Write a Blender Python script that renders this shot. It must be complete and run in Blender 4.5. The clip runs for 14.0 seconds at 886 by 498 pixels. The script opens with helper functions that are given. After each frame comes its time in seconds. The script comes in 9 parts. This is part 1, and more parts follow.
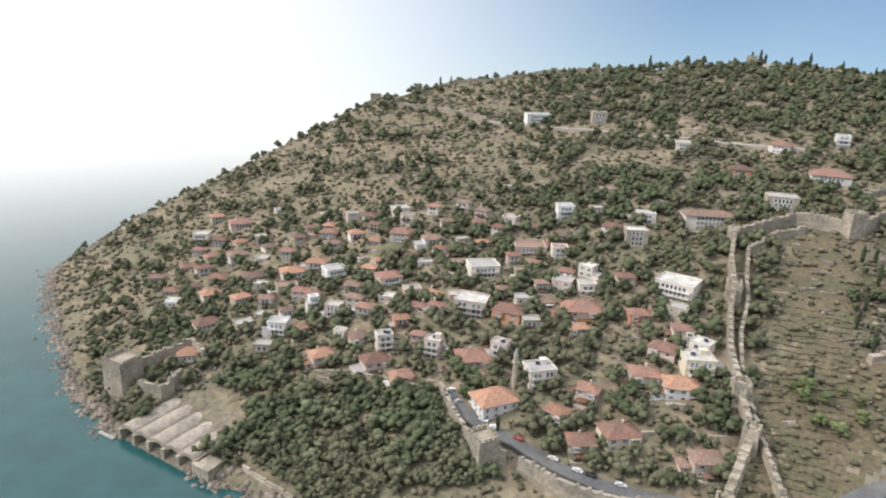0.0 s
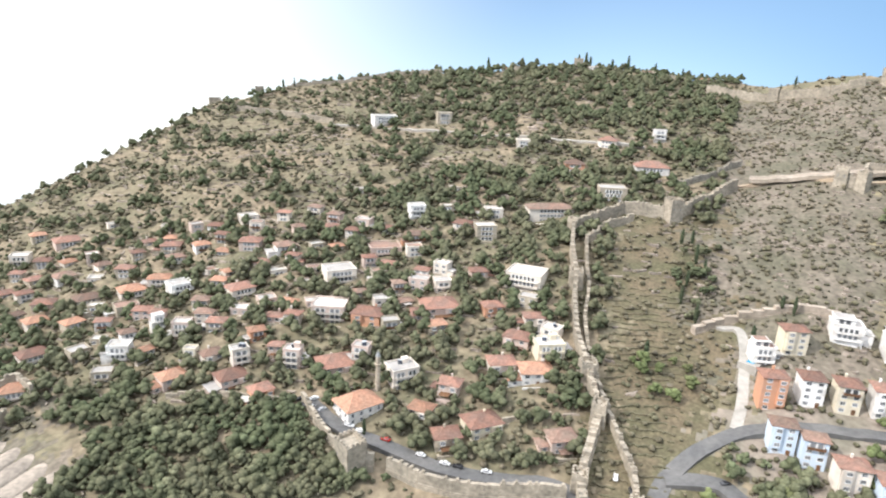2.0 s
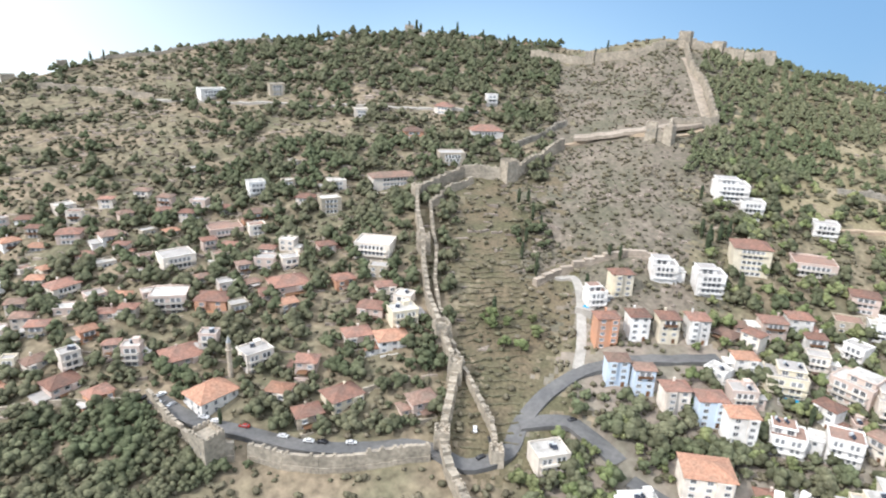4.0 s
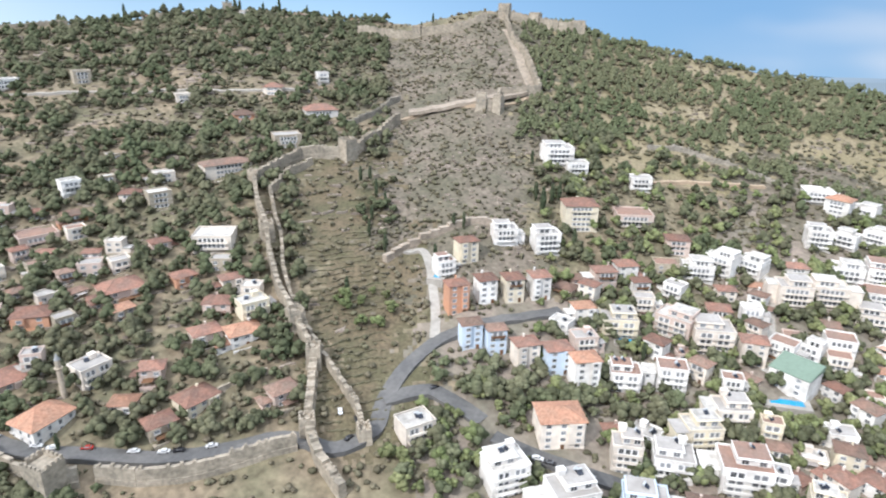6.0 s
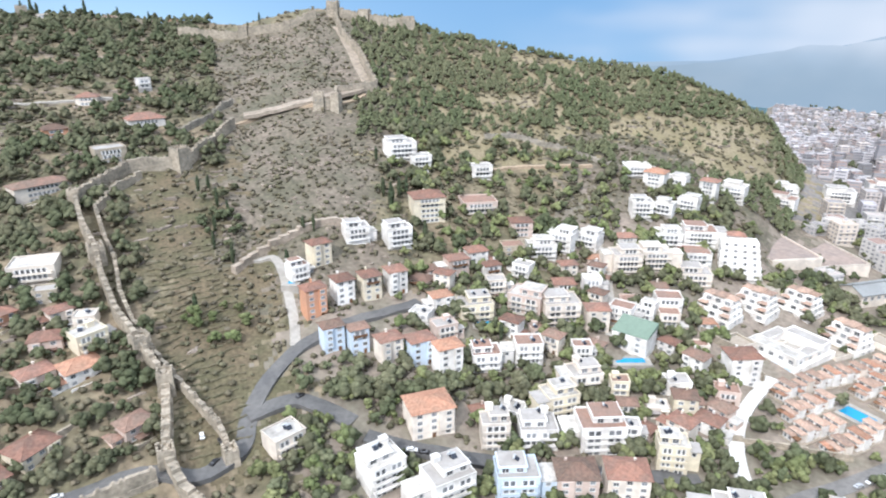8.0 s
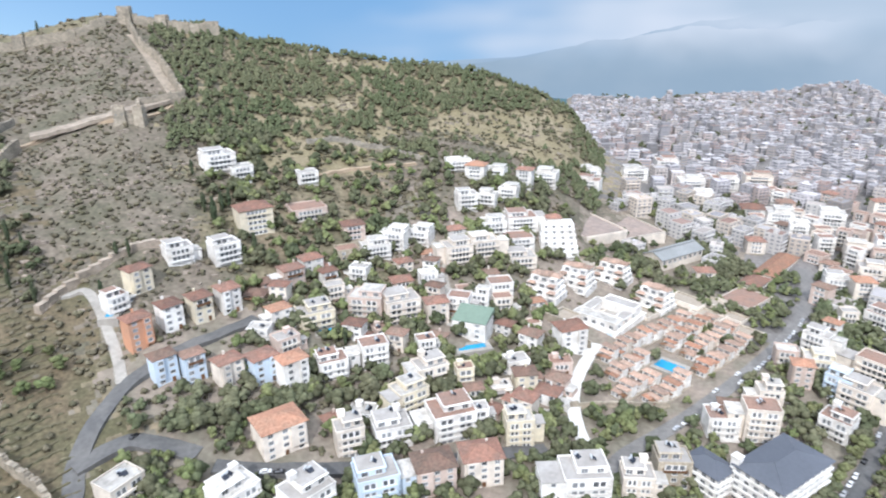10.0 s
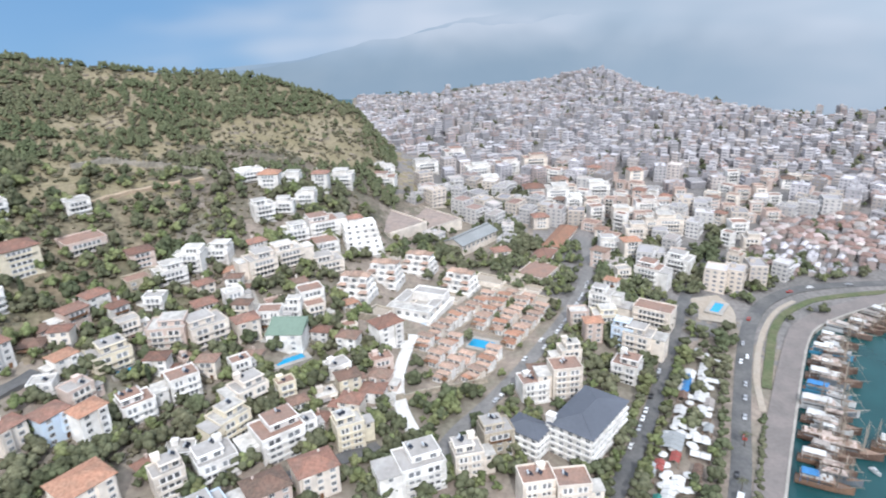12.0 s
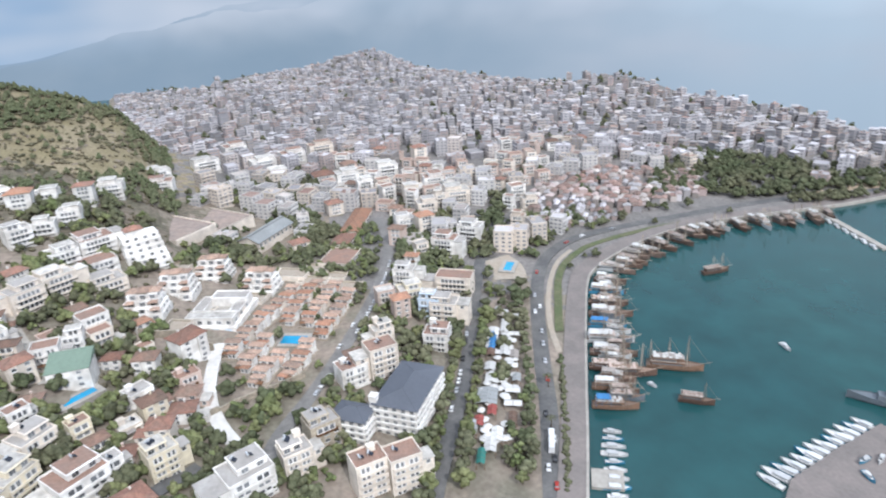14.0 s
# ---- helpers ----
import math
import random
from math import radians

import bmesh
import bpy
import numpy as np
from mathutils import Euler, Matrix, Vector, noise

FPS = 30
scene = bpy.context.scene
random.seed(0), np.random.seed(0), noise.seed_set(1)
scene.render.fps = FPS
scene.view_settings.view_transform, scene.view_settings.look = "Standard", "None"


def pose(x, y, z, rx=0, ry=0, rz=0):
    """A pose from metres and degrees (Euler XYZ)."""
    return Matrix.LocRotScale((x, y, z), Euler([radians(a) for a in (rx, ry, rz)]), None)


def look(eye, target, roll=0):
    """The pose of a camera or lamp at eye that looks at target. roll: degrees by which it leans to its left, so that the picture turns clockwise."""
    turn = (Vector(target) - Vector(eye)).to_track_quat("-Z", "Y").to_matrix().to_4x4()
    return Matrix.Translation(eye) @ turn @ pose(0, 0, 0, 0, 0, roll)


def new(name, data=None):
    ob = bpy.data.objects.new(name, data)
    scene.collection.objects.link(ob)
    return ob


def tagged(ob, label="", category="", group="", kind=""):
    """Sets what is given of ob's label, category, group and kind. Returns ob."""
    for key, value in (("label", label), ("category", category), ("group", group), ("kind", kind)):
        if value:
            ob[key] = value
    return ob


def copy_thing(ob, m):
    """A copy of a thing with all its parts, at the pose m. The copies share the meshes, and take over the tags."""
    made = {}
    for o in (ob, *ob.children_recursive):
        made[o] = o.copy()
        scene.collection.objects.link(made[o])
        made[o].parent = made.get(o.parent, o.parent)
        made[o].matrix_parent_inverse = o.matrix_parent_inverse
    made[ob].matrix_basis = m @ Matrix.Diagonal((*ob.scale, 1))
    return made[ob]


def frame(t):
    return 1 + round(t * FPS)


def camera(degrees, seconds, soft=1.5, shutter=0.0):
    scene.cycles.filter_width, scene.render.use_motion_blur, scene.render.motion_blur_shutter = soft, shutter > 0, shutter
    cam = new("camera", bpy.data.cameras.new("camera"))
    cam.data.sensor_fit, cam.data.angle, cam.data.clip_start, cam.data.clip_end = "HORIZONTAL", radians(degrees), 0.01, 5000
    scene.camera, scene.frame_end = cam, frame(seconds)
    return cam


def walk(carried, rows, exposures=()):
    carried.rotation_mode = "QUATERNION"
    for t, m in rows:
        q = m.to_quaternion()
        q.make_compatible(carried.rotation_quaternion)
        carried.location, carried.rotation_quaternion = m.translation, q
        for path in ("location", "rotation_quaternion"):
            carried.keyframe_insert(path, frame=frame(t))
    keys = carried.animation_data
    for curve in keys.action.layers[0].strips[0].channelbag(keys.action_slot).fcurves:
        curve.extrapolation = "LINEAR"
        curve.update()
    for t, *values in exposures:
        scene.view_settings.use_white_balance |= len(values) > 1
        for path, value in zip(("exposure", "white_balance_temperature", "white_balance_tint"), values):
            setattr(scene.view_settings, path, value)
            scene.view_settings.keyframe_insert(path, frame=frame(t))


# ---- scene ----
cam = camera(68.0, 14.0, soft=2.0, shutter=0.4)
EXPOSURES = [(0.0, 0.05, 6500, 10), (0.5, 0.35, 6500, 10), (1.5, 0.6, 6500, 10), (3.0, 0.55, 6350, 10), (5.5, 0.35, 6150, 10), (7.5, 0.4, 6050, 10), (10.0, 0.28, 5950, 10), (12.0, 0.13, 5950, 10), (14.0, 0.0, 5950, 10)]
PATH = [
    (0.0, pose(0, 0, 180, 72.00, -2.00, -0.00)),
    (0.5, pose(0, 0, 180, 72.11, -2.38, -2.99)),
    (1.0, pose(0, 0, 180, 72.32, -2.33, -6.24)),
    (1.5, pose(0, 0, 180, 72.48, -2.41, -9.60)),
    (2.0, pose(0, 0, 180, 72.67, -2.43, -13.07)),
    (2.5, pose(0, 0, 180, 72.50, -2.39, -16.44)),
    (3.0, pose(0, 0, 180, 71.93, -2.40, -20.06)),
    (5.5, pose(0, 0, 180, 69.23, -1.43, -37.67)),
    (6.0, pose(0, 0, 180, 69.11, -1.24, -41.48)),
    (6.5, pose(0, 0, 180, 69.08, -0.84, -45.51)),
    (7.0, pose(0, 0, 180, 69.04, -0.62, -49.20)),
    (7.5, pose(0, 0, 180, 69.03, -0.41, -52.33)),
    (10.0, pose(0, 0, 180, 69.21, 0.46, -71.09)),
    (10.5, pose(0, 0, 180, 69.19, 0.84, -75.97)),
    (11.0, pose(0, 0, 180, 69.15, 1.11, -80.68)),
    (11.5, pose(0, 0, 180, 69.12, 1.36, -84.76)),
    (12.0, pose(0, 0, 180, 68.99, 1.74, -89.56)),
    (12.5, pose(0, 0, 180, 68.90, 2.05, -93.98)),
    (13.0, pose(0, 0, 180, 68.74, 2.38, -98.62)),
    (13.5, pose(0, 0, 180, 68.07, 2.71, -103.97)),
    (14.0, pose(0, 0, 180, 66.96, 2.94, -108.73)),
]
walk(cam, PATH, exposures=EXPOSURES)

# ---- world and sun ----
SUN_BEARING, SUN_HEIGHT = -98.0, 42.0
GLARE_BEARING = -62.0     # where the sea haze is brightest
SKY_STRENGTH = 0.13


def sky_colours(tree, direction):
    """The hazy sky: clear blue, white towards the sun, broken cloud over the mountains. Returns a colour socket."""
    n, l = tree.nodes, tree.links

    def calc(operation, a, b=None):
        m = n.new("ShaderNodeMath")
        m.operation, m.use_clamp = operation, False
        for i, v in enumerate((a, b)):
            if isinstance(v, (int, float)):
                m.inputs[i].default_value = v
            elif v is not None:
                l.new(v, m.inputs[i])
        return m.outputs[0]

    unit = n.new("ShaderNodeVectorMath")
    unit.operation = "NORMALIZE"
    l.new(direction, unit.inputs[0])
    split, join = n.new("ShaderNodeSeparateXYZ"), n.new("ShaderNodeCombineXYZ")
    l.new(unit.outputs[0], split.inputs[0])
    up = calc("MAXIMUM", calc("ADD", split.outputs[2], 0.16), 0.03)
    l.new(split.outputs[0], join.inputs[0]), l.new(split.outputs[1], join.inputs[1]), l.new(up, join.inputs[2])
    sky = n.new("ShaderNodeTexSky")
    sky.sky_type, sky.sun_disc = "NISHITA", False
    sky.sun_elevation, sky.sun_rotation = radians(SUN_HEIGHT), radians(SUN_BEARING)
    sky.altitude, sky.air_density, sky.dust_density, sky.ozone_density = 50, 1.0, 0.7, 2.0
    l.new(join.outputs[0], sky.inputs["Vector"])

    def toward(bearing, start, full):
        x = calc("MULTIPLY", split.outputs[0], math.sin(radians(bearing)))
        y = calc("MULTIPLY", split.outputs[1], math.cos(radians(bearing)))
        m = n.new("ShaderNodeMapRange")
        m.interpolation_type = "SMOOTHSTEP"
        m.inputs["From Min"].default_value, m.inputs["From Max"].default_value = start, full
        l.new(calc("ADD", x, y), m.inputs["Value"])
        return m.outputs[0]

    high = n.new("ShaderNodeMapRange")
    high.inputs["From Min"].default_value, high.inputs["From Max"].default_value = 0.3, 0.8
    high.inputs["To Max"].default_value = 0.9
    l.new(split.outputs[2], high.inputs["Value"])
    overhead_fill = n.new("ShaderNodeMixRGB")      # bright haze added overhead, out of view, to fill the shade
    overhead_fill.inputs[2].default_value = (15.0, 15.7, 16.9, 1)
    l.new(high.outputs[0], overhead_fill.inputs[0]), l.new(sky.outputs[0], overhead_fill.inputs[1])
    glare = n.new("ShaderNodeMixRGB")
    glare.inputs[2].default_value = (9.2, 9.3, 9.4, 1)
    l.new(toward(GLARE_BEARING, 0.1, 0.93), glare.inputs[0]), l.new(overhead_fill.outputs[0], glare.inputs[1])
    stretch = n.new("ShaderNodeMapping")
    stretch.inputs["Scale"].default_value, stretch.inputs["Location"].default_value = (4.0, 4.0, 13.0), (1.3, 0.4, 0.2)
    l.new(unit.outputs[0], stretch.inputs[0])
    puff = n.new("ShaderNodeTexNoise")
    puff.inputs["Scale"].default_value, puff.inputs["Detail"].default_value = 1.0, 2.0
    l.new(stretch.outputs[0], puff.inputs["Vector"])
    blue = n.new("ShaderNodeMixRGB")      # clear deep blue opposite the sun
    blue.inputs[2].default_value = (1.35, 2.6, 4.3, 1)
    l.new(calc("MULTIPLY", toward(80, 0.58, 0.97), 0.85), blue.inputs[0]), l.new(glare.outputs[0], blue.inputs[1])
    pale = n.new("ShaderNodeMixRGB")      # and paler haze over the open bay
    pale.inputs[2].default_value = (4.4, 5.2, 5.9, 1)
    deck = n.new("ShaderNodeMixRGB")      # an even grey-blue cloud deck inland
    deck.inputs[2].default_value = (3.3, 3.9, 4.55, 1)
    l.new(toward(125, 0.5, 0.9), deck.inputs[0]), l.new(blue.outputs[0], deck.inputs[1])
    l.new(toward(165, 0.6, 0.95), pale.inputs[0]), l.new(deck.outputs[0], pale.inputs[1])
    ramp = n.new("ShaderNodeMapRange")
    ramp.interpolation_type = "SMOOTHSTEP"
    ramp.inputs["From Min"].default_value, ramp.inputs["From Max"].default_value = 0.4, 0.8
    l.new(puff.outputs[0], ramp.inputs["Value"])
    cloud = n.new("ShaderNodeMixRGB")     # brighter heaps in it
    cloud.inputs[2].default_value = (4.6, 4.9, 5.4, 1)
    l.new(calc("MULTIPLY", ramp.outputs[0], toward(118, 0.5, 0.8)), cloud.inputs[0])
    l.new(pale.outputs[0], cloud.inputs[1])
    return cloud.outputs[0]


world = bpy.data.worlds.new("sky")
scene.world = world
world.use_nodes = True
world.node_tree.nodes.clear()
sky_out, sky_bg = world.node_tree.nodes.new("ShaderNodeOutputWorld"), world.node_tree.nodes.new("ShaderNodeBackground")
sky_bg.inputs["Strength"].default_value = SKY_STRENGTH
sky_coord = world.node_tree.nodes.new("ShaderNodeTexCoord")
world.node_tree.links.new(sky_colours(world.node_tree, sky_coord.outputs["Generated"]), sky_bg.inputs[0])
world.node_tree.links.new(sky_bg.outputs[0], sky_out.inputs[0])

sun = new("sun", bpy.data.lights.new("sun", "SUN"))
sun.data.energy, sun.data.angle, sun.data.color = 3.1, radians(2.5), (1.0, 0.96, 0.91)
sun.matrix_world = look((math.sin(radians(SUN_BEARING)) * 900, math.cos(radians(SUN_BEARING)) * 900,
                         900 * math.tan(radians(SUN_HEIGHT))), (0, 0, 0))

# ---- materials ----
EYE = 180.0


def material(name, colour, rough=0.85, spread=0.25, scale=0.4, bump=0.3, second=None, patch=0.03, metal=0.0, island=0.0, piece=0.0):
    """A weathered surface: broad patches towards a second colour, fine grain and relief.
    island, piece: how far brightness differs from clump to clump, or from object to object."""
    m = bpy.data.materials.new(name)
    m.use_nodes = True
    n, l = m.node_tree.nodes, m.node_tree.links
    b = n["Principled BSDF"]
    b.inputs["Roughness"].default_value, b.inputs["Metallic"].default_value = rough, metal
    b.inputs["Specular IOR Level"].default_value = 0.3
    place = n.new("ShaderNodeTexCoord")
    wide, fine = n.new("ShaderNodeTexNoise"), n.new("ShaderNodeTexNoise")
    wide.inputs["Scale"].default_value, wide.inputs["Detail"].default_value = patch, 5
    fine.inputs["Scale"].default_value, fine.inputs["Detail"].default_value = scale, 4
    geo = n.new("ShaderNodeNewGeometry")
    l.new(geo.outputs["Position"], wide.inputs["Vector"]), l.new(geo.outputs["Position"], fine.inputs["Vector"])
    step = n.new("ShaderNodeValToRGB")
    step.color_ramp.elements[0].position, step.color_ramp.elements[1].position = 0.38, 0.64
    two = second or [c * 0.75 for c in colour]
    step.color_ramp.elements[0].color, step.color_ramp.elements[1].color = (*colour, 1), (*two, 1)
    l.new(wide.outputs[0], step.inputs[0])
    value = n.new("ShaderNodeMapRange")
    value.inputs["From Min"].default_value, value.inputs["From Max"].default_value = 0.25, 0.75
    value.inputs["To Min"].default_value, value.inputs["To Max"].default_value = 1 - spread, 1 + spread
    l.new(fine.outputs[0], value.inputs["Value"])
    last = value.outputs[0]
    for amount, source in ((island, geo.outputs["Random Per Island"]), (piece, None)):
        if amount:
            if source is None:
                source = n.new("ShaderNodeObjectInfo").outputs["Random"]
            spreader, times = n.new("ShaderNodeMapRange"), n.new("ShaderNodeMath")
            spreader.inputs["To Min"].default_value, spreader.inputs["To Max"].default_value = 1 - amount, 1 + amount
            times.operation = "MULTIPLY"
            l.new(source, spreader.inputs["Value"]), l.new(spreader.outputs[0], times.inputs[0]), l.new(last, times.inputs[1])
            last = times.outputs[0]
    shade = n.new("ShaderNodeMixRGB")
    shade.blend_type, shade.inputs[0].default_value = "MULTIPLY", 1.0
    l.new(step.outputs[0], shade.inputs[1]), l.new(last, shade.inputs[2])
    l.new(shade.outputs[0], b.inputs["Base Color"])
    if bump:
        relief = n.new("ShaderNodeBump")
        relief.inputs["Strength"].default_value, relief.inputs["Distance"].default_value = bump, 0.3
        l.new(fine.outputs[0], relief.inputs["Height"]), l.new(relief.outputs[0], b.inputs["Normal"])
    return m


def leafy(name, colour, second, patch, island, piece=0.0):
    """Foliage: leaf-sized mottling, tone differing from clump to clump, a little light let through."""
    m = material(name, colour, 0.9, 0.42, 0.95, 0.5, second, patch, island=island, piece=piece)
    n, l = m.node_tree.nodes, m.node_tree.links
    b, out = n["Principled BSDF"], n["Material Output"]
    b.inputs["Specular IOR Level"].default_value = 0.12
    thin, mix = n.new("ShaderNodeBsdfTranslucent"), n.new("ShaderNodeMixShader")
    mix.inputs[0].default_value = 0.14
    l.new(b.inputs["Base Color"].links[0].from_socket, thin.inputs["Color"])
    l.new(b.outputs[0], mix.inputs[1]), l.new(thin.outputs[0], mix.inputs[2]), l.new(mix.outputs[0], out.inputs["Surface"])
    return m


M_ROCK = material("dry rocky soil", (0.205, 0.163, 0.112), 0.95, 0.45, 0.3, 0.6, (0.132, 0.122, 0.076), 0.03)
M_SEA = material("sea water", (0.016, 0.066, 0.067), 0.16, 0.2, 0.05, 0.12, (0.012, 0.055, 0.06), 0.006)
M_SEA.node_tree.nodes["Principled BSDF"].inputs["Specular IOR Level"].default_value = 0.5
M_CLIFF = material("bare limestone slope", (0.165, 0.138, 0.108), 0.95, 0.45, 0.4, 0.8, (0.108, 0.1, 0.07), 0.05)
M_FIELD = material("dry terraced grass", (0.132, 0.104, 0.066), 0.95, 0.4, 0.6, 0.5, (0.095, 0.088, 0.05), 0.06)
M_TOWN = material("dusty town ground", (0.25, 0.205, 0.168), 0.9, 0.3, 0.4, 0.4, (0.165, 0.15, 0.115), 0.05)
M_WOODFLOOR = material("pine needle floor", (0.2, 0.17, 0.1), 0.95, 0.3, 0.6, 0.4, (0.25, 0.21, 0.14), 0.04)
M_SAND = material("beach sand", (0.45, 0.36, 0.26), 0.95, 0.12, 0.7, 0.3, patch=0.05)
M_ASPHALT = material("worn asphalt", (0.098, 0.097, 0.097), 0.9, 0.18, 0.5, 0.2, (0.14, 0.135, 0.13), 0.08)
M_LANE = material("dusty pale asphalt", (0.2, 0.19, 0.18), 0.9, 0.2, 0.5, 0.2, (0.155, 0.148, 0.142), 0.08)
M_CONCRETE = material("pale concrete paving", (0.36, 0.335, 0.3), 0.85, 0.15, 0.5, 0.2, (0.29, 0.27, 0.24), 0.1)
M_RAMP = material("fresh white concrete", (0.62, 0.6, 0.57), 0.85, 0.12, 0.5, 0.2, (0.54, 0.52, 0.49), 0.1)
# street asphalt; shade between blocks and some haze are put into its tone
M_STREET = material("street ground with painted shade", (0.19, 0.175, 0.165), 0.9, 0.3, 0.4, 0.2, (0.145, 0.138, 0.13), 0.04)
M_PROM = material("pinkish paving", (0.205, 0.178, 0.165), 0.85, 0.12, 0.7, 0.2, (0.165, 0.147, 0.137), 0.1)
M_YARD = material("pinkish-brown yard surface", (0.3, 0.235, 0.2), 0.92, 0.2, 0.3, 0.3, (0.24, 0.2, 0.18), 0.06)
M_DIRT = material("bare track", (0.4, 0.31, 0.22), 0.95, 0.2, 0.5, 0.4)
M_GATE = material("pale trodden limestone", (0.34, 0.285, 0.23), 0.95, 0.3, 0.4, 0.5, (0.25, 0.21, 0.165), 0.06)
M_STONE = material("weathered wall stone", (0.36, 0.31, 0.245), 0.92, 0.35, 0.6, 0.9, (0.25, 0.22, 0.175), 0.12, piece=0.1)
M_STONE_DARK = material("grey wall stone", (0.31, 0.28, 0.235), 0.92, 0.35, 0.6, 0.9, (0.22, 0.2, 0.165), 0.12, piece=0.1)
M_RUBBLE = material("terrace rubble", (0.27, 0.225, 0.185), 0.95, 0.3, 0.9, 0.6, island=0.3)
M_SHINGLE = material("shipyard roof plaster", (0.33, 0.28, 0.23), 0.9, 0.3, 0.5, 0.5, (0.24, 0.205, 0.17), 0.12)
M_TILE = material("red roof tiles", (0.24, 0.128, 0.094), 0.85, 0.3, 0.9, 0.5, (0.185, 0.115, 0.09), 0.2, piece=0.3)
M_TILE_PALE = material("orange roof tiles", (0.33, 0.175, 0.115), 0.85, 0.3, 0.9, 0.5, (0.27, 0.16, 0.11), 0.2, piece=0.22)
M_TILE_TAN = material("sun-bleached tan roof tiles", (0.38, 0.258, 0.195), 0.88, 0.35, 0.9, 0.5, (0.3, 0.22, 0.175), 0.2, piece=0.25)
M_TILE_BROWN = material("old brown roof tiles", (0.2, 0.125, 0.095), 0.88, 0.3, 0.9, 0.5, (0.16, 0.115, 0.09), 0.2, piece=0.3)
M_MAST = material("weathered spar", (0.38, 0.32, 0.26), 0.7, 0.15, 2.0, 0.0, piece=0.3)
M_BANK = material("grassed bank", (0.125, 0.103, 0.066), 0.95, 0.35, 0.6, 0.5, (0.1, 0.094, 0.056), 0.08)
M_GRASS = material("watered lawn", (0.088, 0.108, 0.052), 0.95, 0.3, 0.5, 0.3, (0.125, 0.125, 0.07), 0.1)
M_PLAZA = material("beige paving", (0.33, 0.28, 0.225), 0.9, 0.15, 0.6, 0.2, (0.34, 0.3, 0.25), 0.08)
WALLS = {
    "white": material("white render", (0.78, 0.76, 0.73), 0.85, 0.16, 0.35, 0.1, (0.56, 0.53, 0.495), 0.15, piece=0.12),
    "cream": material("cream render", (0.68, 0.61, 0.53), 0.85, 0.14, 0.35, 0.1, (0.55, 0.49, 0.43), 0.15, piece=0.14),
    "yellow": material("yellow render", (0.66, 0.59, 0.45), 0.85, 0.12, 0.5, 0.1, (0.56, 0.5, 0.4), 0.12),
    "pink": material("pinkish render", (0.56, 0.44, 0.38), 0.85, 0.12, 0.5, 0.1, (0.47, 0.385, 0.335), 0.12, piece=0.1),
    "terracotta": material("terracotta render", (0.55, 0.29, 0.18), 0.85, 0.08, 0.7, 0.1, (0.48, 0.27, 0.18), 0.12, piece=0.1),
    "pale_blue": material("pale blue render", (0.55, 0.64, 0.74), 0.85, 0.06, 0.7, 0.1, (0.5, 0.57, 0.65), 0.12),
    "stone": material("rough stone masonry", (0.42, 0.36, 0.28), 0.92, 0.3, 0.9, 0.7, (0.33, 0.29, 0.23), 0.15),
}
M_FLATROOF = material("flat roof screed", (0.5, 0.475, 0.44), 0.9, 0.25, 0.5, 0.2, (0.36, 0.34, 0.31), 0.2, piece=0.2)
M_GREYROOF = material("grey roof felt", (0.36, 0.34, 0.32), 0.9, 0.15, 0.6, 0.2, (0.3, 0.28, 0.26), 0.15)
M_BROWNROOF = material("brown roof covering", (0.27, 0.17, 0.13), 0.9, 0.18, 0.8, 0.3, (0.23, 0.16, 0.13), 0.15)
M_GREENROOF = material("grey-green roof covering", (0.17, 0.23, 0.18), 0.8, 0.1, 0.8, 0.2)
M_SLATE = material("blue-grey roof sheet", (0.115, 0.125, 0.15), 0.6, 0.08, 0.8, 0.1)
M_ZINC = material("grey sheet roof", (0.3, 0.31, 0.31), 0.8, 0.12, 0.8, 0.1)
M_GLASS = material("dark window glass", (0.17, 0.175, 0.184), 0.15, 0.1, 0.6, 0.0, piece=0.6)
M_FRAME = material("white window frame", (0.72, 0.71, 0.69), 0.6, 0.04, 2.0, 0.0)
M_RAIL = material("pale balcony rail", (0.62, 0.6, 0.57), 0.7, 0.08, 2.0, 0.0)
M_WOOD = material("brown wood", (0.16, 0.085, 0.045), 0.75, 0.25, 1.5, 0.2, piece=0.2)
M_TANK = material("galvanised tank", (0.6, 0.62, 0.64), 0.4, 0.05, 2.0, 0.0, metal=0.4)
M_PANEL = material("solar collector", (0.03, 0.035, 0.05), 0.25, 0.1, 2.0, 0.0)
M_POOL = material("swimming pool water", (0.03, 0.3, 0.52), 0.15, 0.05, 0.5, 0.1)
M_BARK = material("bark", (0.11, 0.085, 0.06), 0.95, 0.25, 2.0, 0.4)
M_LEAF = leafy("mixed foliage", (0.089, 0.103, 0.057), (0.126, 0.124, 0.077), 0.03, 0.3, 0.25)
M_LEAF_LIGHT = leafy("light foliage", (0.112, 0.134, 0.059), (0.148, 0.154, 0.075), 0.05, 0.3, 0.25)
M_CYPRESS = leafy("cypress foliage", (0.05, 0.066, 0.038), (0.06, 0.072, 0.042), 0.05, 0.25)
M_PINE = leafy("pine foliage", (0.122, 0.142, 0.077), (0.155, 0.16, 0.094), 0.02, 0.2)
M_SCRUB = leafy("scrub foliage", (0.126, 0.119, 0.076), (0.172, 0.147, 0.105), 0.03, 0.3)
M_THORN = leafy("dry thorn scrub", (0.1, 0.092, 0.066), (0.13, 0.115, 0.085), 0.05, 0.3)
M_HULL_WHITE = material("white boat hull", (0.55, 0.555, 0.56), 0.4, 0.08, 1.0, 0.0, piece=0.08)
M_HULL_WOOD = material("varnished boat hull", (0.12, 0.076, 0.058), 0.5, 0.25, 1.0, 0.1, piece=0.25)
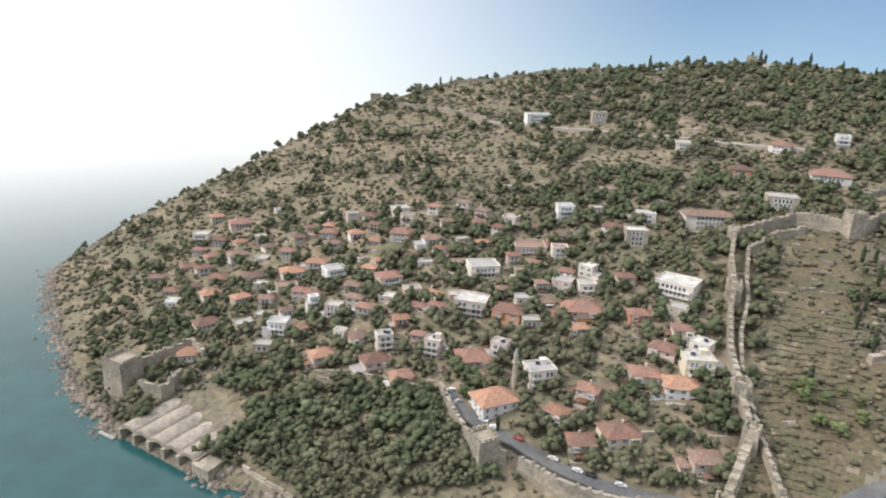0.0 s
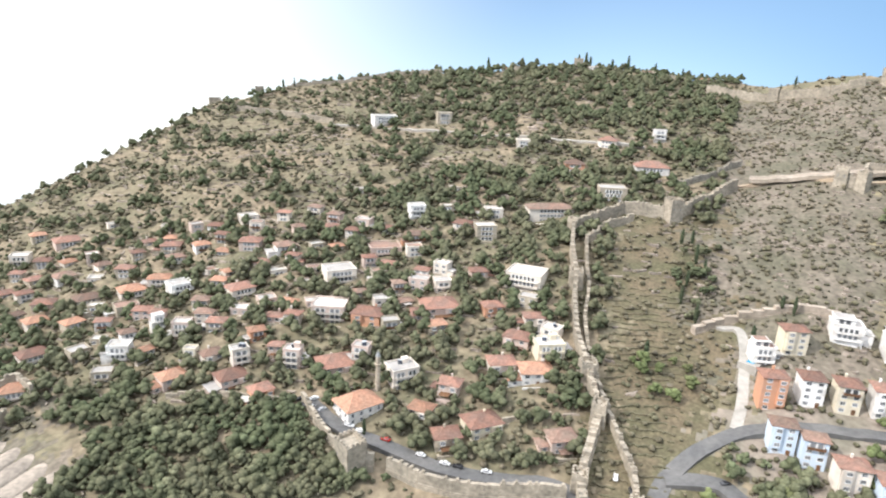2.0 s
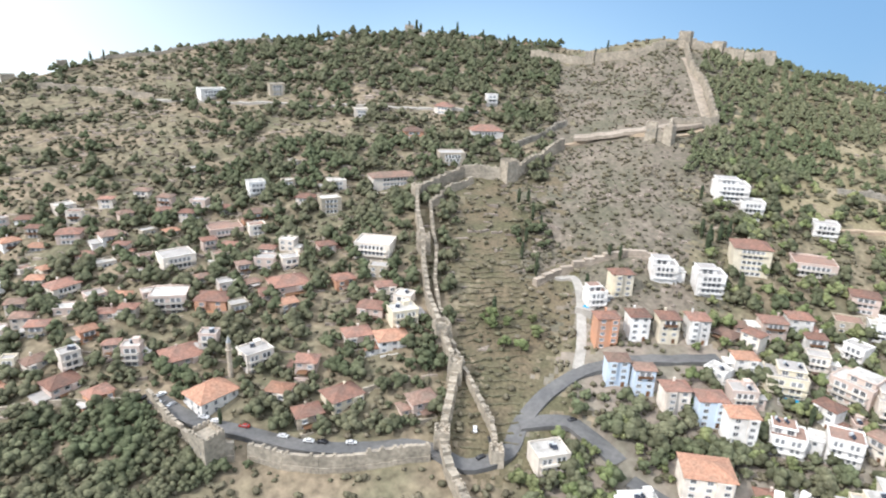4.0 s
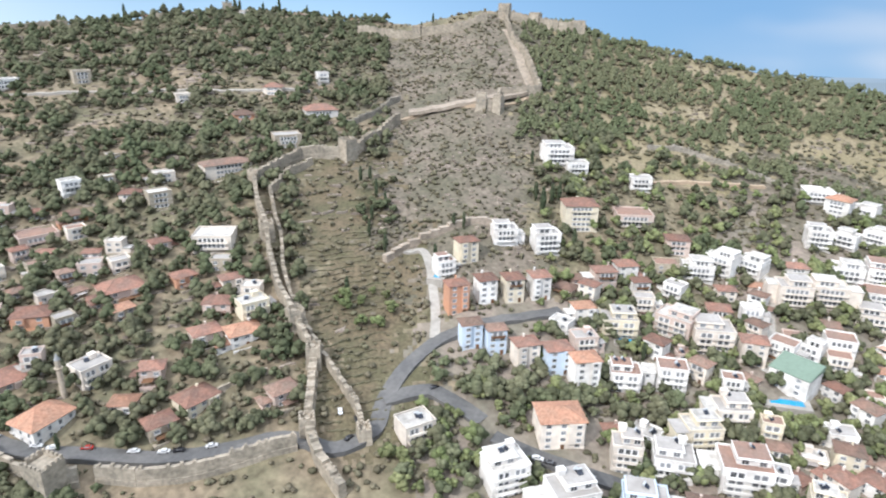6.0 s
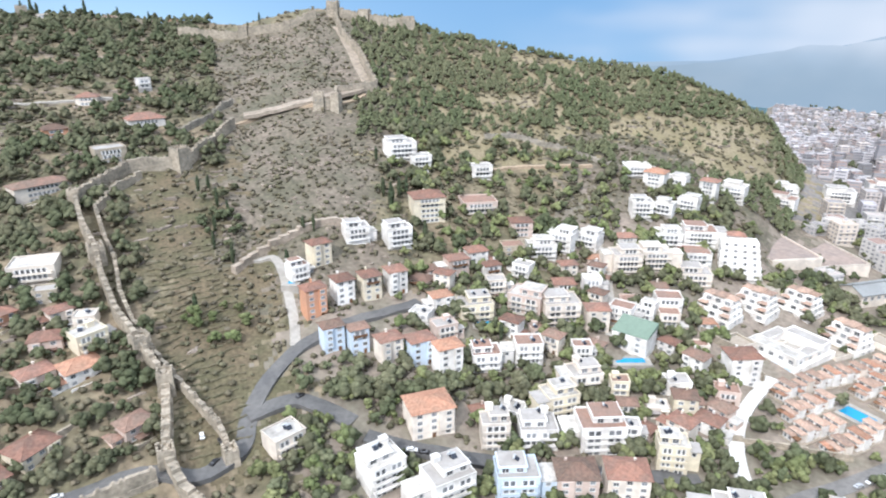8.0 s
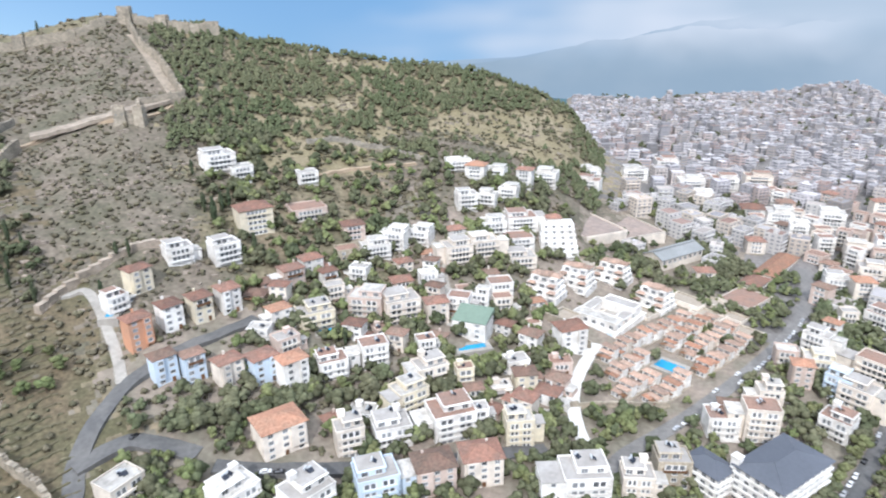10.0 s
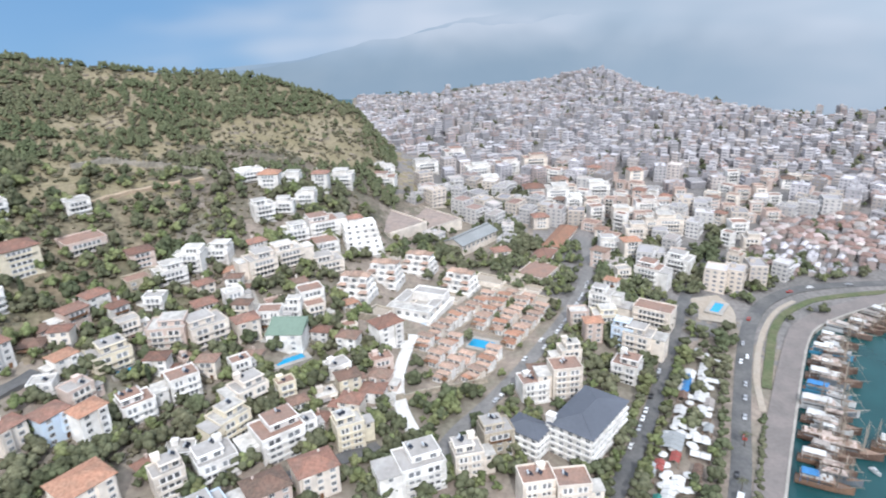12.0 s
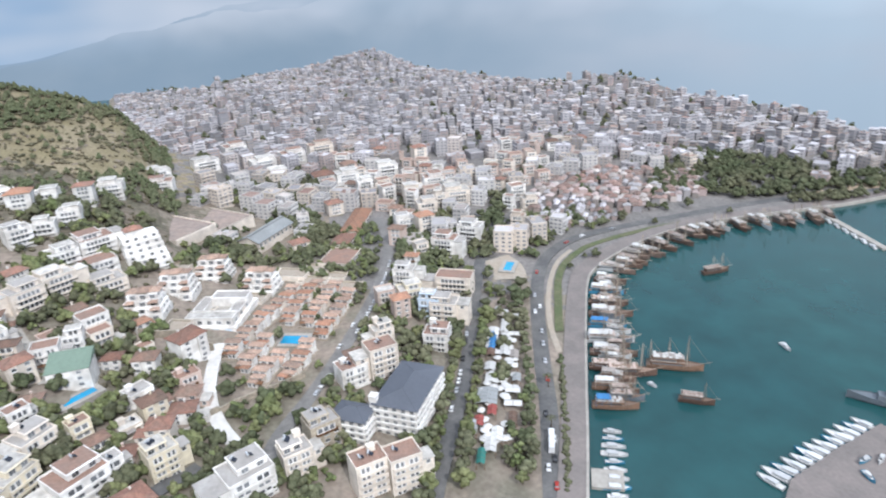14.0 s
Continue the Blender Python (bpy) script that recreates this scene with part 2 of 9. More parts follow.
M_HULL_OAK = material("sunlit oak hull", (0.215, 0.13, 0.085), 0.6, 0.25, 1.0, 0.1, (0.16, 0.1, 0.07), 0.3)
M_HULL_BROWN = material("weathered dark hull", (0.12, 0.085, 0.07), 0.6, 0.2, 1.0, 0.1, piece=0.25)
M_AWNING_GREY = material("faded canvas", (0.33, 0.295, 0.27), 0.85, 0.1, 1.0, 0.1, piece=0.25)
M_HULL_BLUE = material("blue boat hull", (0.06, 0.22, 0.34), 0.45, 0.1, 1.0, 0.0, piece=0.2)
M_HULL_GREY = material("grey patrol hull", (0.14, 0.16, 0.18), 0.5, 0.1, 1.0, 0.0)
M_CUSHION = material("faded pinkish cushion cloth", (0.52, 0.43, 0.38), 0.9, 0.3, 1.5, 0.2, (0.42, 0.33, 0.29), 0.5, piece=0.3)
M_RAIL = material("weathered pale painted wood", (0.55, 0.5, 0.44), 0.7, 0.2, 1.5, 0.1, piece=0.2)
M_DECK = material("boat deck planks", (0.23, 0.16, 0.12), 0.7, 0.2, 1.2, 0.1, piece=0.2)
M_AWNING = material("white canvas", (0.58, 0.57, 0.55), 0.85, 0.06, 1.0, 0.1, piece=0.06)
M_AWNING_BLUE = material("blue canvas", (0.06, 0.2, 0.42), 0.8, 0.06, 1.0, 0.1)
M_AWNING_RED = material("red canvas", (0.26, 0.07, 0.06), 0.8, 0.1, 1.0, 0.1)
M_AWNING_GREEN = material("green canvas", (0.05, 0.2, 0.17), 0.8, 0.1, 1.0, 0.1)
M_TYRE = material("tyre rubber", (0.03, 0.03, 0.03), 0.9, 0.1, 2.0, 0.0)
PAINTS = {
    "white": material("white car paint", (0.75, 0.75, 0.75), 0.35, 0.03, 1.0, 0.0),
    "silver": material("silver car paint", (0.45, 0.46, 0.48), 0.35, 0.03, 1.0, 0.0, metal=0.3),
    "black": material("black car paint", (0.02, 0.02, 0.024), 0.3, 0.03, 1.0, 0.0),
    "red": material("red car paint", (0.35, 0.04, 0.03), 0.35, 0.03, 1.0, 0.0),
    "yellow": material("yellow taxi paint", (0.75, 0.5, 0.03), 0.35, 0.03, 1.0, 0.0),
}
# haze is painted into the far town's tones: greyed walls, lifted windows
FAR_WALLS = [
    material("hazed white walls", (0.43, 0.41, 0.42), 0.9, 0.1, 0.2, 0.0, (0.36, 0.345, 0.36), 0.02, island=0.42),
    material("hazed cream walls", (0.37, 0.33, 0.305), 0.9, 0.1, 0.2, 0.0, (0.42, 0.375, 0.35), 0.02, island=0.35),
    material("hazed pink walls", (0.4, 0.32, 0.3), 0.9, 0.08, 0.2, 0.0, (0.35, 0.3, 0.28), 0.02, island=0.2),
    material("hazed grey walls", (0.3, 0.285, 0.285), 0.9, 0.08, 0.2, 0.0, (0.33, 0.315, 0.315), 0.02, island=0.25),
    material("hazed red roofs", (0.23, 0.15, 0.125), 0.9, 0.1, 0.3, 0.0, (0.25, 0.19, 0.165), 0.02, island=0.25),
    material("hazed windows", (0.235, 0.238, 0.26), 0.5, 0.1, 0.3, 0.0, island=0.3),
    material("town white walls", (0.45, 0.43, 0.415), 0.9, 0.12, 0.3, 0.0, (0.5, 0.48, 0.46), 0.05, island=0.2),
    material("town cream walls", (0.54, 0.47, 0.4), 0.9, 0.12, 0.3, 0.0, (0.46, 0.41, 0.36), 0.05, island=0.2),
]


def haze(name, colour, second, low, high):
    """Far mountains glowing with haze painted into their emission; tops blend into the clouds."""
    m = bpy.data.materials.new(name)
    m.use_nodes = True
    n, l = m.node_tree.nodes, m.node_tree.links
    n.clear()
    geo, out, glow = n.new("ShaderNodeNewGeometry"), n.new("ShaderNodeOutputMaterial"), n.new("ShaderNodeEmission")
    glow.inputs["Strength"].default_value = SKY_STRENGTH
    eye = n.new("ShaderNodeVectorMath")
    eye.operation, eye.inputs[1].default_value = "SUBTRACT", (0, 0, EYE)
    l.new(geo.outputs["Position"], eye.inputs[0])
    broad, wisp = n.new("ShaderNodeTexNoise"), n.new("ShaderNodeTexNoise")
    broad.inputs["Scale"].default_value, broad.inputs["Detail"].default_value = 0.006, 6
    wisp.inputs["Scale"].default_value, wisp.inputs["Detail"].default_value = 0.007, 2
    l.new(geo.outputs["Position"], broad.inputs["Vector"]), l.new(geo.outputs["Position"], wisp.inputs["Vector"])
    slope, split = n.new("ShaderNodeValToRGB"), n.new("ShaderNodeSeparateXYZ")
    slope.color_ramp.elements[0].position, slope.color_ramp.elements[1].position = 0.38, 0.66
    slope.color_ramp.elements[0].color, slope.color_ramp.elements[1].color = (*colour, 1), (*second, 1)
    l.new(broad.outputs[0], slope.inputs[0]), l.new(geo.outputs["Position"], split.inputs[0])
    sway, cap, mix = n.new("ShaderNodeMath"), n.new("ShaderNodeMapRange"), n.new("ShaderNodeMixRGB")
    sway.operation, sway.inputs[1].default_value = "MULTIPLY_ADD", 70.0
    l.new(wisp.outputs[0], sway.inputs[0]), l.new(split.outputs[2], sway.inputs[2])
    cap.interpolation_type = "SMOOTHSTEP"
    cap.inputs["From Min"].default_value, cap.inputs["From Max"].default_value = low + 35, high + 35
    # more sky colour painted in towards the open bay, for thicker haze
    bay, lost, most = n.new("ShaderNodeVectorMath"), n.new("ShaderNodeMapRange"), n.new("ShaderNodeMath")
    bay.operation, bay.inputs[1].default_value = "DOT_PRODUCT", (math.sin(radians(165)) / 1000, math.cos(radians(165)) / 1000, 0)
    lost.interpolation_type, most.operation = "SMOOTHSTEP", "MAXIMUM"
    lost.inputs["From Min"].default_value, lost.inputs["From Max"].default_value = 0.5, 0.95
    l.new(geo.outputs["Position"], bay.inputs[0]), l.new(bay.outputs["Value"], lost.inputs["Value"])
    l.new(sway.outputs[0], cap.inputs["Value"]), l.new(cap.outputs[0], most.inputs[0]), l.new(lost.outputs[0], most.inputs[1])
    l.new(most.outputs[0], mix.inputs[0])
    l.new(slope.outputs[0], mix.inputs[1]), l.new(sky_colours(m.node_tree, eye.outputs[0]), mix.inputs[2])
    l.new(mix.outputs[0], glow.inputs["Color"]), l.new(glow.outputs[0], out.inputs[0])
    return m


M_MOUNT_NEAR = haze("near mountains in painted haze", (2.15, 2.8, 3.45), (2.4, 3.0, 3.6), 40, 150)
M_MOUNT_FAR = haze("far mountains in painted haze", (2.4, 3.1, 3.9), (2.6, 3.3, 4.0), 50, 160)


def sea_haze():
    """Glow painted in the sky's own colour as sea haze, thicker with distance."""
    m = bpy.data.materials.new("sea haze glow")
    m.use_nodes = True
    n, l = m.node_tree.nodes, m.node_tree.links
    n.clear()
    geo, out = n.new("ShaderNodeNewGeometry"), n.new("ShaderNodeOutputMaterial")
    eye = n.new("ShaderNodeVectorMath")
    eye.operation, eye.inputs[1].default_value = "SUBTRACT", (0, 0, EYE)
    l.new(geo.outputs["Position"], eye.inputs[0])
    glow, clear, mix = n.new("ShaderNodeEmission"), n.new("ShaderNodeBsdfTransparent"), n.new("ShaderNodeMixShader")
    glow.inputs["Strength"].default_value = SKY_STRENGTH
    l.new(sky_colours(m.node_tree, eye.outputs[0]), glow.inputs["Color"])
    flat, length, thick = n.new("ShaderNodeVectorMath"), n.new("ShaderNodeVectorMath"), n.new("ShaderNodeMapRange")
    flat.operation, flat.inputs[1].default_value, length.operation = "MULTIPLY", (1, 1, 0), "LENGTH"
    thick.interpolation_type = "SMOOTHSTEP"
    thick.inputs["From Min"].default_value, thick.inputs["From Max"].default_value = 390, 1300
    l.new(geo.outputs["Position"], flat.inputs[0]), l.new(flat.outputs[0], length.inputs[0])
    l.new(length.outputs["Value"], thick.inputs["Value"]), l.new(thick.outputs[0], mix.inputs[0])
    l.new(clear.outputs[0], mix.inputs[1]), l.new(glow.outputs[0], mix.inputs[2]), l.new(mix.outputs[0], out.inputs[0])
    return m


M_SKY_GLOW = sea_haze()

# ---- the lie of the land ----
EYE = 180.0
# The hill in bearings from the landing place below the camera (0 = +y, 90 = +x):
# bearing, distance and height of its foot, distance and height of its crest, swell
HILL = [
    (-180, 900, -12, 1500, -12, 1.0), (-40, 330, -10, 520, -12, 1.0), (-32.5, 330, -1, 512, -1, 1.0),
    (-29, 300, 1, 560, 9, 0.9), (-25.3, 270, 2, 600, 28, 0.9), (-17.6, 235, 4, 640, 61, 0.9),
    (-11.5, 215, 5, 670, 89, 0.9), (-5.8, 205, 6, 690, 122, 0.9), (0, 195, 8, 700, 131, 0.9),
    (5.6, 190, 8, 700, 141, 0.9), (13, 185, 8, 705, 152, 0.9), (25, 175, 8, 700, 163, 0.9),
    (33, 170, 8, 690, 158, 0.95),
]
HILL += [
    (39, 165, 8, 680, 155, 1.0), (45, 160, 8, 650, 170, 1.1), (52, 155, 8, 630, 158, 1.2),
    (55.6, 150, 8, 630, 146, 1.25), (64.7, 150, 8, 640, 129, 1.4), (73, 150, 6, 650, 118, 1.5),
    (79, 150, 6, 660, 93, 1.6), (82, 150, 5, 660, 74, 1.6), (84.5, 150, 5, 660, 38, 1.4),
    (91, 150, 4, 660, 15, 1.0), (110, 150, 4, 660, 13, 1.0), (180, 150, 4, 660, 13, 1.0),
]
# The shore, in order, with the land on its left hand
SHORE = [(4900, -4900), (2500, -2600), (1000, -1150), (560, -820), (400, -640), (352, -520), (350, -440), (355, -400),
         (361, -354), (364.5, -321), (364, -291), (358, -264), (348, -235), (329, -200), (313, -187), (282, -168.5), (256, -153.5), (214, -129.5), (193, -118), (162, -100)]
SHORE += [(140, -40), (120, 30), (70, 110), (10, 170), (-40, 205), (-75, 225), (-100, 235), (-142, 261), (-162, 277),
          (-185, 299), (-214, 342), (-246, 388), (-274, 432), (-292, 480), (-285, 540), (-200, 760), (100, 980),
          (500, 900), (640, 640), (720, 400), (770, 230), (830, 150), (1150, 170), (2000, 280), (4900, 420)]


RIM = np.array(SHORE + SHORE[:1], float)


def shore_distance(x, y):
    """Metres from the shore, positive on land."""
    x, y = np.asarray(x, float), np.asarray(y, float)
    if x.size < 5:
        a, e = RIM[:-1], RIM[1:] - RIM[:-1]
        px, py = x.reshape(-1, 1) - a[:, 0], y.reshape(-1, 1) - a[:, 1]
        u = np.clip((px * e[:, 0] + py * e[:, 1]) / np.maximum((e ** 2).sum(1), 1e-9), 0, 1)
        best = np.hypot(px - u * e[:, 0], py - u * e[:, 1]).min(1)
        low, high = a[:, 1] > y.reshape(-1, 1), RIM[1:, 1] > y.reshape(-1, 1)
        cross = px < py / np.where(e[:, 1] == 0, 1e-9, e[:, 1]) * e[:, 0]
        inside = ((low != high) & cross).sum(1) % 2 == 1
        return np.where(inside, best, -best).reshape(x.shape)
    best, inside = np.full(x.shape, 1e9), np.zeros(x.shape, bool)
    for (ax, ay), (bx, by) in zip(SHORE, SHORE[1:] + SHORE[:1]):
        dx, dy = bx - ax, by - ay
        u = np.clip(((x - ax) * dx + (y - ay) * dy) / max(dx * dx + dy * dy, 1e-9), 0, 1)
        best = np.minimum(best, np.hypot(x - ax - u * dx, y - ay - u * dy))
        if ay != by:
            inside ^= ((ay > y) != (by > y)) & (x < ax + (y - ay) / (by - ay) * dx)
    return np.where(inside, best, -best)


def ripple(x, y):
    """Uneven ground, about -1 to 1."""
    return (np.sin(x * 0.061 + 1.7 * np.sin(y * 0.037)) + np.sin(y * 0.083 + 1.3 * np.sin(x * 0.051 + 2))
            + 0.6 * np.sin(x * 0.17 + y * 0.13) + 0.4 * np.sin(x * 0.31 - y * 0.23 + np.sin(y * 0.19))) / 3


def height(x, y):
    """Height of the ground over the sea."""
    x, y = np.asarray(x, float), np.asarray(y, float)
    far, bearing = np.hypot(x, y), np.degrees(np.arctan2(x, y))
    knots = np.array(HILL)
    foot, low, crest, top, swell = (np.interp(bearing, knots[:, 0], knots[:, k]) for k in range(1, 6))
    s = (far - foot) / (crest - foot)
    z = low + (top - low) * np.clip(s, 0, 1) ** swell
    z = z + np.where(s < 0, s * 6, 0)
    behind = np.clip(far - crest, 0, None)
    z = np.where(top > 20, np.maximum(z - behind * 0.3 - behind ** 2 * 4e-4, 6), z)
    z = z + np.clip(far - 1000, 0, 900) * 0.012 * np.clip((bearing - 75) / 15, 0, 1)
    rough = np.clip((top - 20) / 60, 0, 1) * np.clip(s * 3, 0, 1)
    z = z + ripple(x, y) * (0.2 + 2.2 * rough)
    # the hill with houses on it, behind the town
    z = z + 27 * np.exp(-((x - 1290) / 120) ** 2 - ((y + 262) / 56) ** 2)
    z = z + 22 * np.exp(-((x - 810) / 70) ** 2 - ((y + 530) / 60) ** 2)
    edge = shore_distance(x, y)
    quay = (x > 120) & (y < 0)
    shelf = np.where(quay, np.clip(edge * 4 + 1.6, -8, 1.8), np.clip(edge, -60, 4000) * np.where(edge > 0, 0.75, 0.3) + 0.3)
    ramp = np.where(quay, 1.8 + np.clip(edge - 30, 0, 4000) * 0.08, 1e9)
    return np.minimum(np.minimum(z, shelf + np.where(quay, np.clip(edge - 1, 0, 1e9), 0)), np.where(edge > 0, ramp, 1e9))

# ---- building helpers ----
def mesh_of(name, verts, faces, mats, index=None):
    me = bpy.data.meshes.new(name)
    me.from_pydata(verts, [], faces)
    for m in mats:
        me.materials.append(m)
    if index is not None:
        me.polygons.foreach_set("material_index", index)
    me.update()
    return me


def piece(name, me, parent=None, at=None, label=""):
    """An object on a mesh that others may share."""
    ob = new(name, me)
    ob.parent = parent
    if at is not None:
        ob.matrix_basis = at
    return tagged(ob, label)


def part(name, bm, mat, parent, label="", at=None):
    """Links a bmesh as one mesh object under a thing or a part."""
    me = bpy.data.meshes.new(name)
    bm.to_mesh(me)
    bm.free()
    for m in (mat if isinstance(mat, (list, tuple)) else [mat]):
        me.materials.append(m)
    return piece(name, me, parent, at, label)


def thing(name, x, y, z, turn, label, category, group=""):
    ob = new(name)
    ob.matrix_basis = pose(x, y, z, 0, 0, turn)
    return tagged(ob, label, category, group)


def box(bm, x0, y0, z0, x1, y1, z1, mat=0, taper=0.0):
    """A box between two corners; taper draws its top in."""
    v = [bm.verts.new(p) for p in ((x0, y0, z0), (x1, y0, z0), (x1, y1, z0), (x0, y1, z0),
                                   (x0 + taper, y0 + taper, z1), (x1 - taper, y0 + taper, z1),
                                   (x1 - taper, y1 - taper, z1), (x0 + taper, y1 - taper, z1))]
    for f in ((3, 2, 1, 0), (4, 5, 6, 7), (0, 1, 5, 4), (1, 2, 6, 5), (2, 3, 7, 6), (3, 0, 4, 7)):
        bm.faces.new([v[i] for i in f]).material_index = mat


def lift(x, y):
    return float(height(np.array([x]), np.array([y]))[0])


def along(points, step):
    """Points every step metres on a line through the given ones."""
    made = []
    for (ax, ay), (bx, by) in zip(points, points[1:]):
        n = max(1, int(math.hypot(bx - ax, by - ay) / step))
        made += [(ax + (bx - ax) * k / n, ay + (by - ay) * k / n) for k in range(n)]
    return made + [points[-1]]


def smooth_line(points, rounds=2):
    for _ in range(rounds):
        made = [points[0]]
        for (ax, ay), (bx, by) in zip(points, points[1:]):
            made += [(ax * 0.75 + bx * 0.25, ay * 0.75 + by * 0.25), (ax * 0.25 + bx * 0.75, ay * 0.25 + by * 0.75)]
        points = made + [points[-1]]
    return points


def gap_to(line, x, y):
    """Distance of a place from a line of points."""
    p = np.array(line)
    a, b = p[:-1], p[1:]
    e = b - a
    u = np.clip(((x - a[:, 0]) * e[:, 0] + (y - a[:, 1]) * e[:, 1]) / np.maximum((e ** 2).sum(1), 1e-6), 0, 1)
    return float(np.hypot(x - a[:, 0] - u * e[:, 0], y - a[:, 1] - u * e[:, 1]).min())


def within(polygon, x, y):
    inside = False
    for (ax, ay), (bx, by) in zip(polygon, polygon[1:] + polygon[:1]):
        if (ay > y) != (by > y) and x < ax + (y - ay) / (by - ay) * (bx - ax):
            inside = not inside
    return inside


# ---- land and sea ----
def polar_sheet(bearings, rings):
    a = np.radians(np.array(bearings))
    x, y = np.outer(rings, np.sin(a)), np.outer(rings, np.cos(a))
    n, k = len(rings), len(bearings)
    faces = [(i * k + j, (i + 1) * k + j, (i + 1) * k + (j + 1) % k, i * k + (j + 1) % k) for i in range(n - 1) for j in range(k)]
    faces.append(tuple(range(k))[::-1])
    return x, y, faces


bearings = np.concatenate([np.arange(-45, 160, 0.45), np.arange(160, 315, 2.5)])
rings = np.concatenate([[60, 90, 110, 125], np.arange(135, 460, 2.6), np.arange(460, 780, 4.0), np.geomspace(785, 4950, 60)])
gx, gy, gfaces = polar_sheet(bearings, rings)
gz = height(gx, gy)
# what covers the ground: 0 scrub, 1 bare limestone, 2 town, 3 wood floor, 4 terraced grass, 5 sand, 6 street with
# painted shade
spot = ripple(gx * 1.7 + 40, gy * 1.7) * 6 + ripple(gx * 6 + 9, gy * 6) * 3 + np.random.normal(0, 1.5, gx.shape)
fd, fb = np.hypot(gx, gy) + spot * 3.5, np.degrees(np.arctan2(gx, gy)) + spot * 0.55
cover = np.zeros(gx.shape, int)
cover[(fb > 36) & (fb < 51) & (fd > 290) & (fd < 640)] = 1
cover[(fb > 29) & (fb < 39) & (fd > 205) & (fd < 330)] = 4
cover[(fb > 27) & (fb < 36.5) & (fd >= 330) & (fd < 430)] = 4
cover[(fb > 51) & (fd > 440)] = 3
cover[(fb > 66) & (fd > 425) & (fd < 520) & (fb < 86)] = 1
cover[(fb > 51) & (fd < 440) & (fd > 300) & (fb < 66)] = 0
cover[(fb > 66) & (fd < 425)] = 2
cover[fb > 85] = 2
cover[(fb > 51) & (fd > 800)] = 2
cover[(fb > 40) & (fd < 300)] = 2
cover[(fb < -20) & (fd < 330)] = 1
cover[((fb > 86) & (fd > 540)) | ((fb > 97) & (fd > 350))] = 6
cover[(gx > 300) & (gy < -420) & (shore_distance(gx, gy) < 30)] = 5
k = len(bearings)
index = np.append(cover[:-1].reshape(-1), 0).astype(np.int32)
ground = new("ground", mesh_of("ground", np.stack([gx, gy, gz], -1).reshape(-1, 3).tolist(), gfaces,
                               [M_ROCK, M_CLIFF, M_TOWN, M_WOODFLOOR, M_FIELD, M_SAND, M_STREET], index))
ground.data.polygons.foreach_set("use_smooth", [True] * len(gfaces))
tagged(ground, "dry scrubby hillside and dusty town ground", "ground", kind="structure")

sx, sy, sfaces = polar_sheet(np.arange(0, 360, 6), np.geomspace(40, 4950, 24))
sea = new("water", mesh_of("water", np.stack([sx, sy, np.zeros_like(sx)], -1).reshape(-1, 3).tolist(), sfaces, [M_SEA]))
tagged(sea, "calm blue-green sea water round the harbour", "sea", kind="structure")


def mountains(name, foot, deep, peaks, base, mat, label, seed):
    """A range as a ridged strip, two slopes deep."""
    rnd = np.random.RandomState(seed)
    a = np.linspace(peaks[0][0], peaks[-1][0], 160)
    start = np.interp(a, [p[0] for p in foot], [p[1] for p in foot])
    crest = np.interp(a, [p[0] for p in peaks], [p[1] for p in peaks])
    for f, amp in ((7, 0.05), (19, 0.035), (43, 0.02), (90, 0.012)):
        crest = crest * (1 + amp * np.sin(np.radians(a) * f * 2.2 + rnd.rand() * 6))
    verts, faces, rows = [], [], 14
    for r in range(rows):
        s = r / (rows - 1)
        for i, b in enumerate(a):
            d = start[i] + s * deep
            spur = 1 - 0.14 * (0.6 * abs(math.sin(math.radians(b) * 24 + 2 * math.sin(b * 0.3) + 2.2 * s)) + 0.4 * abs(math.sin(math.radians(b) * 61 - 3.1 * s))) * math.sin(s * math.pi)
            z = base + (crest[i] - base) * (s ** 0.85) * spur
            verts.append((math.sin(math.radians(b)) * d, math.cos(math.radians(b)) * d, z if r else -12.0))
    n = len(a)
    for r in range(rows - 1):
        for i in range(n - 1):
            faces.append((r * n + i, r * n + i + 1, (r + 1) * n + i + 1, (r + 1) * n + i))
    ob = new(name, mesh_of(name, verts, faces, [mat]))
    ob.data.polygons.foreach_set("use_smooth", [True] * len(faces))
    return tagged(ob, label, "mountains", kind="structure")


FOOT = [(76, 1300), (84, 1250), (91, 1235), (97, 1310), (103, 1360), (107, 1190), (114, 1060), (122, 965), (132, 865), (141, 775), (178, 720)]
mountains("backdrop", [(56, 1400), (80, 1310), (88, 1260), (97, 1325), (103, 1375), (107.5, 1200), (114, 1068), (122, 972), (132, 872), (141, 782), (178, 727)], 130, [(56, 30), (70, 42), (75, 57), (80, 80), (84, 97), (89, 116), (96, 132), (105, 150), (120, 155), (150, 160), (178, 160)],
          8, M_MOUNT_NEAR, "blue-grey mountain slopes in painted haze behind the town", 3)
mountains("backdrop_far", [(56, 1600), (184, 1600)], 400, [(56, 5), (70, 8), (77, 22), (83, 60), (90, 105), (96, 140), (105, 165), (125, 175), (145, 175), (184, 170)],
          -6, M_MOUNT_FAR, "pale mountain range fading into painted haze", 5)

# the sky behind the mountains: a glowing sheet painted in the sky's colours
a = np.radians(np.arange(56, 188, 3.0))
back = [(math.sin(b) * 2150, math.cos(b) * 2150, z) for z in (-10, 900) for b in a]
wide = [(j, j + 1, len(a) + j + 1, len(a) + j) for j in range(len(a) - 1)]
tagged(new("backdrop_sky", mesh_of("backdrop_sky", back, wide, [M_SKY_GLOW])), "pale cloudy sky behind the mountains", "sky", kind="structure")

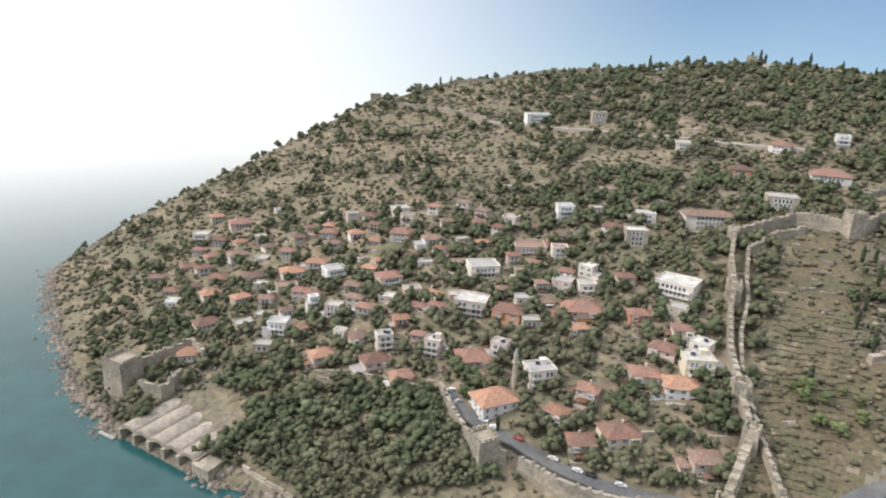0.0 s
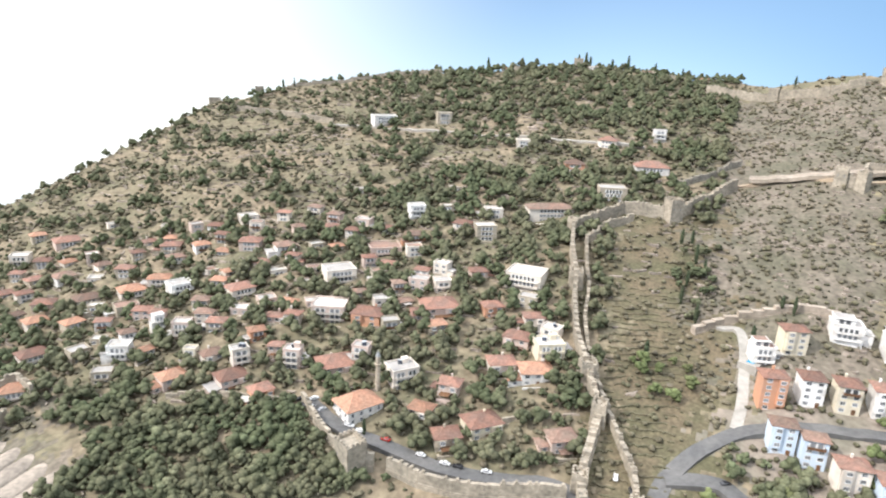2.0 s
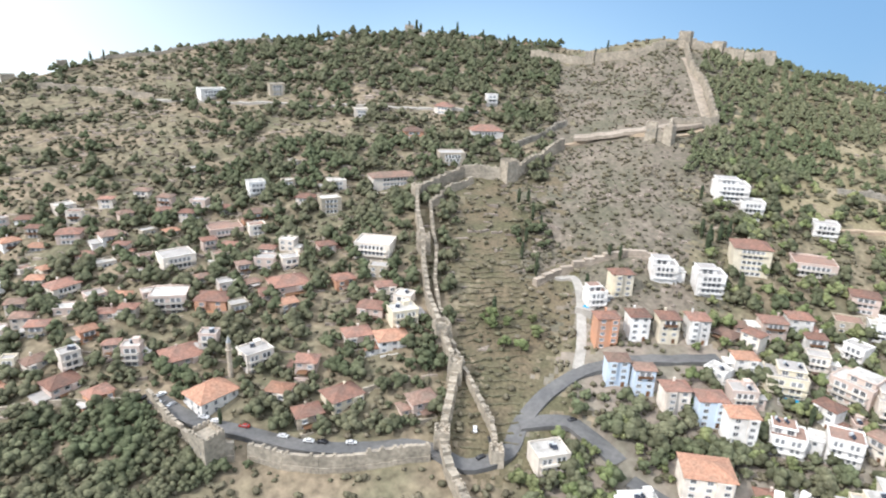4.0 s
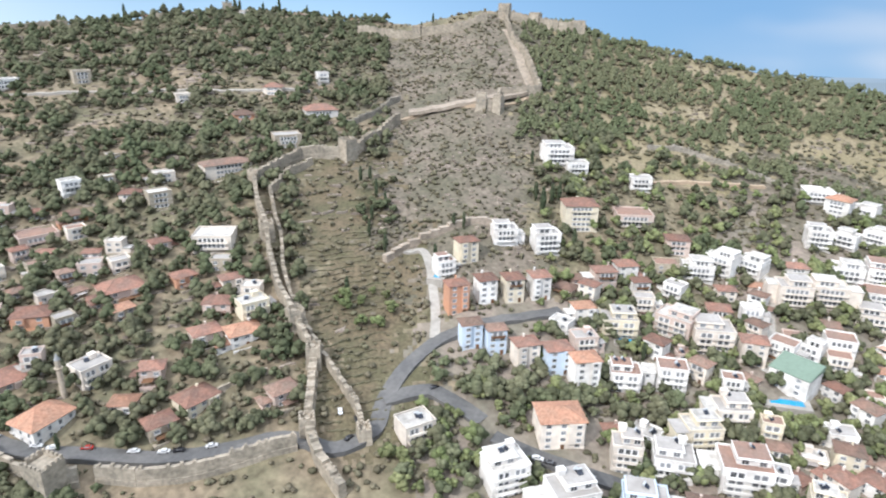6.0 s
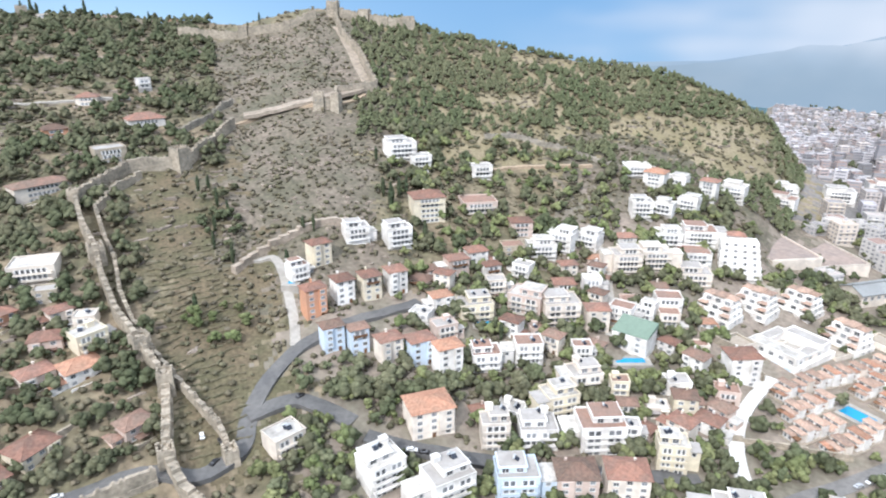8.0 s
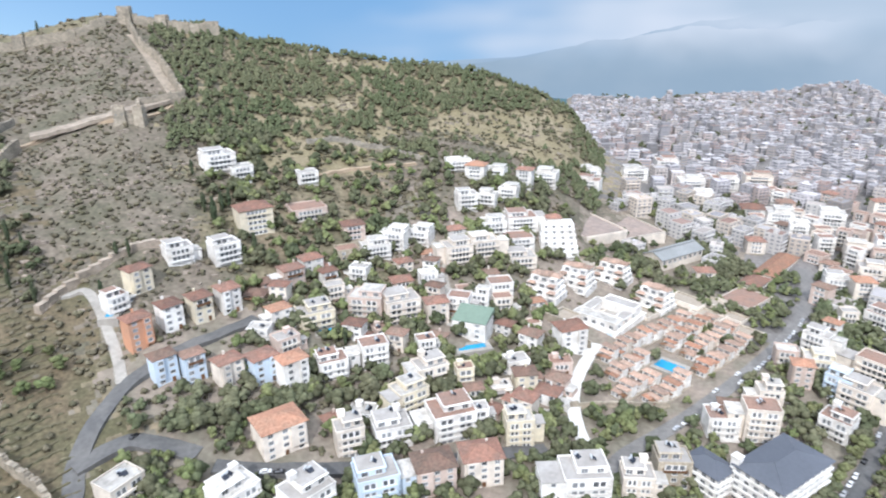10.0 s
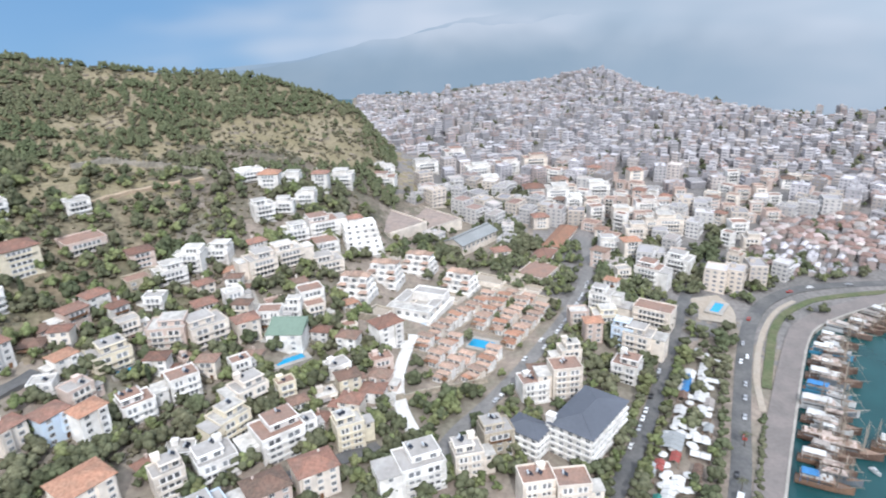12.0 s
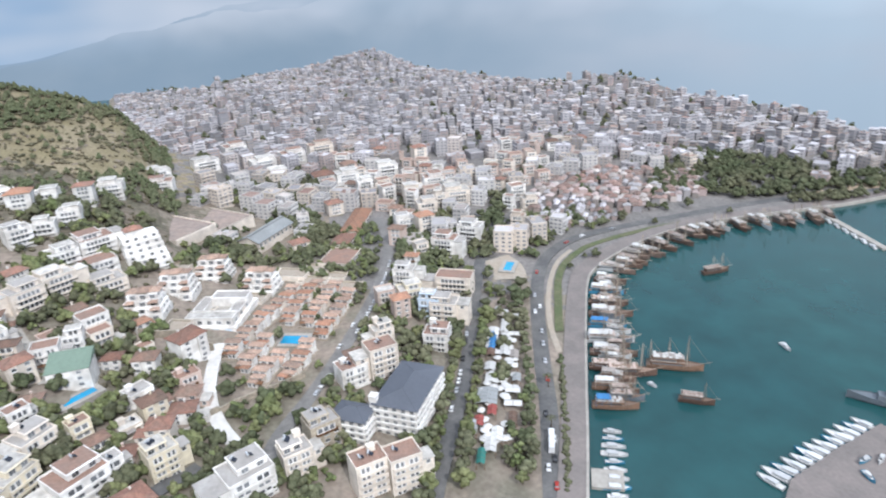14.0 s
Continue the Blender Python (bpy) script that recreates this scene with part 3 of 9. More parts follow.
# added glowing sheet painted as sea haze, in colours of the sky behind it
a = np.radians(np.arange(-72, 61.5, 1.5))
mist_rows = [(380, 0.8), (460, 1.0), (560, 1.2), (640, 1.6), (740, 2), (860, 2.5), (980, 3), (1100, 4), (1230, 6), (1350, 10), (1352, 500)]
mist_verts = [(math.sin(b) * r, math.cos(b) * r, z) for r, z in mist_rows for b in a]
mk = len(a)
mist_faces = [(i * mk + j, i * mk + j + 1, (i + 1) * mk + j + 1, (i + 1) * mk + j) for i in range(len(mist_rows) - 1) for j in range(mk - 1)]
mist = new("backdrop_sea_haze", mesh_of("backdrop_sea_haze", mist_verts, mist_faces, [M_SKY_GLOW]))
tagged(mist, "glowing white sheet painted as haze over the open sea", "haze", kind="structure")

# ---- roads and paving ----
ROADS = {}


def road(name, width, points, mat, label, raise_by=0.12, kerb=False):
    """A strip laid over the ground with sides that reach into it; kerbed roads get raised edges."""
    line = along(smooth_line(points), 3.0)
    ROADS[name] = (width, line)
    verts, faces = [], []
    rows = [(-0.5, -0.8), (-0.5, 0.0), (-0.25, 0.03), (0.0, 0.06), (0.25, 0.03), (0.5, 0.0), (0.5, -0.8)]
    for i, (x, y) in enumerate(line):
        bx, by = line[min(i + 1, len(line) - 1)]
        ax, ay = line[max(i - 1, 0)]
        n = math.hypot(bx - ax, by - ay) or 1
        px, py = (by - ay) / n, -(bx - ax) / n
        level = max(lift(x + px * width * s, y + py * width * s) for s in (-0.5, -0.25, 0, 0.25, 0.5)) + raise_by
        for s, up in rows:
            verts.append((x + px * width * s, y + py * width * s, level + up * (1 if up >= 0 else 3)))
    k = len(rows)
    for i in range(len(line) - 1):
        for j in range(k - 1):
            faces.append((i * k + j, i * k + j + 1, (i + 1) * k + j + 1, (i + 1) * k + j))
    ob = new(name, mesh_of(name, verts, faces, [mat]))
    return tagged(ob, label, "road", kind="structure")


road("hill_road", 7, [(6.2, 260.6), (18.2, 240.7), (37.6, 228.1), (53.4, 213.7), (72.9, 202.0), (98.5, 191.6), (105.2, 177.4), (117.2, 174.7), (125.6, 175.1), (135.2, 184.8), (151.3, 192.5), (172.7, 196.6), (188.4, 190.8), (208.0, 184.2), (232.6, 173.3)], M_ASPHALT, "grey asphalt road winding through the old walls")
road("castle_lane", 4.5, [(173.7, 197.7), (183.2, 207.5), (195.3, 223.9), (204.1, 236.8), (210.2, 249.1), (201.5, 255.5)], M_CONCRETE, "pale concrete lane climbing past the villas")
road("parking_lane", 8, [(135.2, 184.8), (153.1, 178.2), (156.9, 165.2), (159.2, 151.3)], M_ASPHALT, "cracked asphalt parking lane below the slope")
road("middle_street", 7, [(157.7, 143.6), (163.1, 128.3), (172.3, 111.0), (182.2, 94.4), (191.1, 77.6), (203.4, 62.7), (213.4, 46.8), (222.8, 33.0)], M_ASPHALT, "grey asphalt street between white houses")
road("school_street", 7, [(218.6, 8), (233, 1.9), (260, -17.4), (297, -40.7), (341, -64.6), (375.5, -80), (411, -90.5), (443, -94.4), (461, -94.7)], M_LANE, "worn grey street with parked cars")
road("white_ramp", 6, [(229.8, 18.0), (245.5, 25.1), (264.9, 29.2), (286.3, 27.6), (311.0, 23.6)], M_RAMP, "freshly poured white concrete ramp")
road("tree_street", 7, [(174.9, -46), (183, -49.3), (212.5, -66.5), (249, -86.6), (298.6, -109.4), (336.6, -126), (366, -140), (397, -160.5), (433, -181), (464, -196.6)], M_ASPHALT, "straight asphalt street shaded by trees")
road("coast_road", 8, [(146, -80.5), (163, -88), (179.5, -95.7), (201, -106), (219, -114), (240, -122.4), (264, -132.8), (286, -142.3), (324, -160.3), (345, -173), (359, -185), (372, -203), (380, -223), (383.5, -258), (383.5, -306), (383, -357), (380, -397), (372, -440), (362, -485)], M_ASPHALT, "two-lane coast road round the harbour")
road("step_street", 4, [(293.1, 96.5), (319.1, 109.2), (342.7, 120.9), (352.6, 130.7)], M_CONCRETE, "narrow stepped concrete lane uphill")
road("upper_road", 5, [(40.1, 576.3), (80.5, 551.8), (114.5, 529.5), (165.9, 508.3), (202.4, 478.6), (232.3, 461.4), (262.0, 446.3)], M_CONCRETE, "pale road cut across the upper hillside")
road("gate_path", 5, [(293.4, 377.0), (316.1, 369.1), (332.2, 350.1), (338.6, 327.7), (375.9, 328.8)], M_DIRT, "bare earth path to the castle gate")
road("gate_yard", 16, [(304, 379), (326, 361), (347, 342), (377, 336)], M_GATE, "pale bare ground before the castle gate")
road("citadel_way", 7, [(386, 331), (402, 356), (422, 382), (437, 405), (446, 420)], M_GATE, "broad pale stony way up to the citadel")
road("dirt_track", 4, [(366, 221), (391, 211), (411, 191), (433, 170)], M_DIRT, "bare orange dirt track on the slope")


# quay and promenade along the harbour
QUAY = [(352, -520), (350, -440), (355, -400), (361, -354), (364.5, -321), (364, -291), (358, -264), (348, -235), (329, -200), (313, -187), (282, -168.5), (256, -153.5), (214, -129.5), (193, -118), (150, -93)]


def quay_strip(name, inner, outer, top, bottom, mat, label):
    line = along(smooth_line(QUAY), 4.0)
    verts, faces = [], []
    for i, (x, y) in enumerate(line):
        bx, by = line[min(i + 1, len(line) - 1)]
        ax, ay = line[max(i - 1, 0)]
        n = math.hypot(bx - ax, by - ay) or 1
        px, py = (by - ay) / n, -(bx - ax) / n      # towards the land
        for off, z in ((outer, bottom), (outer, top), (inner, top), (inner, bottom)):
            verts.append((x + px * off, y + py * off, z))
    for i in range(len(line) - 1):
        for j in range(3):
            faces.append((i * 4 + j, i * 4 + j + 1, (i + 1) * 4 + j + 1, (i + 1) * 4 + j))
    return tagged(new(name, mesh_of(name, verts, faces, [mat])), label, "paving", kind="structure")


quay_strip("pavement", 10.0, -0.6, 2.35, -3.0, M_PROM, "pinkish paved promenade along the harbour quay")
quay_strip("quay_edge", -0.5, -1.6, 2.55, -3.0, M_CONCRETE, "pale concrete quay edge above the water")


road("lawn", 4.5, [(268, -146), (278.5, -151), (299, -161.6), (326, -175.4), (345, -190.7), (355, -205), (363, -218), (370, -256), (372, -300)], M_GRASS, "curved green lawn between road and promenade", 0.5)
road("garden_path", 3, [(250, -136.5), (272, -143.1), (292, -151.7), (321, -167), (348.5, -186.6), (361, -204)], M_PLAZA, "beige gravel path beside the lawn", 0.2)
road("pool_yard", 20, [(364, -150), (349, -153), (333, -147)], M_PLAZA, "beige paved yard round the pool", 0.05)

# ---- fortifications ----
def masonry(parent, a, b, high, thick, mat, merlons=True, name="wall_section"):
    """One stretch of wall between two places, stepped down the slope, with merlons on top."""
    (ax, ay), (bx, by) = a, b
    run = math.hypot(bx - ax, by - ay)
    if run < 0.5:
        return
    bm = bmesh.new()
    n = max(1, round(run / 5))
    for i in range(n):
        s0, s1 = run * i / n, run * (i + 1) / n
        mid = (i + 0.5) / n
        g = lift(ax + (bx - ax) * mid, ay + (by - ay) * mid)
        g0 = min(lift(ax + (bx - ax) * q, ay + (by - ay) * q) for q in (i / n, (i + 1) / n))
        top = g + high + random.uniform(-0.35, 0.25)
        box(bm, s0, -thick / 2, g0 - 2.5, s1 + 0.02, thick / 2, top, 0, 0.0)
        box(bm, s0, -thick / 2 - 0.35, g0 - 2.5, s1 + 0.02, -thick / 2 + 0.1, g0 + high * 0.3, 0)
        if merlons:
            m = max(1, int((s1 - s0) / 2.4))
            for j in range(m):
                if random.random() < 0.5:
                    p = s0 + (s1 - s0) * (j + 0.25) / m
                    tall = random.uniform(0.7, 1.2)
                    box(bm, p, -thick / 2, top, p + 1.2, -thick / 2 + 0.6, top + tall, 0, 0.05)
                    box(bm, p, thick / 2 - 0.6, top, p + 1.2, thick / 2, top + tall * 0.8, 0, 0.05)
    return part(name, bm, mat, parent, at=pose(ax, ay, 0, 0, 0, math.degrees(math.atan2(by - ay, bx - ax))))


def tower(parent, x, y, turn, wide, deep, high, mat):
    """A hollow-topped square tower with a battered foot and merlons."""
    bm = bmesh.new()
    g = min(lift(x + i * wide / 2, y + j * deep / 2) for i in (-1, 0, 1) for j in (-1, 0, 1))
    top = lift(x, y) - g + high
    box(bm, -wide / 2 - 0.5, -deep / 2 - 0.5, -3, wide / 2 + 0.5, deep / 2 + 0.5, top * 0.4, 0, 0.45)
    box(bm, -wide / 2, -deep / 2, 0, wide / 2, deep / 2, top - 1.2)
    for x0, y0, x1, y1 in ((-wide / 2, -deep / 2, wide / 2, -deep / 2 + 0.9), (-wide / 2, deep / 2 - 0.9, wide / 2, deep / 2),
                           (-wide / 2, -deep / 2 + 0.9, -wide / 2 + 0.9, deep / 2 - 0.9), (wide / 2 - 0.9, -deep / 2 + 0.9, wide / 2, deep / 2 - 0.9)):
        box(bm, x0, y0, top - 1.2, x1, y1, top)
    for i in range(int(wide / 2)):
        for yy in (-deep / 2, deep / 2 - 0.8):
            box(bm, -wide / 2 + i * 2 + 0.3, yy, top, -wide / 2 + i * 2 + 1.5, yy + 0.8, top + 1.1, 0, 0.06)
    for j in range(1, int(deep / 2)):
        for xx in (-wide / 2, wide / 2 - 0.8):
            box(bm, xx, -deep / 2 + j * 2 + 0.3, top, xx + 0.8, -deep / 2 + j * 2 + 1.5, top + 1.1, 0, 0.06)
    # arrow slits: dark panels on the face, painted for the shade in openings
    for i in (-0.25, 0.25):
        box(bm, i * wide - 0.18, -deep / 2 - 0.03, top * 0.55, i * wide + 0.18, -deep / 2 + 0.1, top * 0.55 + 1.5, 1)
    return part("tower", bm, [mat, M_GLASS], parent, at=pose(x, y, g, 0, 0, turn))


WALL_LINES = []


def castle_wall(points, high, thick, label, towers=(), mat=None, merlons=True, section=11.0, category="castle wall"):
    """towers: (which point, width, depth, height)."""
    mat = mat or M_STONE
    WALL_LINES.append(points)
    ob = thing("castle_wall", 0, 0, 0, 0, label, category)
    line = along(points, section)
    for a, b in zip(line, line[1:]):
        masonry(ob, a, b, high, thick, mat, merlons)
    for i, wide, deep, tall in towers:
        x, y = points[i]
        bx, by = points[min(i + 1, len(points) - 1)]
        ax, ay = points[max(i - 1, 0)]
        tower(ob, x, y, math.degrees(math.atan2(by - ay, bx - ax)), wide, deep, tall, mat)
    return ob


castle_wall([(98.8, 159.8), (99.4, 176.1), (102.9, 189.6), (111.7, 201.3), (122.7, 216.6)], 6.0, 3.2, "broad weathered stone rampart running down past the road", [(2, 6, 6, 7.5), (4, 7, 6, 9)])
castle_wall([(118.5, 174.5), (123.7, 186.5), (125.8, 202.4)], 4.5, 2.0, "ruined stone gate wall beside the road", [(0, 6, 5, 6)])
castle_wall([(122.7, 216.6), (126.4, 237.7), (131.3, 262.4), (139.9, 285.9), (146.8, 300.8), (155.0, 326.7), (166.6, 352.0), (183.1, 356.2), (205.1, 364.2), (230.5, 349.6), (291.5, 374.5)], 7.5, 2.2, "long crenellated stone castle wall climbing the hillside", [(1, 7, 7, 9), (4, 8, 7, 8), (6, 6, 6, 7.5), (9, 9, 8, 13)])
castle_wall([(125.8, 202.4), (128.8, 232.8), (133.1, 253.2), (139.9, 272.4), (151.4, 293.7), (157.0, 309.7), (168.2, 336.5), (188.5, 349.6), (207.4, 355.2)], 4.6, 1.6, "lower outer stone wall following the castle wall")
castle_wall([(256.1, 385.9), (284.7, 391.8), (312.9, 401.1)], 4.0, 1.6, "grey stone terrace wall above the ramparts", mat=M_STONE_DARK)
castle_wall([(333.8, 334.3), (341.3, 324.7), (358.8, 341.6), (385.9, 325.2), (420.9, 372.8), (434.9, 403.4), (463.1, 438.6)], 7.5, 2.0, "pale stone castle wall and gate on the bare slope", [(0, 7, 6, 10), (1, 6, 6, 11)])
castle_wall([(463.1, 438.6), (476.6, 413.1), (480.4, 389.6), (492.8, 376.9)], 8.0, 2.2, "stone citadel walls and towers on the summit", [(0, 10, 9, 12), (1, 9, 9, 10), (3, 11, 9, 10)])
castle_wall([(188, 254), (206, 257), (219, 254), (240, 249), (255, 238)], 3.5, 3.0, "raw pale rock edge above the villas", mat=M_GATE, merlons=False, section=5.0, category="rock edge")
castle_wall([(-66, 684), (-44, 688), (-24, 690), (16, 696), (72, 694), (106, 692), (160, 686)], 3.2, 1.6, "stone ridge wall with a square lookout tower", [(0, 11, 9, 15), (2, 8, 8, 11)])
castle_wall([(230, 664), (290, 640), (340, 610), (376, 574)], 3.0, 2.0, "broken stone wall along the hill crest", [(1, 9, 8, 9)])
castle_wall([(370.1, 538.2), (408.7, 497.8), (428.5, 458.3), (447.1, 444.9)], 6.5, 2.0, "crest wall of pale stone below the citadel", [(1, 8, 7, 9)])
castle_wall([(404.9, 241.8), (426.7, 227.3), (438.9, 198.1), (441.5, 164.5), (444, 152.5)], 3.2, 1.2, "old grey stone wall below the pine wood", mat=M_STONE_DARK)
castle_wall([(-47.5, 638.9), (-2.3, 619.3), (40.3, 579.4)], 4.5, 1.5, "long pale retaining wall on the ridge", merlons=False)
castle_wall([(35.0, 217.7), (45.6, 208.3), (57.3, 201.0), (68.9, 195.7), (96.3, 186.2)], 7.0, 1.6, "yellowish stone retaining wall under the road", merlons=True)
castle_wall([(4, 262), (10, 244), (16, 232), (21, 222)], 4.5, 1.5, "crenellated stone wall descending from the car park to a bastion", [(3, 10, 9, 13)])
castle_wall([(21, 222), (30, 219)], 8.0, 1.6, "short crenellated curtain wall by the bastion")
castle_wall([(-56, 283), (-40, 280), (-20, 270), (0, 262)], 2.5, 1.0, "low pale garden wall above the grove", merlons=False, category="wall")
castle_wall([(78, 225), (90, 226), (104, 222)], 2.6, 0.8, "pale garden retaining wall between the houses", merlons=False, category="wall")
castle_wall([(-77.7, 233.2), (-66.4, 225.7), (-53.0, 216.9)], 1.6, 1.0, "pale coping wall along the shore path", merlons=False, category="wall")
castle_wall([(253, 30), (262, 10), (272, -14)], 3.0, 0.8, "pinkish retaining wall below the terraced houses", merlons=False, category="wall")
castle_wall([(320, 60), (316, 40), (306, 26)], 4.0, 1.0, "pink retaining wall under the white complex", merlons=False, category="wall")


# ---- houses ----
SHARED = {}
FOOTPRINTS = []
NUMBER = ["", "one", "two", "three", "four", "five", "six", "seven", "eight"]


def window_mesh(wide, high):
    """A framed window of one or more lights with a sill, its glass set back; it faces -y and its foot is at the origin."""
    key = ("window", round(wide, 1), round(high, 1))
    wide, high = key[1], key[2]
    if key not in SHARED:
        lights = max(1, round(wide / 1.1)) if wide < 3 else max(2, round(wide / 2.3))
        mullion = 0.04 if wide < 3 else 0.36
        bars = [-wide / 2 - 0.1]
        for i in range(lights):
            bars += [-wide / 2 + wide * i / lights + mullion, -wide / 2 + wide * (i + 1) / lights - mullion]
        bars.append(wide / 2 + 0.1)
        rails = [(-0.12, -0.2), (0.0, -0.09), (high, -0.09), (high + 0.1, -0.09)]
        bm = bmesh.new()
        grid = [[bm.verts.new((x, y, z)) for x in bars] for z, y in rails]
        back = [[bm.verts.new((x, 0.1, z)) for x in (bars[0], bars[-1])] for z in (rails[0][0], rails[-1][0])]
        for r in range(3):
            for i in range(len(bars) - 1):
                q = (grid[r][i], grid[r][i + 1], grid[r + 1][i + 1], grid[r + 1][i])
                if r == 1 and i % 2 == 1:
                    deep = [bm.verts.new((v.co.x, -0.01, v.co.z)) for v in q]
                    for j in range(4):
                        bm.faces.new((q[j], q[(j + 1) % 4], deep[(j + 1) % 4], deep[j]))
                    bm.faces.new(deep).material_index = 1
                else:
                    bm.faces.new(q)
        bm.faces.new([grid[-1][0], *grid[-1][1:], back[1][1], back[1][0]])
        bm.faces.new([*grid[0][::-1], back[0][0], back[0][1]])
        bm.faces.new([r[0] for r in grid] + [back[1][0], back[0][0]])
        bm.faces.new([r[-1] for r in grid[::-1]] + [back[0][1], back[1][1]])
        me = bpy.data.meshes.new("window")
        bm.to_mesh(me), bm.free()
        me.materials.append(M_FRAME), me.materials.append(M_GLASS)
        SHARED[key] = me
    return SHARED[key]


def balcony_mesh(wide, deep, mat):
    """A slab with a solid front rail and end cheeks, as one bent body."""
    key = ("balcony", round(wide), deep, mat.name)
    wide = round(wide)
    if key not in SHARED:
        bm = bmesh.new()
        out = [(-wide / 2, 0.02), (-wide / 2, -deep), (wide / 2, -deep), (wide / 2, 0.02)]
        inn = [(-wide / 2 + 0.12, 0.02), (-wide / 2 + 0.12, -deep + 0.12), (wide / 2 - 0.12, -deep + 0.12), (wide / 2 - 0.12, 0.02)]
        a, b = [[bm.verts.new((x, y, z)) for x, y in out] for z in (-0.2, 0.9)]
        c, d = [[bm.verts.new((x, y, z)) for x, y in inn] for z in (0.9, 0.0)]
        bm.faces.new(a)
        bm.faces.new(d[::-1])
        for i in range(3):
            bm.faces.new((a[i + 1], a[i], b[i], b[i + 1])), bm.faces.new((b[i + 1], b[i], c[i], c[i + 1])), bm.faces.new((c[i + 1], c[i], d[i], d[i + 1]))
        me = bpy.data.meshes.new("balcony")
        bm.to_mesh(me), bm.free()
        me.materials.append(mat)
        SHARED[key] = me
    return SHARED[key]


def hip_roof(bm, w, d, z, rise, over=0.7, mat=0):
    """A hipped roof with eaves, soffit and raised ridge caps."""
    a, b = w / 2 + over, d / 2 + over
    ridge = max(a - b, 0.4)
    low = [(-a, -b, z), (a, -b, z), (a, b, z), (-a, b, z)]
    eave = [(x, y, z + 0.18) for x, y, _ in low]
    r0, r1 = (-ridge, 0, z + 0.18 + rise), (ridge, 0, z + 0.18 + rise)
    v = [bm.verts.new(p) for p in low + eave + [r0, r1]]
    for f in ((3, 2, 1, 0), (0, 1, 5, 4), (1, 2, 6, 5), (2, 3, 7, 6), (3, 0, 4, 7), (4, 5, 9, 8), (5, 6, 9), (6, 7, 8, 9), (7, 4, 8)):
        bm.faces.new([v[i] for i in f]).material_index = mat
    for p, q in ((r0, r1), (r0, eave[0]), (r0, eave[3]), (r1, eave[1]), (r1, eave[2])):
        p, q = Vector(p), Vector(q)
        s = (q - p).cross(Vector((0, 0, 1))).normalized() * 0.16
        up = Vector((0, 0, 0.12))
        c = [bm.verts.new(u) for u in (p + s, p + up, p - s, q - s, q + up, q + s)]
        for f in ((0, 1, 4, 5), (1, 2, 3, 4)):
            bm.faces.new([c[i] for i in f]).material_index = mat


def heater(parent, x, y, z, turn):
    """A rooftop water heater: tilted collector and tank on a frame."""
    if "heater" not in SHARED:
        bm = bmesh.new()
        v = [bm.verts.new(p) for p in ((-1, -0.9, 0.2), (1, -0.9, 0.2), (1, 0.6, 1.1), (-1, 0.6, 1.1),
                                       (-1, -0.9, 0.3), (1, -0.9, 0.3), (1, 0.6, 1.2), (-1, 0.6, 1.2))]
        for f in ((3, 2, 1, 0), (4, 5, 6, 7), (0, 1, 5, 4), (1, 2, 6, 5), (2, 3, 7, 6), (3, 0, 4, 7)):
            bm.faces.new([v[i] for i in f])
        me = bpy.data.meshes.new("solar_panel")
        bm.to_mesh(me), bm.free()
        me.materials.append(M_PANEL)
        tank = bmesh.new()
        bmesh.ops.create_cone(tank, segments=10, radius1=0.38, radius2=0.38, depth=1.9, cap_ends=True,
                              matrix=pose(0, 0.95, 1.35, 0, 90, 0))
        for i in (-0.7, 0.7):
            box(tank, i - 0.05, 0.9, 0, i + 0.05, 1.0, 1.1)
        mt = bpy.data.meshes.new("water_tank")
        tank.to_mesh(mt), tank.free()
        mt.materials.append(M_TANK)
        SHARED["heater"] = me, mt
    panel = piece("solar_panel", SHARED["heater"][0], parent, pose(x, y, z, 0, 0, turn), "dark tilted solar water collector")
    piece("water_tank", SHARED["heater"][1], panel)


ROOF_WORDS = {"tiled": "a red tiled hip roof", "flat": "a flat parapet roof", "grey": "a grey flat roof",
              "brown": "a brown flat roof", "green": "a grey-green pitched roof", "terrace": "orange tiled roof terraces"}


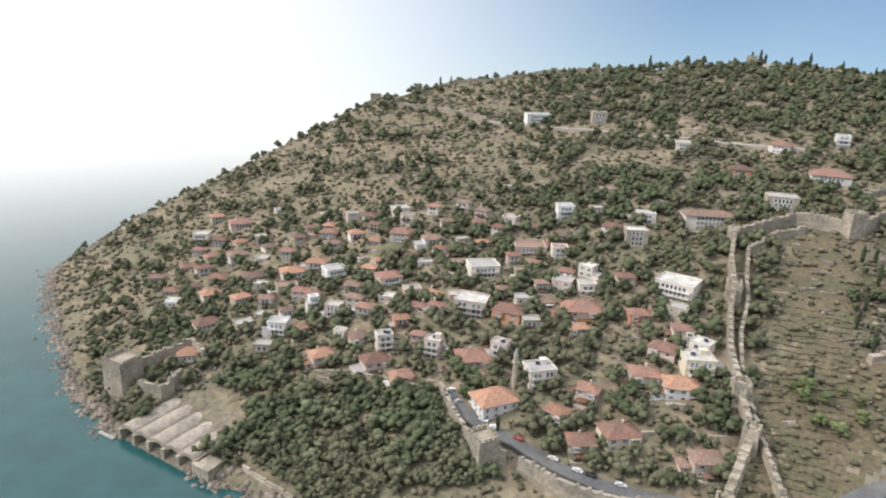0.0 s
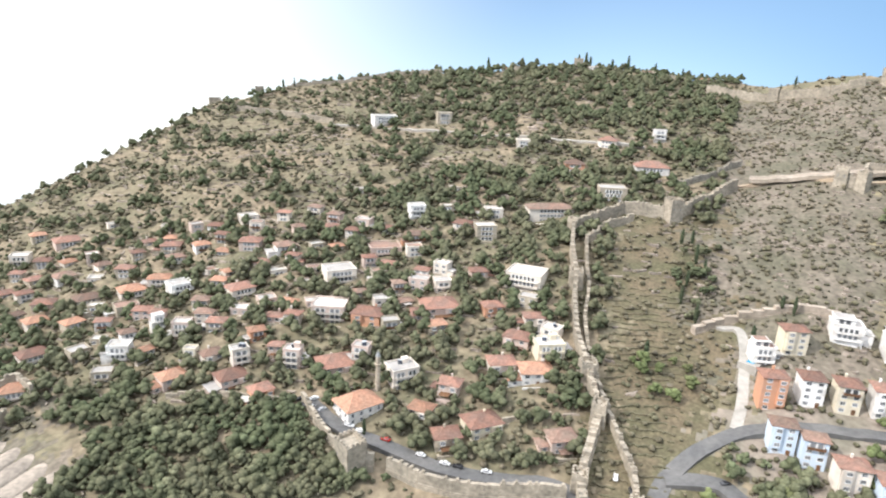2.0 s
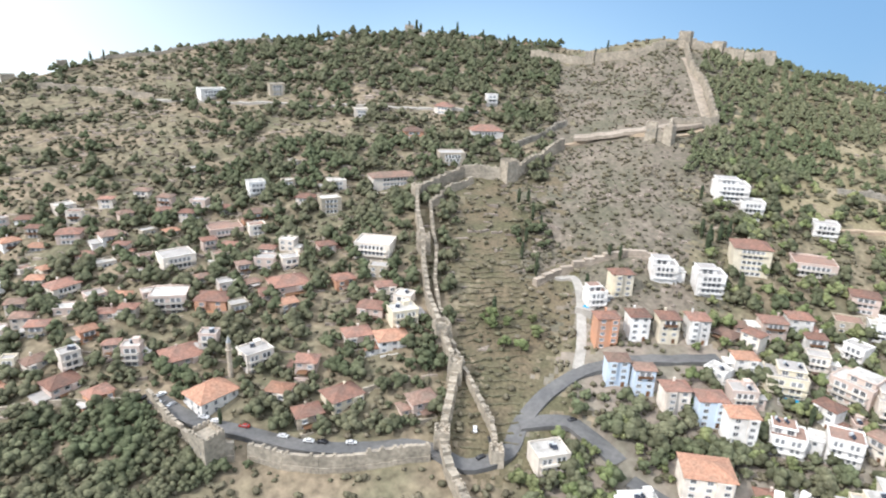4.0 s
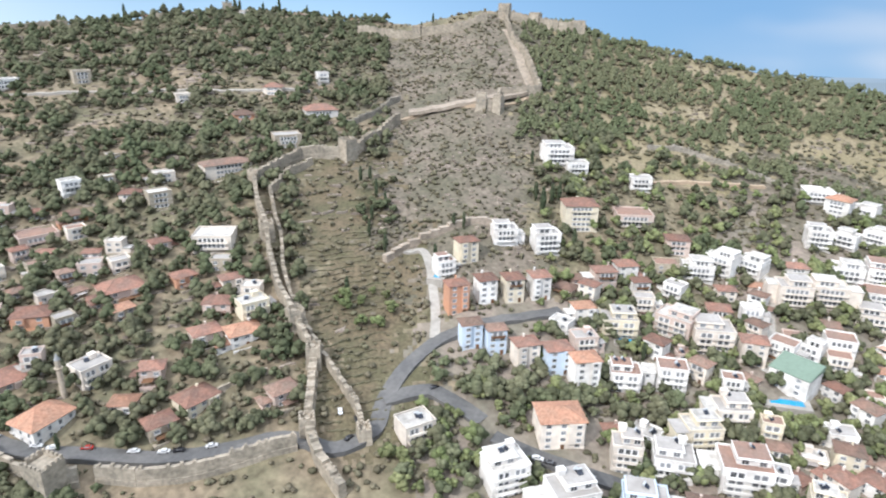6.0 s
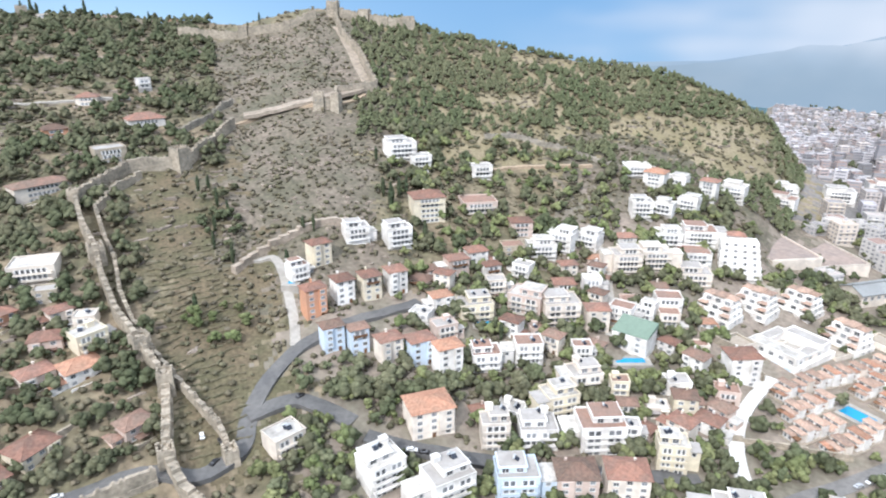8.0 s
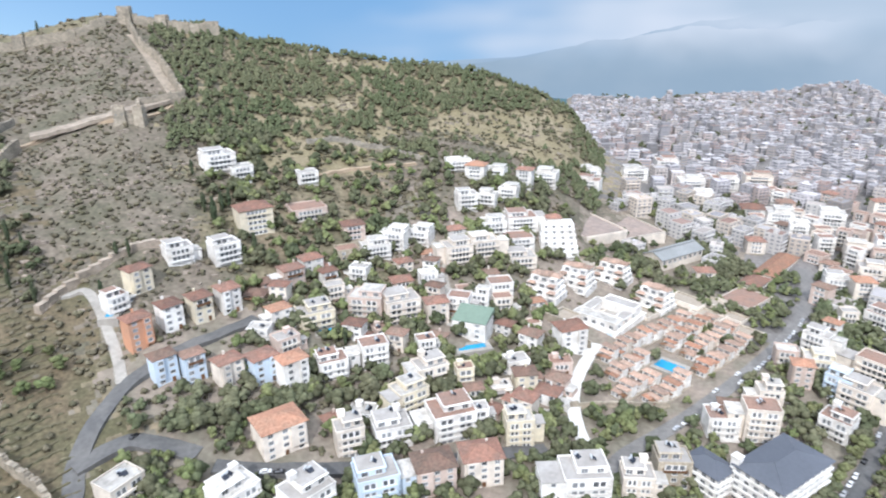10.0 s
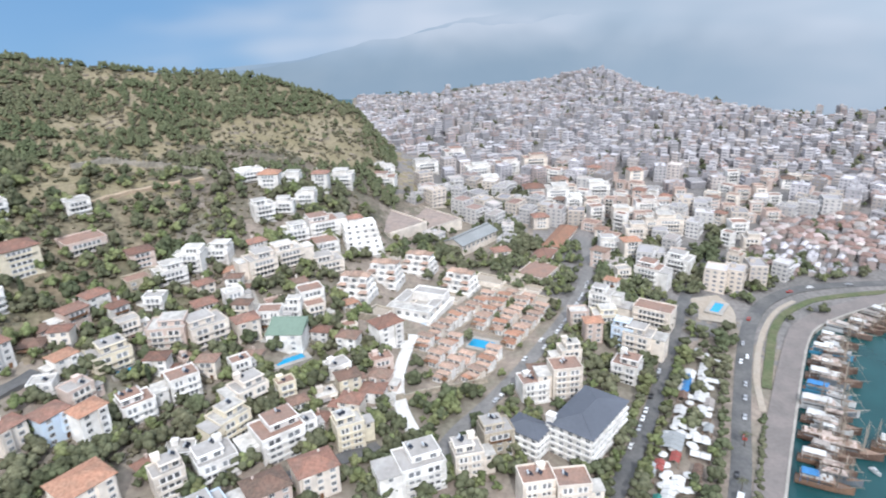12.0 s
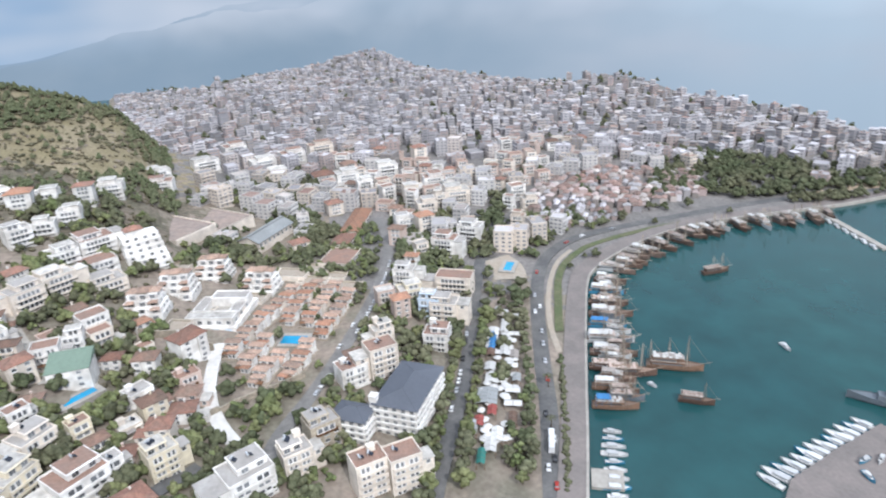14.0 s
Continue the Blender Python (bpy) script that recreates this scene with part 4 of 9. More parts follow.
def house(x, y, turn, w, d, storeys, roof, colour, group="", small=False):
    seed = random.Random(int(x * 10) * 7919 + int(y * 10))
    FOOTPRINTS.append((x, y, math.hypot(w, d) / 2))
    c, s = math.cos(radians(turn)), math.sin(radians(turn))
    corners = [lift(x + c * i * w / 2 - s * j * d / 2, y + s * i * w / 2 + c * j * d / 2) for i in (-1, 1) for j in (-1, 1)]
    front = min(corners[0], corners[2])
    base = front + 0.2
    sink = base - min(corners) + 1.2
    tall = storeys * 3.0
    if colour == "white" and math.hypot(x, y) < 330:
        colour = seed.choice(("white", "white", "white", "cream", "pink", "white", "white", "yellow"))
    if math.degrees(math.atan2(x, y)) < 29:      # the old quarter: smaller, in earthier colours
        w, d = w * 0.88, d * 0.88
        if colour in ("white", "pale_blue"):
            colour = seed.choice(("white", "cream", "pink", "cream", "stone"))
    kind = "apartment block" if storeys > 3 else "house"
    words = f"{colour.replace('_', ' ')} {NUMBER[storeys]}-storey {kind} with {ROOF_WORDS[roof]}"
    ob = thing("apartment_block" if storeys > 3 else "house", x, y, base, turn, words, kind, group)
    mat = WALLS[colour]
    away = math.hypot(x, y)
    far = away > 320 or small
    flats = storeys >= 3 and roof in ("flat", "grey", "terrace", "brown") and colour != "stone"
    top_back = roof in ("flat", "terrace", "grey") and storeys > 3
    body = storeys - 1 if top_back else storeys
    tiles, tile_words = seed.choice(((M_TILE, "red clay tiles with ridge caps"), (M_TILE, "red clay tiles with ridge caps"),
                                     (M_TILE_PALE, "sun-bleached orange clay tiles"), (M_TILE_BROWN, "old brown clay tiles")))
    wing = seed.choice((-1, 1))
    bay = w > 9 and not far and roof in ("tiled", "flat") and not flats
    bm = bmesh.new()
    box(bm, -w / 2, -d / 2, -sink, w / 2, d / 2, body * 3.0)
    part("wall", bm, mat, ob)
    if bay:      # a projecting bay over the ground floor
        bx, bm = wing * w * 0.28, bmesh.new()
        box(bm, bx - w * 0.17, -d / 2 - 1.1, 3.0, bx + w * 0.17, -d / 2 + 0.05, body * 3.0 - (0.15 if roof == "tiled" else 0.5))
        part("bay", bm, mat, ob)
    # a lower wing at one end, under a roof of its own
    if storeys > 1 and away < 420 and not (storeys > 3 and roof == "tiled") and seed.random() < (0.75 if away < 330 else 0.45) and not small:
        aw, ad, at = w * seed.uniform(0.3, 0.5), d * seed.uniform(0.6, 0.85), max(1, storeys - seed.choice((1, 1, 2))) * 3.0 - 0.3
        ax, ay = -wing * (w / 2 + aw / 2 - 0.1), seed.choice((-1, 1, 1)) * (d - ad) / 2 * 0.8
        bm = bmesh.new()
        box(bm, ax - aw / 2, ay - ad / 2, -sink, ax + aw / 2, ay + ad / 2, at)
        side_wing = part("side_wing", bm, mat, ob)
        bm = bmesh.new()
        if roof == "tiled" and seed.random() < 0.65:
            hip_roof(bm, aw, ad, at, min(aw, ad) * 0.22, 0.5)
            bmesh.ops.translate(bm, verts=bm.verts, vec=(ax, ay, 0))
            part("wing_roof", bm, tiles, side_wing, tile_words)
        else:
            box(bm, ax - aw / 2 - 0.3, ay - ad / 2 - 0.4, at, ax + aw / 2 + 0.3, ay + ad / 2 + 0.3, at + 0.25)
            part("wing_roof", bm, M_FLATROOF if seed.random() < 0.7 else M_GREYROOF, side_wing, "pale flat terrace roof")
        if away < 330:
            piece("window", window_mesh(min(1.6, aw * 0.5), 1.5), ob, pose(ax, ay - ad / 2, at - 2.0))
    # a walled terrace before the house
    if away < 430 and storeys < 4 and seed.random() < 0.6 and not small:
        tw, td = w * seed.uniform(0.5, 0.95), seed.uniform(2.2, 4.0)
        tx = seed.uniform(-0.5, 0.5) * (w - tw)
        bm = bmesh.new()
        box(bm, tx - tw / 2, -d / 2 - td, -sink - 1.5, tx + tw / 2, -d / 2 + 0.05, -0.05)
        box(bm, tx - tw / 2, -d / 2 - td, -0.05, tx + tw / 2, -d / 2 - td + 0.3, 0.8)
        part("front_terrace", bm, WALLS["stone"] if seed.random() < 0.6 else mat, ob, "walled terrace before the house")
        if seed.random() < 0.4 and away < 330:
            bm = bmesh.new()
            box(bm, tx - tw * 0.35, -d / 2 - td + 0.4, 2.35, tx + tw * 0.35, -d / 2 + 0.03, 2.5)
            for px in (-0.33, 0.33):
                box(bm, tx + px * tw - 0.08, -d / 2 - td + 0.45, -0.05, tx + px * tw + 0.08, -d / 2 - td + 0.6, 2.4)
            part("porch_roof", bm, seed.choice((M_WOOD, M_TILE_BROWN, M_AWNING_GREY)), ob, "porch roof on slim posts")
    shift = 0
    if top_back:
        shift, bm = wing * w * 0.12, bmesh.new()
        box(bm, -w * 0.33 + shift, -d * 0.22, body * 3.0, w * 0.33 + shift, d / 2 - 0.3, tall)
        part("penthouse", bm, mat, ob)
    # roof
    bm = bmesh.new()
    if roof == "tiled":
        hip_roof(bm, w, d, tall, min(w, d) * seed.uniform(0.19, 0.27))
        part("roof", bm, tiles, ob, tile_words)
        if seed.random() < 0.5:
            bm = bmesh.new()
            box(bm, -0.35, -0.35, 0, 0.35, 0.35, 2.2)
            box(bm, -0.45, -0.45, 2.2, 0.45, 0.45, 2.4)
            part("chimney", bm, mat, ob, at=pose(w * seed.uniform(-0.25, 0.25), d * 0.2, tall + 0.6))
    elif roof == "green":
        a, b = w / 2 + 0.4, d / 2 + 0.4
        v = [bm.verts.new(p) for p in ((-a, -b, tall), (a, -b, tall), (a, b, tall + 0.3), (-a, b, tall + 0.3),
                                       (-a, -b, tall + 0.25), (a, -b, tall + 0.25), (a, b, tall + 3), (-a, b, tall + 3))]
        for f in ((3, 2, 1, 0), (4, 5, 6, 7), (0, 1, 5, 4), (1, 2, 6, 5), (2, 3, 7, 6), (3, 0, 4, 7)):
            bm.faces.new([v[i] for i in f])
        part("roof", bm, M_GREENROOF, ob, "grey-green sheet roof")
    else:
        cover = {"flat": seed.choice((M_FLATROOF, M_FLATROOF, M_GREYROOF, M_BROWNROOF)), "grey": M_GREYROOF, "brown": M_BROWNROOF, "terrace": M_FLATROOF}[roof]
        z = body * 3.0
        box(bm, -w / 2 + 0.2, -d / 2 + 0.2, z - 0.1, w / 2 - 0.2, d / 2 - 0.2, z + 0.12)
        if top_back:
            box(bm, -w * 0.33 + shift + 0.15, -d * 0.22 + 0.15, tall, w * 0.33 + shift - 0.15, d / 2 - 0.45, tall + 0.12)
        part("roof", bm, cover, ob)
        bm = bmesh.new()
        for x0, y0, x1, y1 in ((-w / 2 - 0.12, -d / 2 - 0.12, w / 2 + 0.12, -d / 2 + 0.2), (-w / 2 - 0.12, d / 2 - 0.2, w / 2 + 0.12, d / 2 + 0.12),
                               (-w / 2 - 0.12, -d / 2 + 0.2, -w / 2 + 0.2, d / 2 - 0.2), (w / 2 - 0.2, -d / 2 + 0.2, w / 2 + 0.12, d / 2 - 0.2)):
            box(bm, x0, y0, z, x1, y1, z + 0.85)
        if top_back:
            box(bm, -w * 0.33 + shift - 0.35, -d * 0.22 - 0.9, tall - 0.2, w * 0.33 + shift + 0.35, d / 2 - 0.2, tall - 0.02)
        part("parapet", bm, mat, ob)
        if roof == "terrace":
            n = max(1, round(w / 5))
            for i in range(n):
                bm = bmesh.new()
                hip_roof(bm, w / n - 1.2, d * (0.62 if i % 2 else 0.78), (tall if top_back else z) + 0.5 + 0.5 * (i % 2), 1.2, 0.55)
                bmesh.ops.translate(bm, verts=bm.verts, vec=(-w / 2 + w * (i + 0.5) / n, 0.6 if i % 2 else -0.3, 0))
                part("tiled_canopy", bm, M_TILE_PALE if seed.random() < 0.6 else M_TILE, ob, "orange clay tile canopy")
        else:
            for i in range(seed.choice((1, 1, 2)) if away < 300 else 0):
                heater(ob, shift + seed.uniform(-0.25, 0.25) * w, seed.uniform(0, 0.25) * d if top_back else seed.uniform(-0.2, 0.2) * d,
                       (tall if top_back else z) + 0.12, seed.uniform(-30, 30) - turn)
            if away < 300 and seed.random() < 0.55:      # stair head
                bm = bmesh.new()
                box(bm, -1.4, -1.2, 0, 1.4, 1.2, 2.3)
                box(bm, -1.55, -1.35, 2.3, 1.55, 1.35, 2.45)
                part("stair_head", bm, mat, ob, at=pose(-wing * w * 0.2, d * 0.25, z + 0.1 if not top_back else tall))
    # openings: the front, and the end that is turned to the harbour
    side = 1 if (turn - math.degrees(math.atan2(-x, y))) % 360 < 180 else -1
    if flats:
        split = w > 11 and away < 330
        broad = w * (0.3 if split else 0.66)
        for k in range(body):
            for u in ((-0.22, 0.22) if split else (0,)):
                if k or not far:
                    piece("window", window_mesh(broad, 2.1 if k else 1.8), ob, pose(u * w, -d / 2, k * 3.0 + 0.25))
            if k and (away < 540 or k % 2):
                piece("balcony", balcony_mesh(w * 0.88, 1.6, M_RAIL if colour in ("terracotta", "pink") else mat), ob, pose(0, -d / 2, k * 3.0 + 0.05))
            if away < 430 and (k or away < 330):
                piece("window", window_mesh(min(2.4, d * 0.3), 1.5), ob, pose(side * w / 2, d * seed.choice((-0.22, 0.1)), k * 3.0 + 0.9, 0, 0, 90 * side))
    else:
        cols = max(2, min(3, int(w / 4.2))) if away < 290 else 2 if away < 360 else 1
        ww = min(1.9, w / cols * 0.5) if cols > 1 else w * 0.55
        veranda = storeys > 1 and not bay and seed.random() < 0.55
        for k in range(body):
            if veranda and k == body - 1:
                # wide dark glass stands in for the shade of a recessed veranda
                piece("window", window_mesh(w * 0.6, 2.1), ob, pose(0, -d / 2, k * 3.0 + 0.2))
                if away < 430:
                    piece("balcony", balcony_mesh(w * 0.7, 1.4, mat if seed.random() < 0.6 else M_WOOD), ob, pose(0, -d / 2, k * 3.0 + 0.05))
                continue
            for i in range(cols):
                u, out = -w / 2 + w * (i + 0.5) / cols, -d / 2
                if bay and k >= 1 and abs(u - wing * w * 0.28) < w * 0.17 + ww / 2 + 0.2:
                    if abs(u - wing * w * 0.28) > w * 0.17 - ww / 2:
                        u = wing * w * 0.28
                    out -= 1.1
                if k == 0 and i == cols // 2 and away < 300:
                    bm = bmesh.new()
                    box(bm, -0.75, -0.12, 0, 0.75, 0.1, 2.3)
                    part("door", bm, M_WOOD, ob, "brown wooden door", pose(u, -d / 2, 0.05))
                    continue
                piece("window", window_mesh(ww, 1.5), ob, pose(u, out, k * 3.0 + 0.95))
            if away < 360:
                for v in ((-0.2, 0.22) if d > 8 and away < 290 else (0.0,)):
                    piece("window", window_mesh(min(1.5, d * 0.25), 1.5), ob, pose(side * w / 2, v * d, k * 3.0 + 0.95, 0, 0, 90 * side))
    if top_back and away < 430:
        for i in (-0.17, 0.17) if away < 320 else (0,):
            piece("window", window_mesh(min(2.4, w * 0.2) if away < 320 else w * 0.4, 1.9), ob, pose(i * w + shift, -d * 0.22, body * 3.0 + 0.3))
    return ob


# ---- the shipyard, the mosque, the hotel and other single buildings ----
def shipyard():
    """Five parallel vaults open to the sea, with buttress piers between the arches."""
    ax, ay, bx, by = -140.5, 259.5, -98.5, 236.0
    wide = math.hypot(bx - ax, by - ay)
    turn = math.degrees(math.atan2(by - ay, bx - ax))
    ob = thing("shipyard", (ax + bx) / 2, (ay + by) / 2, 0.0, turn,
               "medieval stone shipyard with five vaulted bays open to the sea", "shipyard")
    FOOTPRINTS.append((-111, 262.6, 30))
    bay, deep = wide / 5, 34.0
    for i in range(5):
        x0 = -wide / 2 + i * bay
        bm = bmesh.new()
        n, r = 10, bay / 2 - 1.0
        ring_o, ring_i = [], []
        for j in range(n + 1):
            a = math.pi * j / n
            ring_o.append((x0 + bay / 2 - math.cos(a) * bay / 2, 5.4 + math.sin(a) * 2.3))
            ring_i.append((x0 + bay / 2 - math.cos(a) * r, 3.4 + math.sin(a) * 2.6))
        for y0, y1 in ((0.0, deep),):
            vo = [[bm.verts.new((px, yy, pz)) for px, pz in ring_o] for yy in (y0, y1)]
            vi = [[bm.verts.new((px, yy, pz)) for px, pz in ring_i] for yy in (y0, y1)]
            for j in range(n):
                bm.faces.new((vo[0][j], vo[0][j + 1], vo[1][j + 1], vo[1][j])).material_index = 0
                bm.faces.new((vi[0][j + 1], vi[0][j], vi[1][j], vi[1][j + 1])).material_index = 1
                bm.faces.new((vi[0][j], vi[0][j + 1], vo[0][j + 1], vo[0][j])).material_index = 1
                bm.faces.new((vi[1][j + 1], vi[1][j], vo[1][j], vo[1][j + 1])).material_index = 1
        part("vault", bm, [M_SHINGLE, M_STONE], ob)
    for i in range(6):
        bm = bmesh.new()
        u = -wide / 2 + i * bay
        box(bm, u - 1.0, -1.2, -2.5, u + 1.0, deep, 3.4)
        box(bm, u - 1.1, -1.6, -2.5, u + 1.1, 1.0, 5.2, 0, 0.15)
        part("pier", bm, M_STONE, ob)
        bm = bmesh.new()
        box(bm, u - 0.45, 0.3, 5.0, u + 0.45, deep, 6.1)
        part("gutter", bm, M_SHINGLE, ob)
    bm = bmesh.new()
    box(bm, -wide / 2 - 1, deep - 1.5, -2, wide / 2 + 1, deep, 8.0)
    part("back_wall", bm, M_STONE, ob)
    bm = bmesh.new()
    box(bm, -wide / 2 - 12, -4.0, -2, -wide / 2 - 1.6, -2.4, 0.8)
    jetty = thing("jetty", (ax + bx) / 2, (ay + by) / 2, 0.0, turn, "short concrete jetty beside the shipyard", "jetty")
    part("deck", bm, M_CONCRETE, jetty)
    # the gunpowder tower over the shore
    fort = thing("castle_tower", 0, 0, 0, 0, "tall square stone tower on the rocky shore", "tower")
    tower(fort, -156, 297, -28, 14, 13, 17, M_STONE)
    annexe = thing("castle_wall", 0, 0, 0, 0, "ruined stone walls behind the shore tower", "castle wall")
    for p, q, tall in (((-150, 305), (-128, 318), 9), ((-128, 318), (-118, 306), 8), ((-143, 285), (-130, 281), 9), ((-130, 281), (-126, 296), 7)):
        masonry(annexe, p, q, tall, 1.6, M_STONE, True)
    block = thing("pump_house", -92.5, 234.5, 0, turn, "small square stone block at the shipyard's end", "building")
    bm = bmesh.new()
    box(bm, -4, -4, -2, 4, 6, 5.5, 0, 0.2)
    box(bm, -4.2, -4.2, 5.5, 4.2, 6.2, 5.9)
    part("wall", bm, M_STONE, block)


def mosque():
    x, y, turn, w, d = 27.0, 250.5, 24, 17.0, 13.5
    base = lift(x - 4, y - 8)
    FOOTPRINTS.append((x, y, 11))
    ob = thing("mosque", x, y, base, turn, "white two-storey mosque with an orange tiled hip roof", "mosque")
    bm = bmesh.new()
    box(bm, -w / 2, -d / 2, -3, w / 2, d / 2, 6.4)
    box(bm, -w / 2 - 0.15, -d / 2 - 0.15, 6.0, w / 2 + 0.15, d / 2 + 0.15, 6.4)
    part("wall", bm, WALLS["white"], ob)
    bm = bmesh.new()
    hip_roof(bm, w, d, 6.4, 4.2, 0.8)
    part("roof", bm, M_TILE_PALE, ob, "orange clay tile hip roof")
    for i in range(4):
        for z in (0.6, 3.6):
            piece("window", window_mesh(1.3, 1.8), ob, pose(-w / 2 + w * (i + 0.5) / 4, -d / 2, z))
    for i in range(3):
        for z in (0.6, 3.6):
            piece("window", window_mesh(1.3, 1.8), ob, pose(-w / 2, -d / 2 + d * (i + 0.5) / 3, z, 0, 0, -90))
    porch = bmesh.new()
    box(porch, w / 2, -d / 2 + 1, -3, w / 2 + 5, -d / 2 + 8, 3.2)
    part("porch", porch, WALLS["white"], ob)
    mx, my = 36.5, 258.0
    m = thing("minaret", mx, my, lift(mx, my) - 0.5, 0, "slender grey stone minaret with a pointed cap", "minaret")
    for name, r1, r2, z0, z1, mat in (("shaft", 1.15, 1.0, 0, 17, M_STONE), ("gallery", 1.0, 1.7, 12.5, 13.6, M_STONE), ("spire", 1.15, 0.05, 17, 20, M_ZINC)):
        bm = bmesh.new()
        bmesh.ops.create_cone(bm, segments=12, radius1=r1, radius2=r2, depth=z1 - z0, cap_ends=True, matrix=pose(0, 0, (z0 + z1) / 2))
        part(name, bm, mat, m)


def hotel():
    """A white hotel on the tree-lined street: two wings under blue-grey sheet roofs."""
    x, y, turn = 229.5, -50.0, 232
    base = lift(x - 12, y - 12)
    FOOTPRINTS.append((x, y, 23))
    ob = thing("hotel", x, y, base, turn, "long white hotel with blue-grey pitched sheet roofs", "hotel")
    for name, x0, y0, x1, y1, tall in (("front_wing", -6, -15, 13, 17, 15), ("side_wing", -21, -24, -6, -13, 12)):
        bm = bmesh.new()
        box(bm, x0, y0, -2, x1, y1, tall)
        wing = part(name, bm, WALLS["white"], ob)
        for k in range(1, 5 if tall > 13 else 4):
            bm = bmesh.new()
            box(bm, x1, y0, k * 3 - 0.15, x1 + 0.9, y1, k * 3 + 0.75)
            part("balcony", bm, WALLS["white"], wing)
            bm = bmesh.new()
            box(bm, x0, y0 - 0.7, k * 3 - 0.15, x1, y0, k * 3 + 0.75)
            part("balcony", bm, WALLS["white"], wing)
        bm = bmesh.new()
        hip_roof(bm, x1 - x0, y1 - y0, tall, 2.6, 0.8) if x1 - x0 > y1 - y0 else hip_roof(bm, y1 - y0, x1 - x0, tall, 2.6, 0.8)
        part("roof", bm, M_SLATE, wing, "blue-grey metal sheet roof",
             pose((x0 + x1) / 2, (y0 + y1) / 2, 0, 0, 0, 0 if x1 - x0 > y1 - y0 else 90))
        for k in range(5 if tall > 13 else 4):
            for i in range(9 if name == "front_wing" else 4):
                v = y0 + (y1 - y0) * (i + 0.5) / (9 if name == "front_wing" else 4)
                piece("window", window_mesh(1.8, 1.6), wing, pose(x1, v, k * 3 + 0.9, 0, 0, 90))
            for i in range(5 if name == "front_wing" else 4):
                u = x0 + (x1 - x0) * (i + 0.5) / (5 if name == "front_wing" else 4)
                piece("window", window_mesh(1.8, 1.6), wing, pose(u, y0, k * 3 + 0.9))
    bm = bmesh.new()
    box(bm, -7.5, -15, 13, -4.5, -12, 18)
    box(bm, -7.8, -15.3, 18, -4.2, -11.7, 18.4)
    part("lift_tower", bm, WALLS["white"], ob)


def hangar():
    x, y, turn = 447.0, -12.0, -40
    ob = thing("hall", x, y, lift(x - 8, y), turn, "long cream hall with a grey sheet gable roof", "hall")
    FOOTPRINTS.append((x, y, 22))
    bm = bmesh.new()
    box(bm, -20, -8, -1, 20, 8, 8)
    part("wall", bm, WALLS["cream"], ob)
    bm = bmesh.new()
    for s in (-1, 1):
        v = [bm.verts.new(p) for p in ((-21, s * 9, 7.8), (21, s * 9, 7.8), (21, 0, 11.5), (-21, 0, 11.5),
                                       (-21, s * 9, 8.1), (21, s * 9, 8.1), (21, 0, 11.8), (-21, 0, 11.8))]
        for f in ((3, 2, 1, 0), (4, 5, 6, 7), (0, 1, 5, 4), (1, 2, 6, 5), (2, 3, 7, 6), (3, 0, 4, 7)):
            bm.faces.new([v[i] for i in f])
    box(bm, -20, -0.9, 11.3, 20, 0.9, 12.6)
    part("roof", bm, M_ZINC, ob, "grey sheet roof with a raised ridge vent")
    for s in (-20, 20):
        bm = bmesh.new()
        a, b = [[bm.verts.new((s + t, q, z)) for q, z in ((-8, 8), (8, 8), (0, 11.4))] for t in (-0.15, 0.15)]
        bm.faces.new(a), bm.faces.new(b[::-1])
        for i in range(3):
            bm.faces.new((a[i], a[(i + 1) % 3], b[(i + 1) % 3], b[i]))
        part("gable", bm, WALLS["cream"], ob)
    for i in range(8):
        piece("window", window_mesh(2.4, 2.2), ob, pose(-17.5 + i * 5, -8, 4.5))
    for yx, yy, z, label in ((463, 48, 25.5, "upper pinkish-brown terrace of the school yard"), (485, 22, 20.0, "lower pinkish-brown terrace of the school yard")):
        yard = thing("sports_yard", yx, yy, z, -48, label, "yard")
        bm = bmesh.new()
        box(bm, -17, -23, -9, 17, 23, 0)
        part("retaining_wall", bm, WALLS["cream"], yard)
        bm = bmesh.new()
        box(bm, -16.7, -22.7, 0, 16.7, 22.7, 0.12)
        part("surface", bm, M_YARD, yard)
        bm = bmesh.new()
        box(bm, -17, -23, 0.0, 17, -22.7, 1.1)
        box(bm, 16.7, -22.7, 0.0, 17, 23, 1.1)
        part("low_wall", bm, WALLS["cream"], yard)
        FOOTPRINTS.append((yx - 4, yy - 4, 22))
        FOOTPRINTS.append((yx + 8, yy + 7, 22))


def pool(x, y, turn, w, d, label, up=0.0):
    z = up + max(lift(x + i * w / 2, y + j * d / 2) for i in (-1, 1) for j in (-1, 1))
    ob = thing("swimming_pool", x, y, z, turn, label, "swimming pool")
    FOOTPRINTS.append((x, y, max(w, d) * 0.7))
    bm = bmesh.new()
    for x0, y0, x1, y1 in ((-w / 2 - 2.5, -d / 2 - 2.5, w / 2 + 2.5, -d / 2), (-w / 2 - 2.5, d / 2, w / 2 + 2.5, d / 2 + 2.5),
                           (-w / 2 - 2.5, -d / 2, -w / 2, d / 2), (w / 2, -d / 2, w / 2 + 2.5, d / 2)):
        box(bm, x0, y0, -5, x1, y1, 0.35)
    part("surround", bm, M_CONCRETE, ob)
    bm = bmesh.new()
    box(bm, -w / 2, -d / 2, -4, w / 2, d / 2, 0.15)
    part("water", bm, M_POOL, ob, "bright blue pool water")


